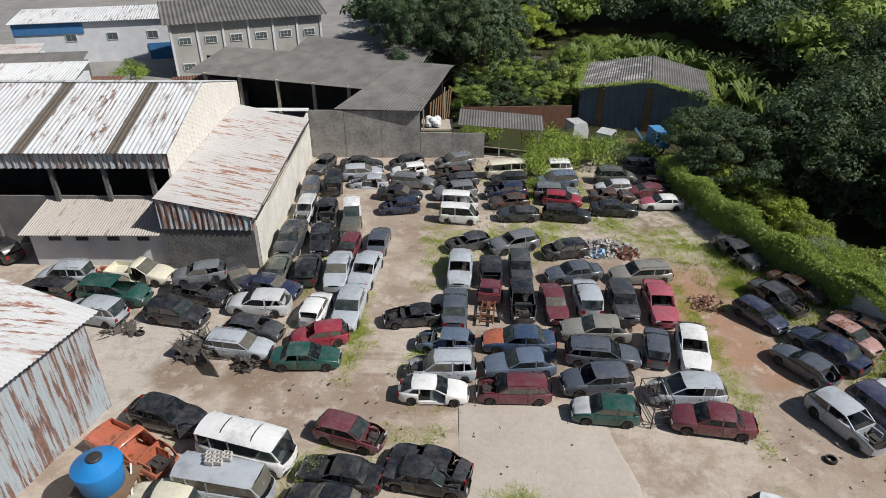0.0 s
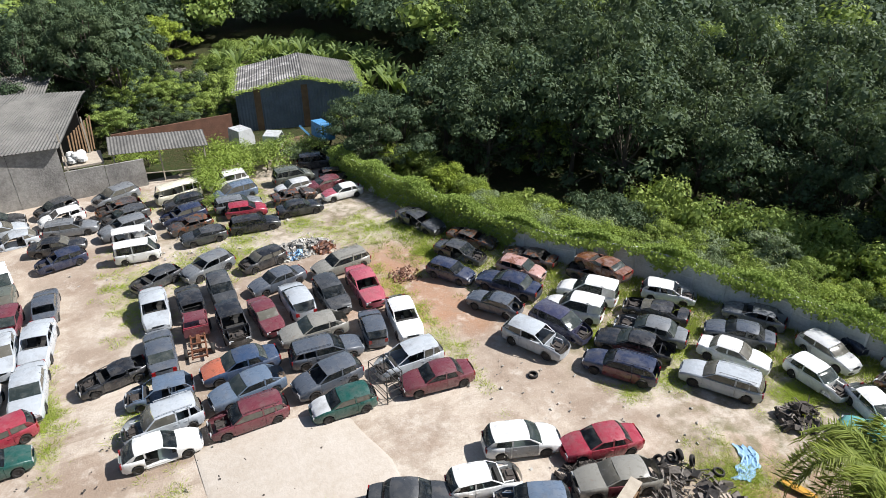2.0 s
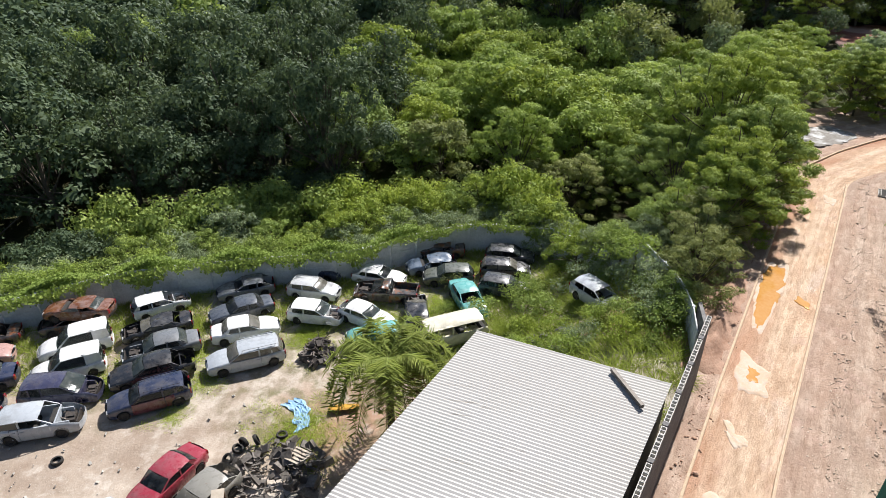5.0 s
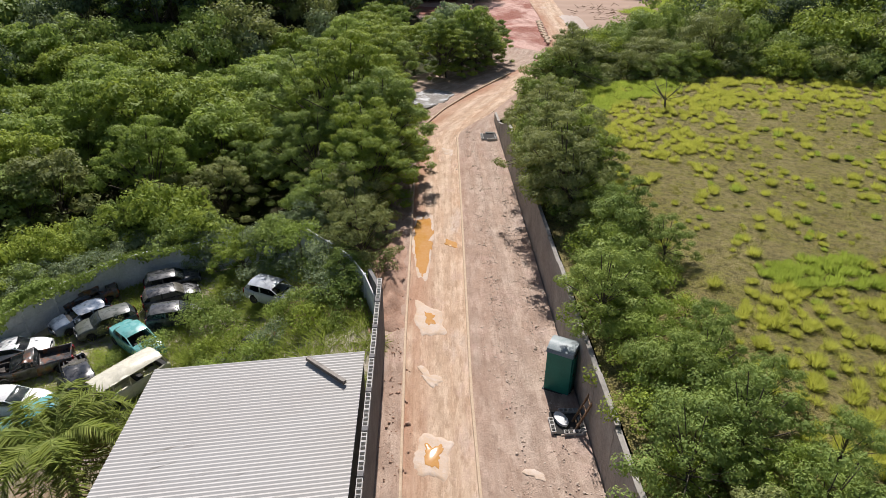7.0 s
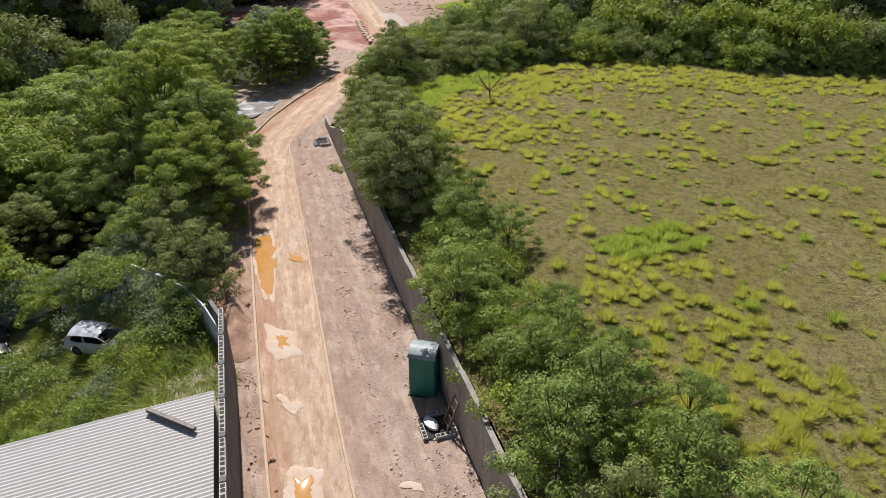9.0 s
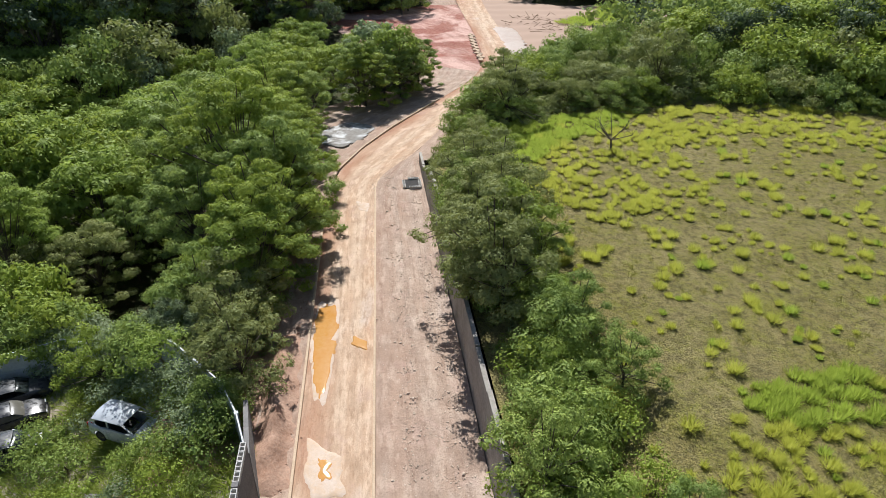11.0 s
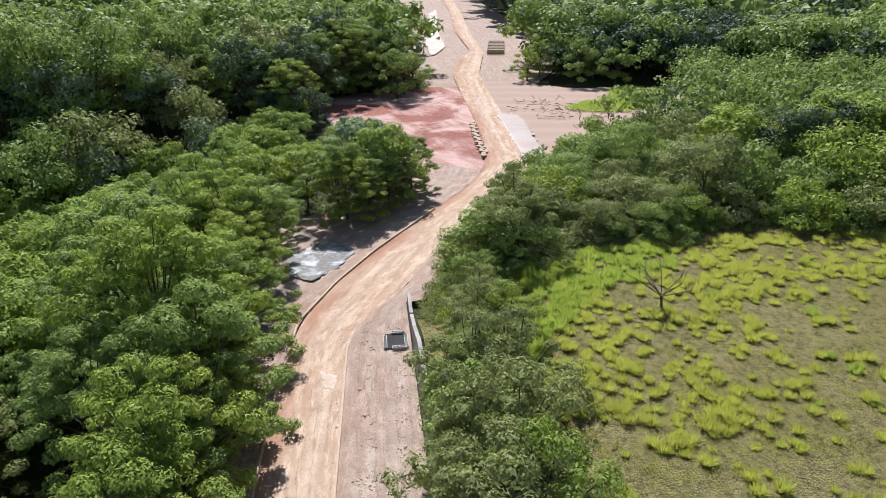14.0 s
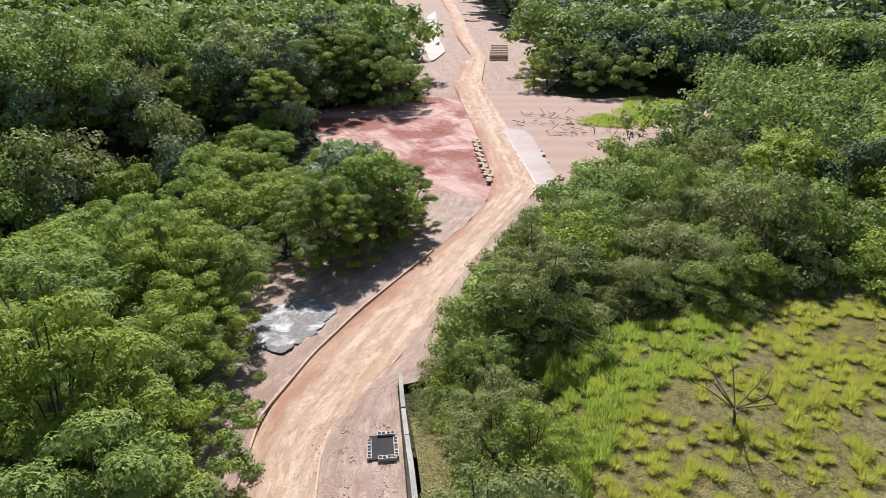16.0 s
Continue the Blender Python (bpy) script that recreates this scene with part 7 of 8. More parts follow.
# bushes and small trees in the yard
for key, x, y, sz, mat in (("bush0", 15.4, 62.6, 1.9, "leaf_mid"), ("bush1", 10.6, 62.0, 1.9, None), ("bush0", 9.2, 60.2, 1.6, None), ("bush1", 17.4, 64.6, 1.8, "leaf_mid"), ("bush0", 13.0, 66.5, 1.7, None), ("bush1", 21.0, 64.5, 1.5, "leaf_mid"), ("bush0", 11.0, 64.5, 2.2, None), ("bush1", 12.6, 63.5, 1.7, None), ("bush0", 15.6, 63.6, 1.7, "leaf_mid"), ("bush1", 9.3, 60.5, 1.5, None), ("bush1", 18.6, 63.5, 1.4, "leaf_silver"), ("bush0", 8.6, 57, 0.9, None), ("mid0", 24.0, 60.5, 1.3, "leaf_dark"), ("mid1", 27.0, 62.5, 1.5, "leaf_dark"), ("mid2", 24.8, 57, 1.2, "leaf_dark"), ("mid0", 27.5, 57.5, 1.4, "leaf_dark"), ("mid1", 30, 60, 1.5, "leaf_dark"),
                           ("bush0", 35.5, 0.3, 1.2, "leaf_mid"), ("bush1", 29.2, -4.6, 1.0, "leaf_mid"), ("bush1", 35.8, -3.3, 1.25, "leaf_silver"), ("bush0", 33.4, -5.2, 1.15, "leaf_silver"), ("bush1", 35.0, -4.6, 0.8, "leaf_mid"), ("mid4", 33.6, -8.8, 0.84, "leaf_olive"), ("mid5", 31.2, -8.4, 0.82, "leaf_olive"), ("mid3", 29.6, -6.9, 0.5, None), ("mid3", 35.8, -6.8, 0.6, "leaf_silver"), ("bush1", 30.4, -7.2, 1.1, "leaf_mid"), ("bush0", 31.6, -6.0, 1.0, "leaf_mid"), ("bush0", 30.2, -1.2, 1.0, "leaf_bright"), ("bush1", 33.8, -0.4, 1.1, "leaf_mid"), ("bush0", 29.6, -3.4, 0.95, None), ("bush1", 28.0, -2.6, 0.9, "leaf_silver"), ("bush0", 27.2, -4.4, 0.95, "leaf_bright"), ("bush1", 29.4, -6.0, 1.1, "leaf_silver"), ("bush1", 32.0, 0.6, 0.9, "leaf_bright"), ("bush0", 36.6, 0.6, 1.2, "leaf_mid"), ("mid5", 37.6, -4.6, 0.7, None), ("mid3", 39.2, -2.4, 0.75, "leaf_bright"), ("mid4", 38.4, -7.2, 0.75, None), ("bush0", 26.4, -5.6, 0.6, "leaf_mid"), ("bush0", 28.2, -6.2, 1.2, "leaf_mid"), ("bush1", 31.2, -6.9, 1.2, "leaf_mid"), ("bush0", 29.0, 0.6, 1.0, None), ("bush1", 27.4, -1.8, 1.0, None), ("bush0", 26.0, -0.6, 0.9, None), ("bush1", 34.6, 3.6, 1.0, "leaf_mid"),
                           ("bush0", -6.2, 21.3, 0.8, "leaf_mid"), ("bush1", -44, 92, 2.2, None), ("bush0", 5.2, 70.5, 1.5, None), ("bush1", 3.4, 71.5, 1.2, None)):
    plant(key, x, y, sz, material=mat)


for _ in range(30):
    k = RNG.random()
    x, y = RNG.uniform(25, 41), RNG.uniform(-5, 6)
    if inside(x, y, WALL) and along(x, y)[1] > 1.5 and x > 24.8 + 0.3 * (y + 5) and math.hypot(x - 31.5, y + 2.5) > 3:
        plant(f"bush{int(k * 2)}", x, y, 0.4 + 0.5 * k, material="leaf_mid" if k < 0.7 else "leaf_olive")


def blades(spots, per, tall, spread, material, name, label, category="grass", fine=1.0):
    """Rounded tufts of grass: fine blades fanning out of each spot (x, y, size)."""
    V = []
    for x, y, sz in spots:
        n = max(6, int(per * sz))
        a = RNG.random(n) * math.tau
        u = np.sqrt(RNG.random(n))
        r = u * spread * 0.62 * sz
        dx, dy = np.cos(a), np.sin(a)
        bx, by = x + dx * r, y + dy * r
        h = tall * sz * (1.05 - 0.65 * u * u) * (0.7 + 0.5 * RNG.random(n))
        lean = spread * sz * (0.05 + 0.30 * u + 0.16 * RNG.normal(size=n))
        z = float(height(x, y)) - 0.03
        w = (0.010 + 0.016 * sz) * fine
        b = a + RNG.normal(size=n) * 0.9
        sx, sy = -np.sin(b) * w, np.cos(b) * w
        p0 = np.stack([bx - sx, by - sy, z + h * 0.25 * RNG.random(n)], 1)
        p1 = np.stack([bx + sx, by + sy, z + h * 0.25 * RNG.random(n)], 1)
        p2 = np.stack([bx + dx * lean, by + dy * lean, z + h], 1)
        V.append(np.stack([p0, p1, p2], 1).reshape(-1, 3))
    return solid(name, quads(name, np.concatenate(V), 3), material, label, category, "stuff")


def tussocks(spots, per, material, name, label, blade=0.05):
    """Dome-shaped tussocks: arching blades that burst from each spot (x, y, width)."""
    V = []
    for x, y, w in spots:
        n = max(24, int(per * (0.15 + w)))
        a = RNG.random(n) * math.tau
        up = np.radians(18 + 72 * RNG.random(n) ** 0.7)
        L = w * (0.44 + 0.22 * RNG.random(n))
        d = np.stack([np.cos(a) * np.cos(up), np.sin(a) * np.cos(up), np.sin(up)], 1)
        root = np.array([x, y, float(height(x, y)) - 0.02]) + np.stack([np.cos(a), np.sin(a), np.zeros(n)], 1) * (w * 0.3 * RNG.random((n, 1)) ** 0.6)
        b = a + RNG.normal(size=n) * 0.8
        side = np.stack([-np.sin(b), np.cos(b), np.zeros(n)], 1) * (blade * (0.6 + 0.6 * RNG.random((n, 1))))
        tip = root + d * L[:, None] + RNG.normal(size=(n, 3)) * 0.04 * w
        V.append(np.stack([root + side, root - side, tip], 1).reshape(-1, 3))
    return solid(name, quads(name, np.concatenate(V), 3), material, label, "grass", "stuff")


r2 = np.random.default_rng(21)
# where the tussocks crowd: along the hedge by the road, before the far hedge and at the field's corner
THICK = [
    [(17.5, -22), (14.8, -25.8), (12.1, -23.2), (9.6, -23.8), (7.3, -23.4), (3.9, -22), (0, -20), (0, -15), (10, -17), (13.2, -18.5)],
    [(46, -29), (38.2, -28), (30.8, -27), (27.6, -29.5), (29.5, -34), (34, -37.7), (40.3, -37.3)],
    [(44, -36), (43, -44), (38.5, -53), (29.1, -57), (20.4, -66.3), (17.6, -62), (26.4, -53), (33.5, -47), (36.5, -40)],
    [(46, -28), (42.5, -32.5), (38.3, -46.6), (35.6, -43), (36.5, -38.5), (35, -34.6), (32.4, -31.6), (33.7, -24.3), (39.7, -24.7)]]
RANK = [[(46.5, -28.2), (45.5, -34), (44, -41), (41.5, -39), (40.8, -32.5), (37.5, -27.5), (37.6, -25.3)], [(18.6, -22.5), (17.1, -28.2), (14.6, -27.2), (16.0, -23.4)]]
spots, green, lone = [], [], []
for _ in range(21000):
    x, y = r2.uniform(-2, 48), r2.uniform(-80, -14)
    if not inside(x, y, FIELD) or along(x, y)[1] > -10.5:
        continue
    clump = 0.5 + 0.5 * noise.noise(Vector((x * 0.30, y * 0.30, 3))) + 0.35 * noise.noise(Vector((x * 0.9, y * 0.9, 5)))
    thick = any(inside(x, y, q) for q in THICK)
    rank = any(inside(x, y, q) for q in RANK)
    if rank and r2.random() < 0.95:
        green.append((x, y, 0.4 + 0.4 * r2.random()))
    elif thick and r2.random() < 0.27 + 0.42 * float(sstep(0.3, 0.65, clump)):
        spots.append((x, y, 0.34 + 0.42 * r2.random() ** 1.5))
    elif r2.random() < 0.035 + 0.24 * float(sstep(0.42, 0.72, clump)):
        (spots if r2.random() < 0.85 else lone).append((x, y, 0.3 + 0.5 * r2.random() ** 1.7))
tussocks(spots, 260, "grass_yellow", "grass_tussocks", "yellow-green grass tussocks dotted over the grazed field", 0.016)
tussocks(lone, 230, "grass_green", "green_tussocks", "darker green grass tussocks in the grazed field", 0.022)
tussocks(green, 200, "grass_green", "rank_grass", "tall bright green grass at the field's corner", 0.02)
turf = []
for _ in range(10000):
    x, y = r2.uniform(-2, 42), r2.uniform(-78, -17)
    if inside(x, y, FIELD) and along(x, y)[1] < -10:
        turf.append((x, y, 0.25 + 0.2 * r2.random()))
blades(turf, 30, 0.13, 0.75, "turf", "turf", "short dry turf between the tufts")
mini = [(x, y, 0.24 + 0.22 * r2.random()) for x, y in zip(r2.uniform(0, 45, 5000), r2.uniform(-76, -17, 5000)) if inside(x, y, FIELD) and along(x, y)[1] < -12 and noise.noise(Vector((x * 0.5, y * 0.5, 7))) > -0.15]
blades(mini, 60, 0.5, 0.7, "turf", "small_tufts", "small olive tufts dotted over the grazed field")
wild, weeds = [], []
for _ in range(9000):
    x, y = r2.uniform(16, 44), r2.uniform(-8, 45)
    if not inside(x, y, WALL + [(20, -5), (22, 3), (25, 9), (20, 20), (17, 40), (18, 59)]):
        continue
    s_, v_ = along(x, y)
    lush = max(float(sstep(22, 10, v_) * sstep(-6, 0, s_)), 0.75 * float(sstep(9, 3, min(math.hypot(x - a, y - b) for a, b in feet[::2]))))
    k = 0.5 + 0.5 * noise.noise(Vector((x * 0.3, y * 0.3, 8)))
    if r2.random() < lush * (0.25 + k):
        wild.append((x, y, 0.35 + 0.55 * r2.random() * (0.5 + lush)))
for cx_, cy_, rx_, ry_, n_ in ((0.3, 43.5, 1.5, 6, 130), (5.5, 45.5, 4, 2.5, 160), (8.5, 48.5, 3, 3, 90), (7.5, 57, 2.0, 5, 150), (12.5, 57.5, 1.0, 5, 90), (14.5, 49.5, 1.5, 3, 60), (16.5, 33, 0.8, 8, 140), (18.5, 44.5, 3, 3, 130), (-1.0, 29.5, 0.9, 3, 60), (-5.5, 33.5, 0.6, 5, 80), (-12.3, 48, 0.7, 10, 140), (-9.6, 44, 0.5, 6, 60), (-6.5, 21.5, 2, 1.5, 50), (-15.5, 22, 2, 3, 60), (23.2, 11.8, 1.6, 2.2, 100), (21.6, 10.6, 1.2, 1.5, 40), (2.2, 60.5, 2, 3, 70), (-12, 61.5, 1, 2, 30), (3.5, 20.2, 1.6, 0.4, 30), (-2, 24, 2, 0.7, 25), (25.6, 18.2, 1.0, 0.8, 40), (29.6, 16.3, 1.2, 1.4, 90), (24.6, 23.2, 1.2, 1.2, 70), (30.6, 13.7, 1.0, 1.2, 80), (32.9, 9.8, 1.2, 1.5, 90), (35.2, 6.0, 1.4, 1.4, 90), (22.9, 18.6, 0.6, 0.6, 24), (25.4, 33.3, 1.2, 2.0, 90), (27.8, 20.5, 1.0, 1.6, 80), (33.2, 14.0, 1.0, 1.4, 70), (30.2, 22.0, 1.0, 1.6, 70), (36.5, 10.5, 1.0, 1.8, 70), (21.2, 38.5, 1.2, 2.0, 80), (31.0, 7.0, 1.2, 1.0, 60)):
    for _ in range(int(n_ * 1.5)):
        weeds.append((cx_ + r2.normal() * rx_ * 0.6, cy_ + r2.normal() * ry_ * 0.6, 0.18 + 0.34 * r2.random()))
blades(wild, 110, 0.5, 1.1, "grass_rank", "tall_grass", "rank green grass growing between the wrecks", fine=0.6)
blades(weeds, 190, 0.45, 1.5, "grass_green", "weeds", "patches of weeds along the car rows", fine=0.55)

# palm beside the white roof
palm = thing("palm_tree", "shaggy feather palm with drooping fronds, some dried brown", "palm", pose(23.4, 6.7, -1.1))
me = Mesh()
me.tube((0, 0, 0), [0.24, 0.2, 0.17, 0.16, 0.18], [0, 1.0, 3.0, 4.6, 5.4], 10)
part("trunk", me, "bark", palm)


def frond(length, rise, droop, material, turn, wide=0.62):
    """A rib with two rows of hanging leaflets."""
    rib = Mesh()
    pts = []
    for k in range(11):
        u = k / 10
        pts.append(Vector((length * u * (1 - 0.18 * u), 0, rise * math.sin(u * 1.9) - droop * u * u * u)))
    for a, b in zip(pts, pts[1:]):
        rib.bar(a, b, 0.028, n=3)
    for k in range(3, 45):
        u = k / 45
        i = min(9, int(u * 10))
        p = pts[i].lerp(pts[i + 1], u * 10 - i)
        ll = wide * (0.8 + 0.35 * RNG.random()) * (0.5 + 1.0 * math.sin(min(1.0, u * 1.2 + 0.12) * math.pi * 0.8))
        for sgn in (-1, 1):
            q = p + Vector((ll * 0.45, sgn * ll * 0.7, -ll * 0.28 + 0.22 * RNG.normal()))
            w_ = Vector((0.021, 0, 0.0))
            rib.add([p - w_, p + w_, (p + q) / 2 + w_ + Vector((0, 0, 0.08)), q, (p + q) / 2 - w_ + Vector((0, 0, 0.08))], [(0, 1, 2, 3, 4)])
    part("frond", rib, material, palm, m=pose(0, 0, 5.35, 0, 0, turn))


for k in range(28):
    frond(3.2 + 0.8 * RNG.random(), (1.1 if k % 3 else 0.4) + 0.6 * RNG.random(), (1.9 if k % 3 else 2.4) + 0.9 * RNG.random(), "leaf_palm", k * 137.5 + 10 * RNG.random())
for k in range(8):
    frond(2.6 + 0.5 * RNG.random(), 0.5, 3.0 + 0.8 * RNG.random(), "leaf_palm", k * 45 + 10)
for k in range(4):
    frond(2.9, 0.0, 4.2, "leaf_dry", 200 + k * 24)

# banana clump beyond the steel shed
for k in range(40):
    x, y = ((34.5 + 5.5 * RNG.random(), 73 + 22 * RNG.random()) if k % 3 else (20 + 15 * RNG.random(), 90 + 18 * RNG.random()))
    ban = thing("banana_plant", "banana plant with long torn pale green leaves", "plant", pose(x, y, float(height(x, y))) @ Matrix.Scale(0.85 + 0.3 * RNG.random(), 4), "banana plants")
    me = Mesh()
    me.tube((0, 0, 0), [0.16, 0.1], [0, 2.6], 7)
    part("stem", me, "leaf_banana", ban)
    for i in range(9):
        leaf = Mesh()
        rings = []
        L_ = 2.9 + 0.9 * RNG.random()
        for j in range(6):
            u = j / 5
            w_ = 0.22 * math.sin(min(1, u * 0.9 + 0.1) * math.pi) + 0.02
            cxl, z_ = L_ * u * 0.55, 2.7 * math.sin(u * 1.5) - 0.4 * u * u
            rings.append([(cxl, -w_, z_ - 0.08), (cxl, 0, z_), (cxl, w_, z_ - 0.08)])
        leaf.loft(rings, closed=False)
        part("leaf", leaf, "leaf_banana", ban, m=pose(0, 0, 1.6, 0, 0, i * 41 + 30 * RNG.random()))

# bare tree in the field
dead = thing("dead_tree", "small bare leafless tree standing in the field", "tree", pose(38.1, -34.5, float(height(38.1, -34.5))))
me = Mesh()
me.bar((0, 0, -0.2), (0.1, 0.05, 0.8), 0.1)
for k in range(9):
    a = k * 0.8
    q = (0.1 + math.cos(a) * (0.9 + 0.5 * RNG.random()), math.sin(a) * (0.9 + 0.5 * RNG.random()), 1.2 + 0.7 * RNG.random())
    me.bar((0.1, 0.05, 0.75), q, 0.04)
    for _ in range(3):
        me.bar(q, (q[0] + RNG.normal() * 0.35, q[1] + RNG.normal() * 0.35, q[2] + 0.2 + 0.2 * RNG.random()), 0.02, n=3)
part("trunk", me, "dead_wood", dead)

# ---- the yard's loose things ----
def heap(name, label, category, x, y, rx, ry, h, n, material, size=(0.1, 0.5), bars=0.6, seed=1, z=None):
    """A pile of loose pieces, too many to count."""
    r = random.Random(seed)
    me = Mesh()
    z0 = float(height(x, y)) if z is None else z
    for _ in range(n):
        a, u = r.random() * math.tau, r.random() ** 0.6
        px, py = x + math.cos(a) * rx * u, y + math.sin(a) * ry * u
        pz = z0 + h * (1 - u * u) * r.random() + 0.05
        L_ = r.uniform(*size)
        if r.random() < bars:
            d = Vector((r.gauss(0, 1), r.gauss(0, 1), r.gauss(0, 0.45))).normalized() * L_
            me.bar((px, py, pz), (px + d.x, py + d.y, max(z0 + 0.02, pz + d.z)), r.uniform(0.02, 0.07), n=4)
        else:
            me.box((0, 0, 0), (L_ * r.uniform(0.4, 1), L_ * r.uniform(0.3, 0.8), L_ * r.uniform(0.04, 0.5)), pose(px, py, pz, r.uniform(-40, 40), r.uniform(-40, 40), r.uniform(0, 360)))
    return solid(name, me.made(name, 20), material, label, category, "stuff")


# concrete slab poured before the middle rows
slab_pts = [(1.0, 26.25), (5.0, 26.3), (8.4, 25.2), (9.2, 21.0), (8.8, 12.0), (0.9, 12.0)]
me = Mesh()
me.loft([[(5 + (x - 5) * k, 19 + (y - 19) * k, z) for x, y in slab_pts] for z, k in ((-1.4, 1.03), (-1.02, 1.03), (-0.985, 1.0), (-0.972, 0.97))])
solid("concrete_slab", me, "slab", "pale new concrete slab laid in the yard", "slab", "structure")

tank = thing("water_tank", "bright blue plastic water tank with a black lid", "tank", pose(-15.0, 19.75, 0.55))
part("barrel", Mesh().tube((0, 0, 0), [0.86, 0.9, 1.02, 1.06, 1.06], [0, 0.05, 0.9, 1.15, 1.22], 28), "tank", tank)
part("cover", Mesh().tube((0, 0, 0), [1.07, 1.05, 0.45, 0.42], [1.22, 1.28, 1.6, 1.62], 28), "tank", tank)
part("lid", Mesh().tube((0, 0, 0), [0.34, 0.34, 0.28, 0.05], [1.6, 1.68, 1.74, 1.76], 18), "trim", tank, "black screw lid")
stand = thing("tank_stand", "rough timber and steel platform under the water tank", "stand", pose(-15.0, 19.75, -1.05))
part("platform", Mesh().box((0, 0, 1.5), (2.5, 2.2, 0.14)), "timber", stand)
for sx in (-1, 1):
    for sy in (-1, 1):
        part("leg", Mesh().bar((sx * 1.0, sy * 0.9, 0), (sx * 1.0, sy * 0.9, 1.45), 0.12), "timber", stand)
part("brace", Mesh().bar((-1.0, -0.9, 0.1), (1.0, -0.9, 1.3), 0.07), "pale_wood", stand)
part("brace", Mesh().bar((1.2, -0.6, 0.1), (0.9, 0.9, 1.9), 0.07), "pvc", stand)

# pickup stripped to its cab and chassis
truck = thing("stripped_pickup", "dark red pickup cab on a bare rusty chassis", "truck", pose(3.1, 35.9, -1.4, 0, 0, 82), "scrapped cars")
shell = SHELLS.get(("pickup", 0)) or car_shell("pickup", 0)
part("cab", Mesh().box((1.1, 0, 0.72), (1.9, 1.55, 0.6), None, 0.97), "maroon", truck)
roofm = Mesh()
roofm.box((0.85, 0, 1.5), (1.05, 1.3, 0.09), None, 0.9)
for sx in (0.38, 1.5):
    for sy in (-0.66, 0.66):
        roofm.bar((sx + (0.25 if sx > 1 else 0), sy * 1.08, 1.0), (sx * 0.9 + 0.05, sy * 0.95, 1.5), 0.07)
part("roof", roofm, "maroon", truck)
part("rear_wall", Mesh().box((0.25, 0, 0.85), (0.06, 1.5, 0.5)), "red", truck)
fr = Mesh()
for sy in (-0.42, 0.42):
    fr.box((-1.0, sy, 0.5), (2.5, 0.09, 0.14))
for k in range(4):
    fr.box((-0.1 - 0.68 * k, 0, 0.52), (0.08, 0.9, 0.1))
part("chassis", fr, "rusty", truck)
part("axle", Mesh().bar((-1.35, -0.8, 0.32), (-1.35, 0.8, 0.32), 0.1), "rusty", truck)
part("gearbox", Mesh().box((-0.2, 0, 0.5), (0.7, 0.3, 0.25), None, 0.7), "rusty", truck)
for sx in (1.35, -1.35):
    for sy in (-1, 1):
        w_ = part("wheel", TYRE, "tyre", truck, m=pose(sx, sy * 0.78, 0.32, 0, 0, 0 if sy > 0 else 180) @ Matrix.Diagonal((1.15, 1.15, 1.15, 1)))
        part("rim", RIM, "rusty", w_)

# blue lorry in the far corner
lorry = thing("blue_lorry", "light blue flatbed lorry parked behind bushes", "truck", pose(22.2, 66.8, -2.2, 0, 0, 8), "lorries")
part("cab", Mesh().loft([[(x, y, z) for x, z in ((0.2, 0.6), (2.0, 0.6), (2.0, 1.5), (1.6, 2.5), (0.3, 2.55))] for y in (-1.1, 1.1)]), "skyblue", lorry)
part("windscreen", Mesh().loft([[(1.99, y, 1.55), (2.03, y, 1.5), (1.68, y, 2.4), (1.64, y, 2.4)] for y in (-0.95, 0.95)]), "glass", lorry)
part("flatbed", Mesh().box((-2.6, 0, 1.0), (5.2, 2.2, 0.2)), "timber", lorry)
part("crane_arm", Mesh().bar((-0.4, 0, 1.1), (-1.6, 0.1, 2.6), 0.22), "skyblue", lorry)
for sx in (1.1, -3.6):
    for sy in (-0.95, 0.95):
        part("wheel", TYRE, "tyre", lorry, m=pose(sx, sy, 0.46) @ Matrix.Diagonal((1.6, 1.6, 1.6, 1)))
for x, y, tn in ((15.0, 70.0, 20), (17.6, 66.6, -30)):
    v = thing("white_van_cab", "white lorry cab half hidden by bushes", "truck", pose(x, y, -2.2, 0, 0, tn), "lorries")
    part("cab", Mesh().loft([[(a, b, z) for a, z in ((-1.0, 0.5), (1.0, 0.5), (1.0, 1.4), (0.7, 2.3), (-0.9, 2.35))] for b in (-1.0, 1.0)]), "chalk", v)
    part("windscreen", Mesh().loft([[(1.0, b, 1.45), (1.03, b, 1.42), (0.77, b, 2.2), (0.74, b, 2.2)] for b in (-0.85, 0.85)]), "glass", v)

# heaps of scrap
heap("scrap_pile", "tangled heap of steel pipes and car parts", "scrap", -14.6, 31.2, 1.5, 1.2, 1.2, 190, "scrap", (0.4, 1.4), 0.85, 3)
heap("scrap_pile", "heap of axles and stripped car parts", "scrap", 20.4, 11.6, 2.0, 2.4, 0.5, 260, "scrap", (0.15, 0.85), 0.7, 4)
heap("scrap_pile", "engine parts dumped on the grass", "scrap", 29.3, 12.6, 1.4, 1.0, 0.8, 130, "engine", (0.2, 0.9), 0.6, 5)
heap("scrap_pile", "broken concrete and black scrap in the grass", "scrap", 29.2, 2.2, 2.0, 1.2, 0.7, 60, "render_dark", (0.3, 0.9), 0.1, 6)
heap("scrap_pile", "loose rods and wire on the ground", "scrap", -20.4, 33.2, 1.2, 0.8, 0.1, 40, "scrap", (0.3, 1.0), 0.9, 7)
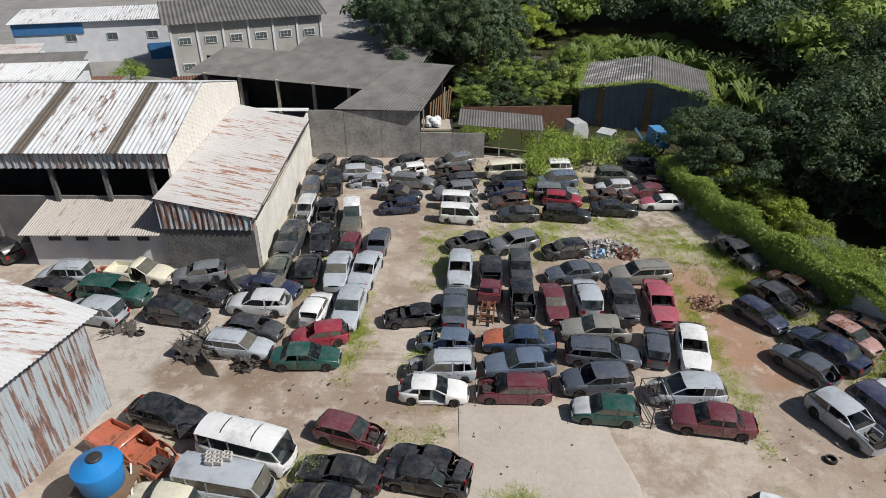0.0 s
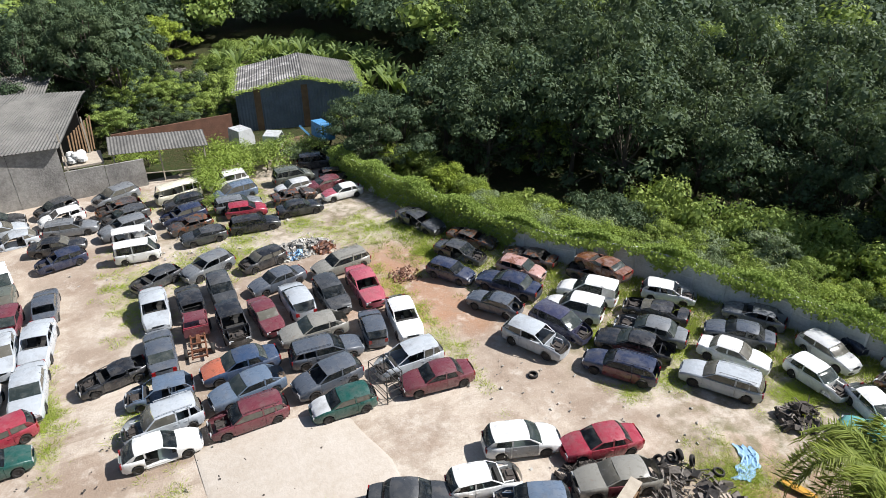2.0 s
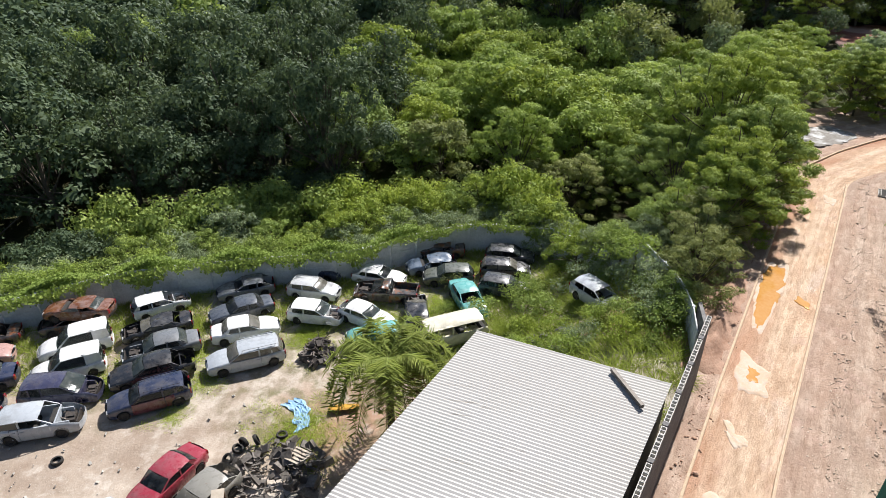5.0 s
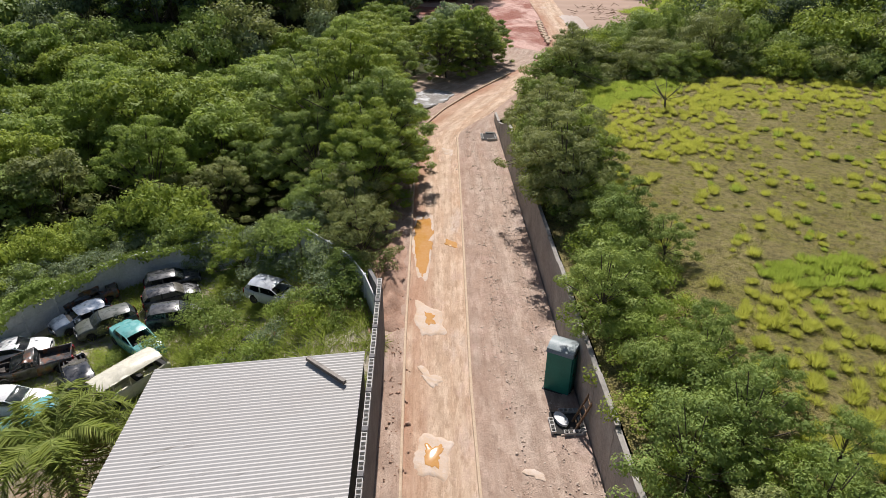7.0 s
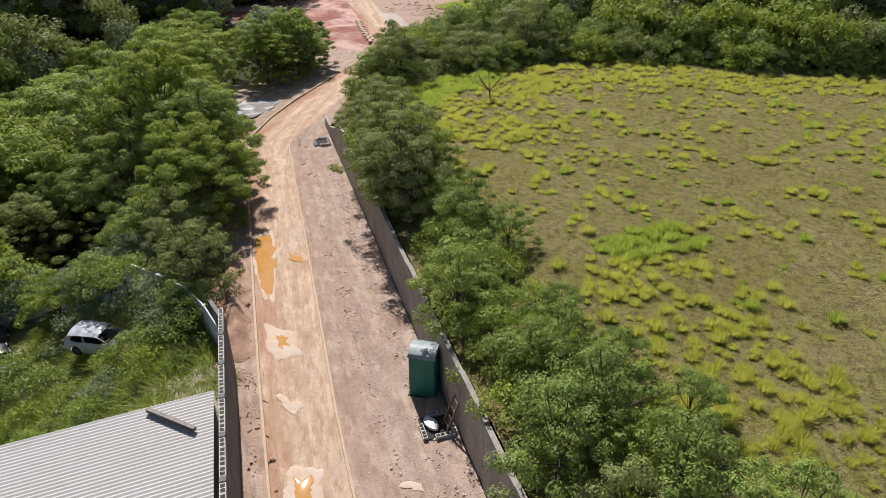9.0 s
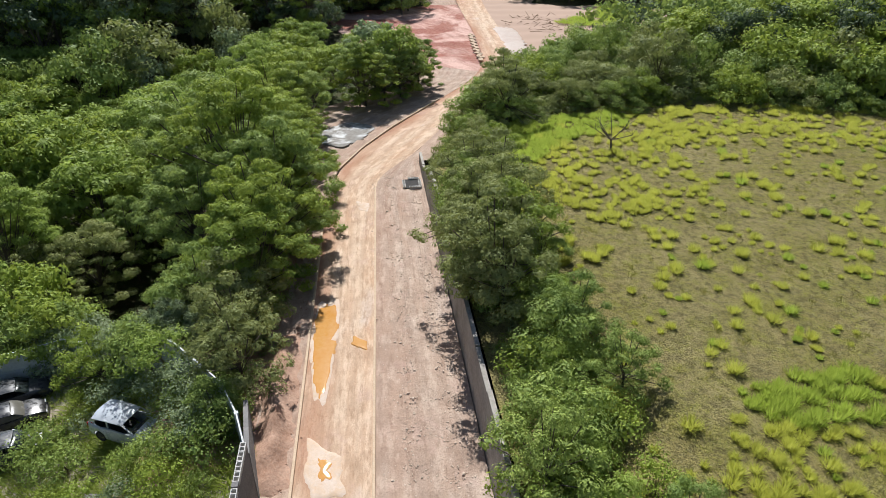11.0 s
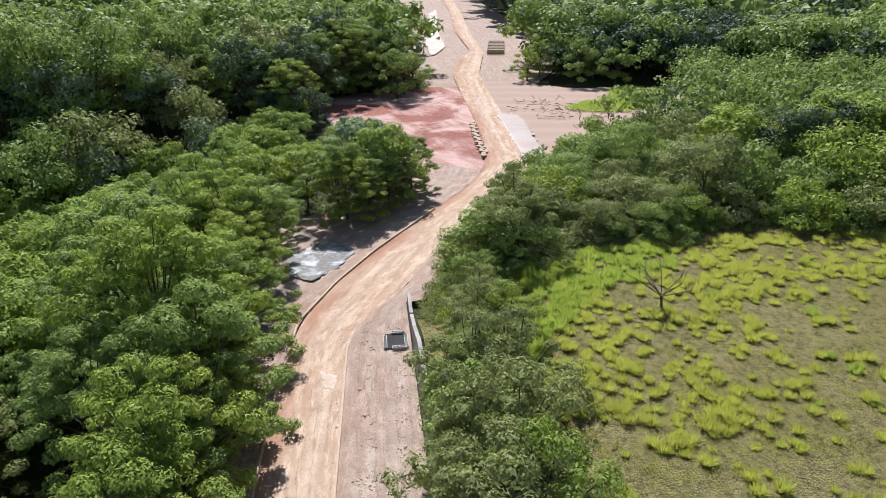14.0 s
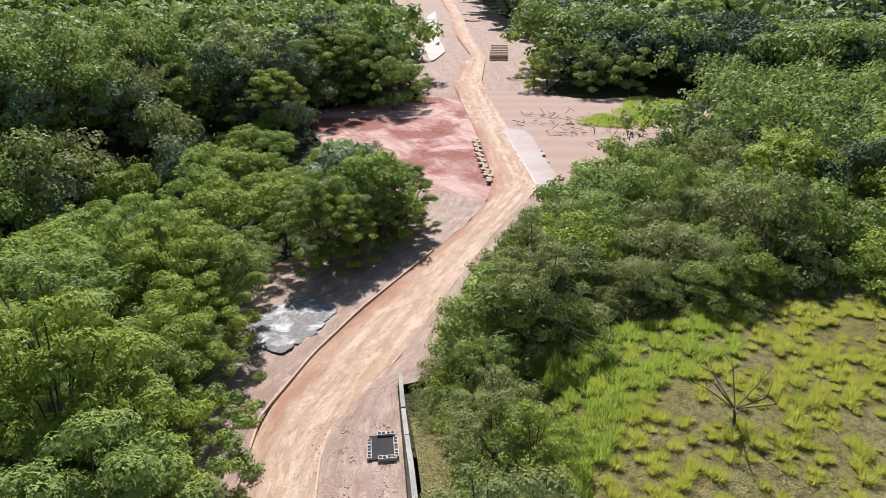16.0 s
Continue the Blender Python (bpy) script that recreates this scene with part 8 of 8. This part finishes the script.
heap("litter_heap", "sprawling heap of mixed litter and plastics", "litter", 12.4, 44.3, 3.0, 1.5, 0.7, 620, "litter", (0.08, 0.45), 0.15, 8)
heap("litter_heap", "orange and brown litter on the heap", "litter", 14.3, 43.4, 1.0, 0.8, 0.6, 80, "rust", (0.15, 0.6), 0.1, 9)
heap("litter_heap", "blue plastic scraps on the heap", "litter", 12.0, 43.5, 1.0, 0.5, 0.45, 40, "tarp", (0.15, 0.5), 0.0, 10)
heap("brick_heap", "small heap of broken red brick", "rubble", 17.9, 36.4, 1.2, 1.3, 0.25, 110, "brick", (0.1, 0.3), 0.0, 11)
heap("scrap_pile", "stripped engines beside the cars", "scrap", 17.0, 15.6, 1.5, 0.8, 0.5, 120, "engine", (0.2, 0.8), 0.5, 12)
heap("debris", "scattered grit, cans and scraps on the yard", "litter", 20, 20, 6, 8, 0.03, 120, "litter", (0.04, 0.22), 0.2, 13)
heap("debris", "scattered scraps along the car rows", "litter", 6, 48.5, 10, 3.0, 0.03, 150, "litter", (0.04, 0.25), 0.2, 14)
heap("debris", "scattered scraps on the bare earth", "litter", -2, 25, 9, 5, 0.03, 90, "scrap", (0.04, 0.2), 0.2, 15)
for k, (x, y, z, tx, ty) in enumerate(((21.3, 14.1, 0.05, 20, 5), (21.8, 13.3, 0.3, 70, 10), (21.6, 13.9, 0.25, 80, 60), (22.6, 12.3, 0.0, 8, 0), (19.1, 22.5, 0.0, 0, 0), (-19.1, 32.9, 0.0, 10, 0), (20.6, 14.3, 0.05, 15, 30))):
    t_ = thing("old_tyre", "worn black car tyre lying on the ground", "tyre", pose(x, y, float(height(x, y)) + 0.09 + z, 90 + tx, ty, 30 * k), "loose tyres")
    part("tread", TYRE, "tyre", t_)

me = Mesh()
rows = []
for i in range(26):
    u = i / 25
    row = []
    for k in range(15):
        v = k / 14 - 0.5
        fold = noise.noise(Vector((u * 5, v * 4, 1))) + 0.6 * noise.noise(Vector((u * 13, v * 9, 4)))
        edge_ = 0.62 + 0.5 * noise.noise(Vector((u * 4, 3 if v > 0 else 8, 0)))
        row.append((u * 2.3 + 0.25 * noise.noise(Vector((v * 6, u * 2, 9))), v * 1.5 * edge_ + 0.35 * math.sin(u * 4.2), 0.07 + 0.16 * abs(fold)))
    rows.append(row)
me.loft(rows, closed=False)
me.loft([[(a, b, c - 0.03) for a, b, c in r] for r in rows], closed=False)
solid("tarpaulin", me.made("tarpaulin", 25), "tarp", "crumpled light blue tarpaulin thrown on the ground", "tarpaulin", m=pose(25.0, 12.9, -1.03, 0, 0, 225))
pallet = thing("pallet", "weathered wooden pallet leaning on the scrap", "pallet", pose(21.1, 10.9, -0.65, 12, 8, 66))
for k in range(5):
    part("slat", Mesh().box((0, -0.48 + 0.24 * k, 0.12), (1.2, 0.14, 0.025)), "pale_wood", pallet)
for k in range(3):
    part("bearer", Mesh().box((-0.52 + 0.52 * k, 0, 0.05), (0.1, 1.0, 0.09)), "pale_wood", pallet)
me = Mesh()
me.loft([[(x, -0.3 - 0.25 * math.cos(x), 0.02), (x, 0.1, 0.32), (x, 0.2, 0.28), (x, -0.15, 0.0)] for x in (-0.8, -0.3, 0.3, 0.8)])
solid("car_bumper", me, "ochre", "orange-yellow bumper skin lying in the dirt", "bumper", m=pose(24.9, 9.7, -1.02, 0, 0, 110))
shelf = thing("wooden_cabinet", "open-backed brown wooden cabinet standing outdoors", "cabinet", pose(17.0, 12.85, -1.05, 0, 0, -68))
part("top", Mesh().box((0, 0, 1.62), (0.55, 1.6, 0.05)), "pale_wood", shelf)
for sy in (-0.76, 0, 0.76):
    part("side", Mesh().box((0, sy, 0.8), (0.5, 0.04, 1.6)), "timber", shelf)
for k in range(4):
    part("shelf", Mesh().box((0, 0, 0.08 + 0.5 * k), (0.48, 1.5, 0.03)), "timber", shelf)
part("back", Mesh().box((-0.24, 0, 0.8), (0.02, 1.5, 1.55)), "timber", shelf)
rack = thing("steel_rack", "tall black steel shelf frame standing beside the cars", "rack", pose(11.2, 25.6, -1.07, 0, 0, 8))
for sx in (-0.5, 0.5):
    for sy in (-0.9, 0.9):
        part("upright", Mesh().bar((sx, sy, 0), (sx, sy, 1.9), 0.045), "trim", rack)
for z in (0.3, 0.8, 1.35, 1.88):
    for sy in (-0.9, 0.9):
        part("rail", Mesh().bar((-0.5, sy, z), (0.5, sy, z), 0.035), "trim", rack)
    for sx in (-0.5, 0.5):
        part("rail", Mesh().bar((sx, -0.9, z), (sx, 0.9, z), 0.035), "trim", rack)
crate = thing("plastic_crate", "grey plastic crate with square holes standing on edge", "crate", pose(-13.4, 29.4, -1.15, 0, -12, 40))
me = Mesh()
for i in range(9):
    me.box((0, -0.8 + 0.2 * i, 0.5), (0.06, 0.07 if i % 4 else 0.14, 1.0))
for k in range(6):
    me.box((0, 0, 0.03 + 0.19 * k), (0.05, 1.7, 0.05))
part("lattice", me, "scrap", crate)
heap("scrap_pile", "dark stripped parts in a wire basket", "scrap", -11.5, 29.6, 0.7, 0.5, 0.6, 60, "engine", (0.2, 0.7), 0.6, 16)
bucket = thing("flower_pot", "terracotta-coloured plastic bin beside the cars", "bin", pose(-18.0, 34.0, -1.28), "bins")
part("bin", Mesh().tube((0, 0, 0), [0.22, 0.34, 0.36, 0.3], [0, 0.7, 0.75, 0.72], 16), "brick", bucket)
stack = thing("brick_stack", "small stack of orange hollow bricks by the wall", "bricks", pose(-24.9, 40.6, -1.65))
for k in range(9):
    part("brick", Mesh().box((0.32 * (k % 3), 0, 0.12 + 0.22 * (k // 3)), (0.29, 0.2, 0.2)), "orange", stack)
# blocks on the grey van's roof
for k in range(8):
    b = solid("loose_block", BLOCK, "block_pale", "grey hollow concrete block lying on a van roof", "block", group="loose blocks", m=pose(-10.55 + 0.4 * (k % 3) + 0.05 * (k // 3), 20.95 - 0.24 * (k // 3), 1.03, 0, 0, -11))
open_door = Mesh()
open_door.loft([[(0, 0, 0.3), (1.05, 0, 0.3), (1.05, 0, 0.9), (0.0, 0, 0.9)], [(0, 0.06, 0.3), (1.05, 0.06, 0.3), (1.05, 0.06, 0.9), (0.0, 0.06, 0.9)]])
for a, b in (((0.05, 0.03, 0.9), (0.35, 0.03, 1.34)), ((0.35, 0.03, 1.34), (1.0, 0.03, 1.34)), ((1.0, 0.03, 1.34), (1.03, 0.03, 0.9))):
    open_door.bar(a, b, 0.05)
solid("salvaged_panel", open_door, "charcoal", "dark side panel with a chrome window frame", "scrap", m=pose(-12.35, 24.15, -1.05, 0, 0, -150))

# ---- beside the road ----
toilet = thing("portable_toilet", "green portable toilet with a pale domed roof", "toilet", pose(18.3, -13.35, 4.33, 0, 0, 40))
part("cabin", Mesh().box((0, 0, 1.02), (1.08, 1.08, 2.04)), "toilet", toilet)
part("roof", Mesh().loft([[(x, -0.58, 2.05), (x, -0.5, 2.2), (x, -0.2, 2.33), (x, 0.2, 2.33), (x, 0.5, 2.2), (x, 0.58, 2.05)] for x in (-0.58, 0.58)]), "toilet_roof", toilet)
d_ = part("door", Mesh().box((-0.56, 0, 1.0), (0.05, 0.72, 1.85)), "toilet", toilet)
part("handle", Mesh().box((-0.6, 0.28, 1.0), (0.04, 0.08, 0.14)), "trim", d_)
part("vent", Mesh().box((-0.56, 0, 1.9), (0.06, 0.5, 0.12)), "trim", toilet)
part("skid", Mesh().box((0, 0, 0.03), (1.2, 1.2, 0.06)), "trim", toilet)


def block_ring(x, y, z, w, d, turn, label):
    pit = thing("block_pit", label, "drain", pose(x, y, z, 0, 0, turn), "block pits")
    # shallow floor painted near-black for the shade down in the pit
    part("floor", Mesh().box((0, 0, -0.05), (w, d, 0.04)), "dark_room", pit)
    n, k = int(w / 0.4), int(d / 0.4)
    for i in range(n):
        for s_ in (-1, 1):
            part("hollow_block", BLOCK, "block_pale", pit, m=pose(-w / 2 + 0.4 * (i + 0.5), s_ * d / 2, -0.12))
    for i in range(k):
        for s_ in (-1, 1):
            part("hollow_block", BLOCK, "block_pale", pit, m=pose(s_ * w / 2, -d / 2 + 0.4 * (i + 0.5), -0.12, 0, 0, 90))


block_ring(16.2, -12.35, 4.45, 1.2, 1.2, turn, "unfinished drain pit edged with hollow blocks")
block_ring(47.0, -24.15, 4.45, 1.5, 1.15, turn, "rectangular drain pit edged with hollow blocks")
solid("cement_bag", Mesh().tube((0, 0, 0), [0.1, 0.3, 0.3, 0.1], [0, 0.06, 0.16, 0.2], 10), "pvc", "white bag lying in the drain pit", "bag", m=pose(16.35, -12.2, 4.4) @ Matrix.Diagonal((1.4, 0.8, 1.1, 1)))
ladder = thing("timber_frame", "timber formwork frame leaning on the retaining wall", "formwork", pose(15.6, -12.6, 4.4, 0, 0, turn))
for k in range(2):
    part("rail", Mesh().bar((0.5 * k, 0.2, 0), (0.5 * k, -0.35, 1.5), 0.07), "timber", ladder)
for k in range(4):
    part("rung", Mesh().bar((0, 0.1 - 0.13 * k, 0.25 + 0.36 * k), (0.5, 0.1 - 0.13 * k, 0.25 + 0.36 * k), 0.05), "timber", ladder)


def kerb(label, pts, w=0.13, h=0.14):
    k = thing("kerb", label, "kerb", kind="structure")
    line_ = wall_line(pts, 1.0)
    for (x0, y0), (x1, y1) in zip(line_, line_[1:]):
        a = math.degrees(math.atan2(y1 - y0, x1 - x0))
        z = float(road_z((x0 + x1) / 2, (y0 + y1) / 2))
        part("kerb_stone", KERB, "kerb", k, m=pose((x0 + x1) / 2, (y0 + y1) / 2, z + 0.03, 0, 0, a))


KERB = Mesh().loft([[(x, -0.065, -0.04), (x, -0.055, 0.11), (x, -0.04, 0.12), (x, 0.04, 0.12), (x, 0.055, 0.11), (x, 0.065, -0.04)] for x in (-0.503, 0.503)]).made("kerb_stone", 30)
kerb("pale concrete kerb along the new road's yard side", [at(-25, -1.05), at(0, -1.05), at(22, -1.4)] + BEND_L[:5])
kerb("clay-stained concrete kerb down the middle of the works", ROAD_M[1:] and [at(-25, -3.85)] + ROAD_M[1:])


def pool(name, pts, z, material, label, rough_=0.12, seed=1, category="puddle"):
    """A thin ragged patch lying on the road."""
    r = random.Random(seed)
    c = Vector((sum(p[0] for p in pts) / len(pts), sum(p[1] for p in pts) / len(pts)))
    ring = []
    m = len(pts)
    for i in range(m):
        a, b = Vector(pts[i]), Vector(pts[(i + 1) % m])
        for k in range(5):
            p = a.lerp(b, k / 5)
            ring.append(p + (p - c).normalized() * r.uniform(-rough_, rough_))
    sm = [(ring[i - 1] + ring[i] * 2 + ring[(i + 1) % len(ring)]) / 4 for i in range(len(ring))]
    fine = []
    for i, p in enumerate(sm):
        for k in range(3):
            q = p.lerp(sm[(i + 1) % len(sm)], k / 3)
            w_ = noise.noise(Vector((q.x * 2.1, q.y * 2.1, seed))) + 0.6 * noise.noise(Vector((q.x * 5.3, q.y * 5.3, seed)))
            fine.append(q + (q - c).normalized() * w_ * rough_ * 1.3)
    sm = fine
    me = Mesh()
    me.loft([[(c.x + (p.x - c.x) * 1.10, c.y + (p.y - c.y) * 1.10, z - 0.035) for p in sm], [(p.x, p.y, z - 0.004) for p in sm], [(c.x + (p.x - c.x) * 0.9, c.y + (p.y - c.y) * 0.9, z) for p in sm]])
    return solid(name, me.made(name, 60), material, label, category, "structure")


def grow(pts, k):
    c = (sum(p[0] for p in pts) / len(pts), sum(p[1] for p in pts) / len(pts))
    return [(c[0] + (p[0] - c[0]) * k, c[1] + (p[1] - c[1]) * k) for p in pts]


PA = [(26.4, -9.9), (25.3, -10.6), (23.8, -10.1), (24.2, -9.2)]
PC = [(17.8, -6.6), (17.2, -7.6), (15.7, -6.9), (16.2, -6.0)]
PO = [(35.4, -13.2), (35.2, -14.2), (32.5, -13.2), (28.8, -11.3), (29.3, -10.9), (32.8, -11.95)]
# pale margins hold the sky's reflection off wet silt in their colour
for k, (p, e_) in enumerate(((PA, 0.55), (PC, 0.6), (PO, 0.93))):
    pool("silt_patch", grow(p, 1.14 if k < 2 else 1.02), 4.368, "silt", "pale dried silt round a puddle", 0.16, k)
    pool("puddle", grow(p, e_), 4.374, "water", "orange muddy puddle on the clay road", 0.22, k + 9)
pool("silt_patch", [(21.8, -8.2), (20.6, -8.6), (20.3, -8.2), (21.3, -7.9)], 4.368, "silt", "pale dried silt on the clay road", 0.2, 5)
pool("silt_patch", [(32.2, -13.9), (31.6, -14.4), (30.8, -14.1), (31.4, -13.7)], 4.368, "water", "small orange puddle on the clay road", 0.15, 6)
pool("silt_patch", [(14.9, -9.7), (14.4, -10.3), (13.9, -10.1), (14.4, -9.6)], 4.40, "silt", "pale dried silt on the rubble", 0.15, 7)
pool("silt_patch", [(46.2, -19.6), (45.6, -20.2), (44.4, -19.6), (45.2, -19.2)], 4.368, "silt", "pale wet patch on the clay road", 0.2, 8)
pool("silt_spread", [(60.2, -21.8), (61.8, -24.6), (59.4, -26.3), (57.4, -24.4), (56.3, -22.4), (57.4, -21.2)], 4.47, "lime_silt", "whitish spread of lime beside the road", 0.22, 12)
pool("wet_strip", [(90.5, -58.0), (89, -60.6), (81.2, -57.2), (74.0, -53.4), (70.2, -49.4), (76.6, -52.2), (86.5, -56.6)], 4.385, "runoff", "wet grey runoff along the road's edge", 0.6, 13)


def stones(name, label, spots, material, lo, hi, seed):
    r = random.Random(seed)
    me = Mesh()
    for x, y, z in spots:
        s_ = r.uniform(lo, hi) * (1 + 0.9 * (r.random() > 0.95))
        ring = [[(math.cos(math.tau * k / 5 + r.random() * 0.5) * s_ * q * r.uniform(0.7, 1.2), math.sin(math.tau * k / 5) * s_ * q * r.uniform(0.7, 1.2), h_ * s_) for k in range(5)] for q, h_ in ((0.9, -0.2), (1.0, 0.25), (0.5, 0.6))]
        me.loft(ring, pose(x, y, z, 0, 0, r.random() * 360))
    return solid(name, me.made(name, 15), material, label, "stones", "stuff")


r3 = random.Random(5)
sp = []
for _ in range(4200):
    s_, v_ = r3.uniform(-16, 29), -4.4 - 4.0 * r3.random() ** 0.7
    x, y = at(s_, v_)
    sp.append((x, y, 4.36))
stones("road_rubble", "loose stones on the rubble half of the road", sp, "stone_chip", 0.015, 0.05, 1)
sp = [(*at(r3.uniform(-20, 40), -0.72 + 0.22 * r3.gauss(0, 1)), 4.36) for _ in range(1100)]
rocks = [(28.4 + 1.5 * r3.gauss(0, 1), -0.6 + 1.2 * r3.gauss(0, 1)) for _ in range(34)]
stones("slope_rocks", "broken grey rocks lying on the grassy slope", [(x, y, float(height(x, y)) + 0.1) for x, y in rocks], "block", 0.14, 0.36, 3)
stones("verge_clods", "reddish clods of earth along the kerb", sp, "soil", 0.015, 0.07, 2)
mound = Mesh()
rows = []
for i in range(40):
    s_ = 0.6 + i * 0.25
    fade = math.sin(min(1, i / 6) * math.pi / 2) * math.sin(min(1, (39 - i) / 10) * math.pi / 2)
    row = []
    for k in range(12):
        v_ = -1.0 + k * 0.16
        h_ = fade * (0.75 * math.exp(-((v_ + 0.15) / 0.5) ** 2)) * (0.75 + 0.5 * noise.noise(Vector((s_ * 0.9, v_ * 2, 0)))) + 0.12 * noise.noise(Vector((s_ * 3, v_ * 4, 5)))
        row.append((*at(s_, v_), 4.33 + max(0.0, h_)))
    rows.append(row)
mound.loft(rows, closed=False)
solid("earth_mound", mound.made("earth_mound", 60), "soil", "bank of dug red earth by the road", "earth", "structure")
bags = wall_line([(88.5, -53.1), (83.2, -50.5), (78.5, -48.4), (75, -46.9)], 0.6)
for i, (x, y) in enumerate(bags):
    solid("sandbag", Mesh().tube((0, 0, 0), [0.2, 0.33, 0.31, 0.14], [0, 0.08, 0.2, 0.26], 9), "kerb", "pale sandbag edging the red clearing", "sandbag", group="sandbags", m=pose(x, y + 0.25 * math.sin(i * 2.2), 4.3, 0, 0, 40 * i))
for i in range(7):
    solid("pipe_stack", Mesh().tube((0, 0, 0), [0.5, 0.5], [0, 3.6], 14), "kerb", "large pale concrete pipe lying by the road", "pipe", group="concrete pipes", m=pose(138 + 2.1 * i, -89.5 - 1.35 * i, 4.7, 0, 90, 62))
heap("felled_branches", "felled branches and brushwood on the levelled ground", "branches", 88, -68, 10, 7, 0.3, 130, "timber", (0.4, 1.8), 1.0, 21, 4.3)
pool("white_path", [(241, -126.4), (180.4, -95.6), (156, -84.8), (146, -76.4), (166.7, -85.2), (223.5, -114.2)], 4.34, "wet_path", "pale new path below the terraces", 0.8, 22, "path")
pool("terrace", [(243.5, -97.2), (235.6, -112.8), (198.5, -96), (204.4, -84.4)], 4.32, "lawn", "yellowish terraced lawn across the valley", 1.0, 23, "terrace")
pool("bare_terrace", [(320, -90), (320, -150), (252, -121), (242, -90)], 4.30, "shoulder", "bare earth terraces across the valley", 1.5, 24, "terrace")
for key, x, y, sz, mat in (("feather0", 112.5, -44.7, 1.55, None), ("dark1", 115.8, -41.4, 1.2, None), ("feather1", 111.1, -40.0, 1.3, "leaf_mid"), ("dark0", 115.4, -48.9, 1.15, "leaf_mid"), ("dark2", 118.2, -46.1, 1.3, None), ("dark1", 114.9, -53.2, 0.95, "leaf_mid"), ("mid2", 107.4, -51.2, 1.35, None), ("mid0", 109.3, -53.3, 1.3, None), ("dark0", 119.1, -52.2, 1.05, "leaf_mid"), ("mid1", 113.0, -56.5, 1.1, None), ("dark2", 105.0, -36.7, 1.1, None), ("feather2", 101.2, -33.9, 1.1, None), ("mid1", 112.5, -80.5, 1.3, "leaf_bright"), ("mid0", 104.5, -82.4, 1.3, None), ("mid2", 107.4, -88.0, 1.4, None), ("mid1", 100.8, -87.1, 1.3, "leaf_mid")):
    plant(key, x, y, sz, z=4.1, material=mat)
for _ in range(22):
    k = RNG.random()
    plant(f"scrub{int(k * 2)}", RNG.uniform(112.5, 121), RNG.uniform(-57, -40), 0.9 + 0.6 * k, z=4.1, material="leaf_mid" if k > 0.5 else "leaf_dark")
lush = [(x, y, 0.8 + 0.7 * r2.random()) for x, y in zip(r2.uniform(83, 100, 1100), r2.uniform(-91, -68, 1100)) if noise.noise(Vector((x * 0.35, y * 0.35, 2))) > -0.12 and inside(x, y, [(89.7, -69), (91.5, -74), (93, -79), (98.2, -85.3), (92.6, -89.9), (86.5, -85.7), (84.5, -75.7), (87.1, -70.6)])]
blades(lush, 60, 0.5, 1.0, "grass_green", "lush_grass", "patch of bright lime-green grass beside the earthworks")
plant("bush0", 89, -41, 1.0, material="leaf_silver")
plant("mid2", 110.6, -76.5, 1.0, material="leaf_bright")

heap("scrap_pile", "sprawling junk heap behind the far brick wall", "scrap", 14.0, 101.5, 4.5, 3.0, 1.8, 260, "scrap", (0.4, 1.6), 0.4, 31)
heap("litter_heap", "white and blue plastics on the far junk heap", "litter", 16.5, 99.0, 2.2, 1.5, 1.9, 60, "litter", (0.4, 1.2), 0.1, 32)
P, N = [], []
for a, b in (((15.9, 76.4, 2.0), (23.9, 73.9, 3.55)), ((23.9, 73.9, 3.55), (30.7, 71.9, 2.0)), ((15.9, 76.4, 2.0), (19.4, 88.5, 2.0)), ((30.7, 71.9, 2.0), (34.2, 84, 2.0))):
    for _ in range(700):
        q = Vector(a).lerp(Vector(b), RNG.random())
        P.append((q.x + RNG.normal() * 0.3, q.y + RNG.normal() * 0.35, q.z + abs(RNG.normal()) * 0.12 - 0.08))
        N.append((RNG.normal() * 0.5, RNG.normal() * 0.5 - 0.3, 1.0))
solid("roof_creeper", quads("roof_creeper", leaf_quads(np.array(P), np.array(N, float), 0.16), 3), "leaf_lime", "creeper along the edges of the steel shed's roof", "creeper", "stuff")

# straps across the white van's roof
for u in (-0.9, 0.75):
    strap = Mesh()
    strap.loft([[(u + a, y, z) for a in (-0.03, 0.03)] for y, z in ((-0.86, 1.72), (-0.7, 1.93), (-0.35, 2.085), (0, 2.12), (0.35, 2.085), (0.7, 1.93), (0.86, 1.72))], closed=False)
    solid("roof_strap", strap, "trim", "dark strap tied over the white van's roof", "strap", group="roof straps", m=pose(-9.54, 22.6, -1.0, 0, 0, -17))
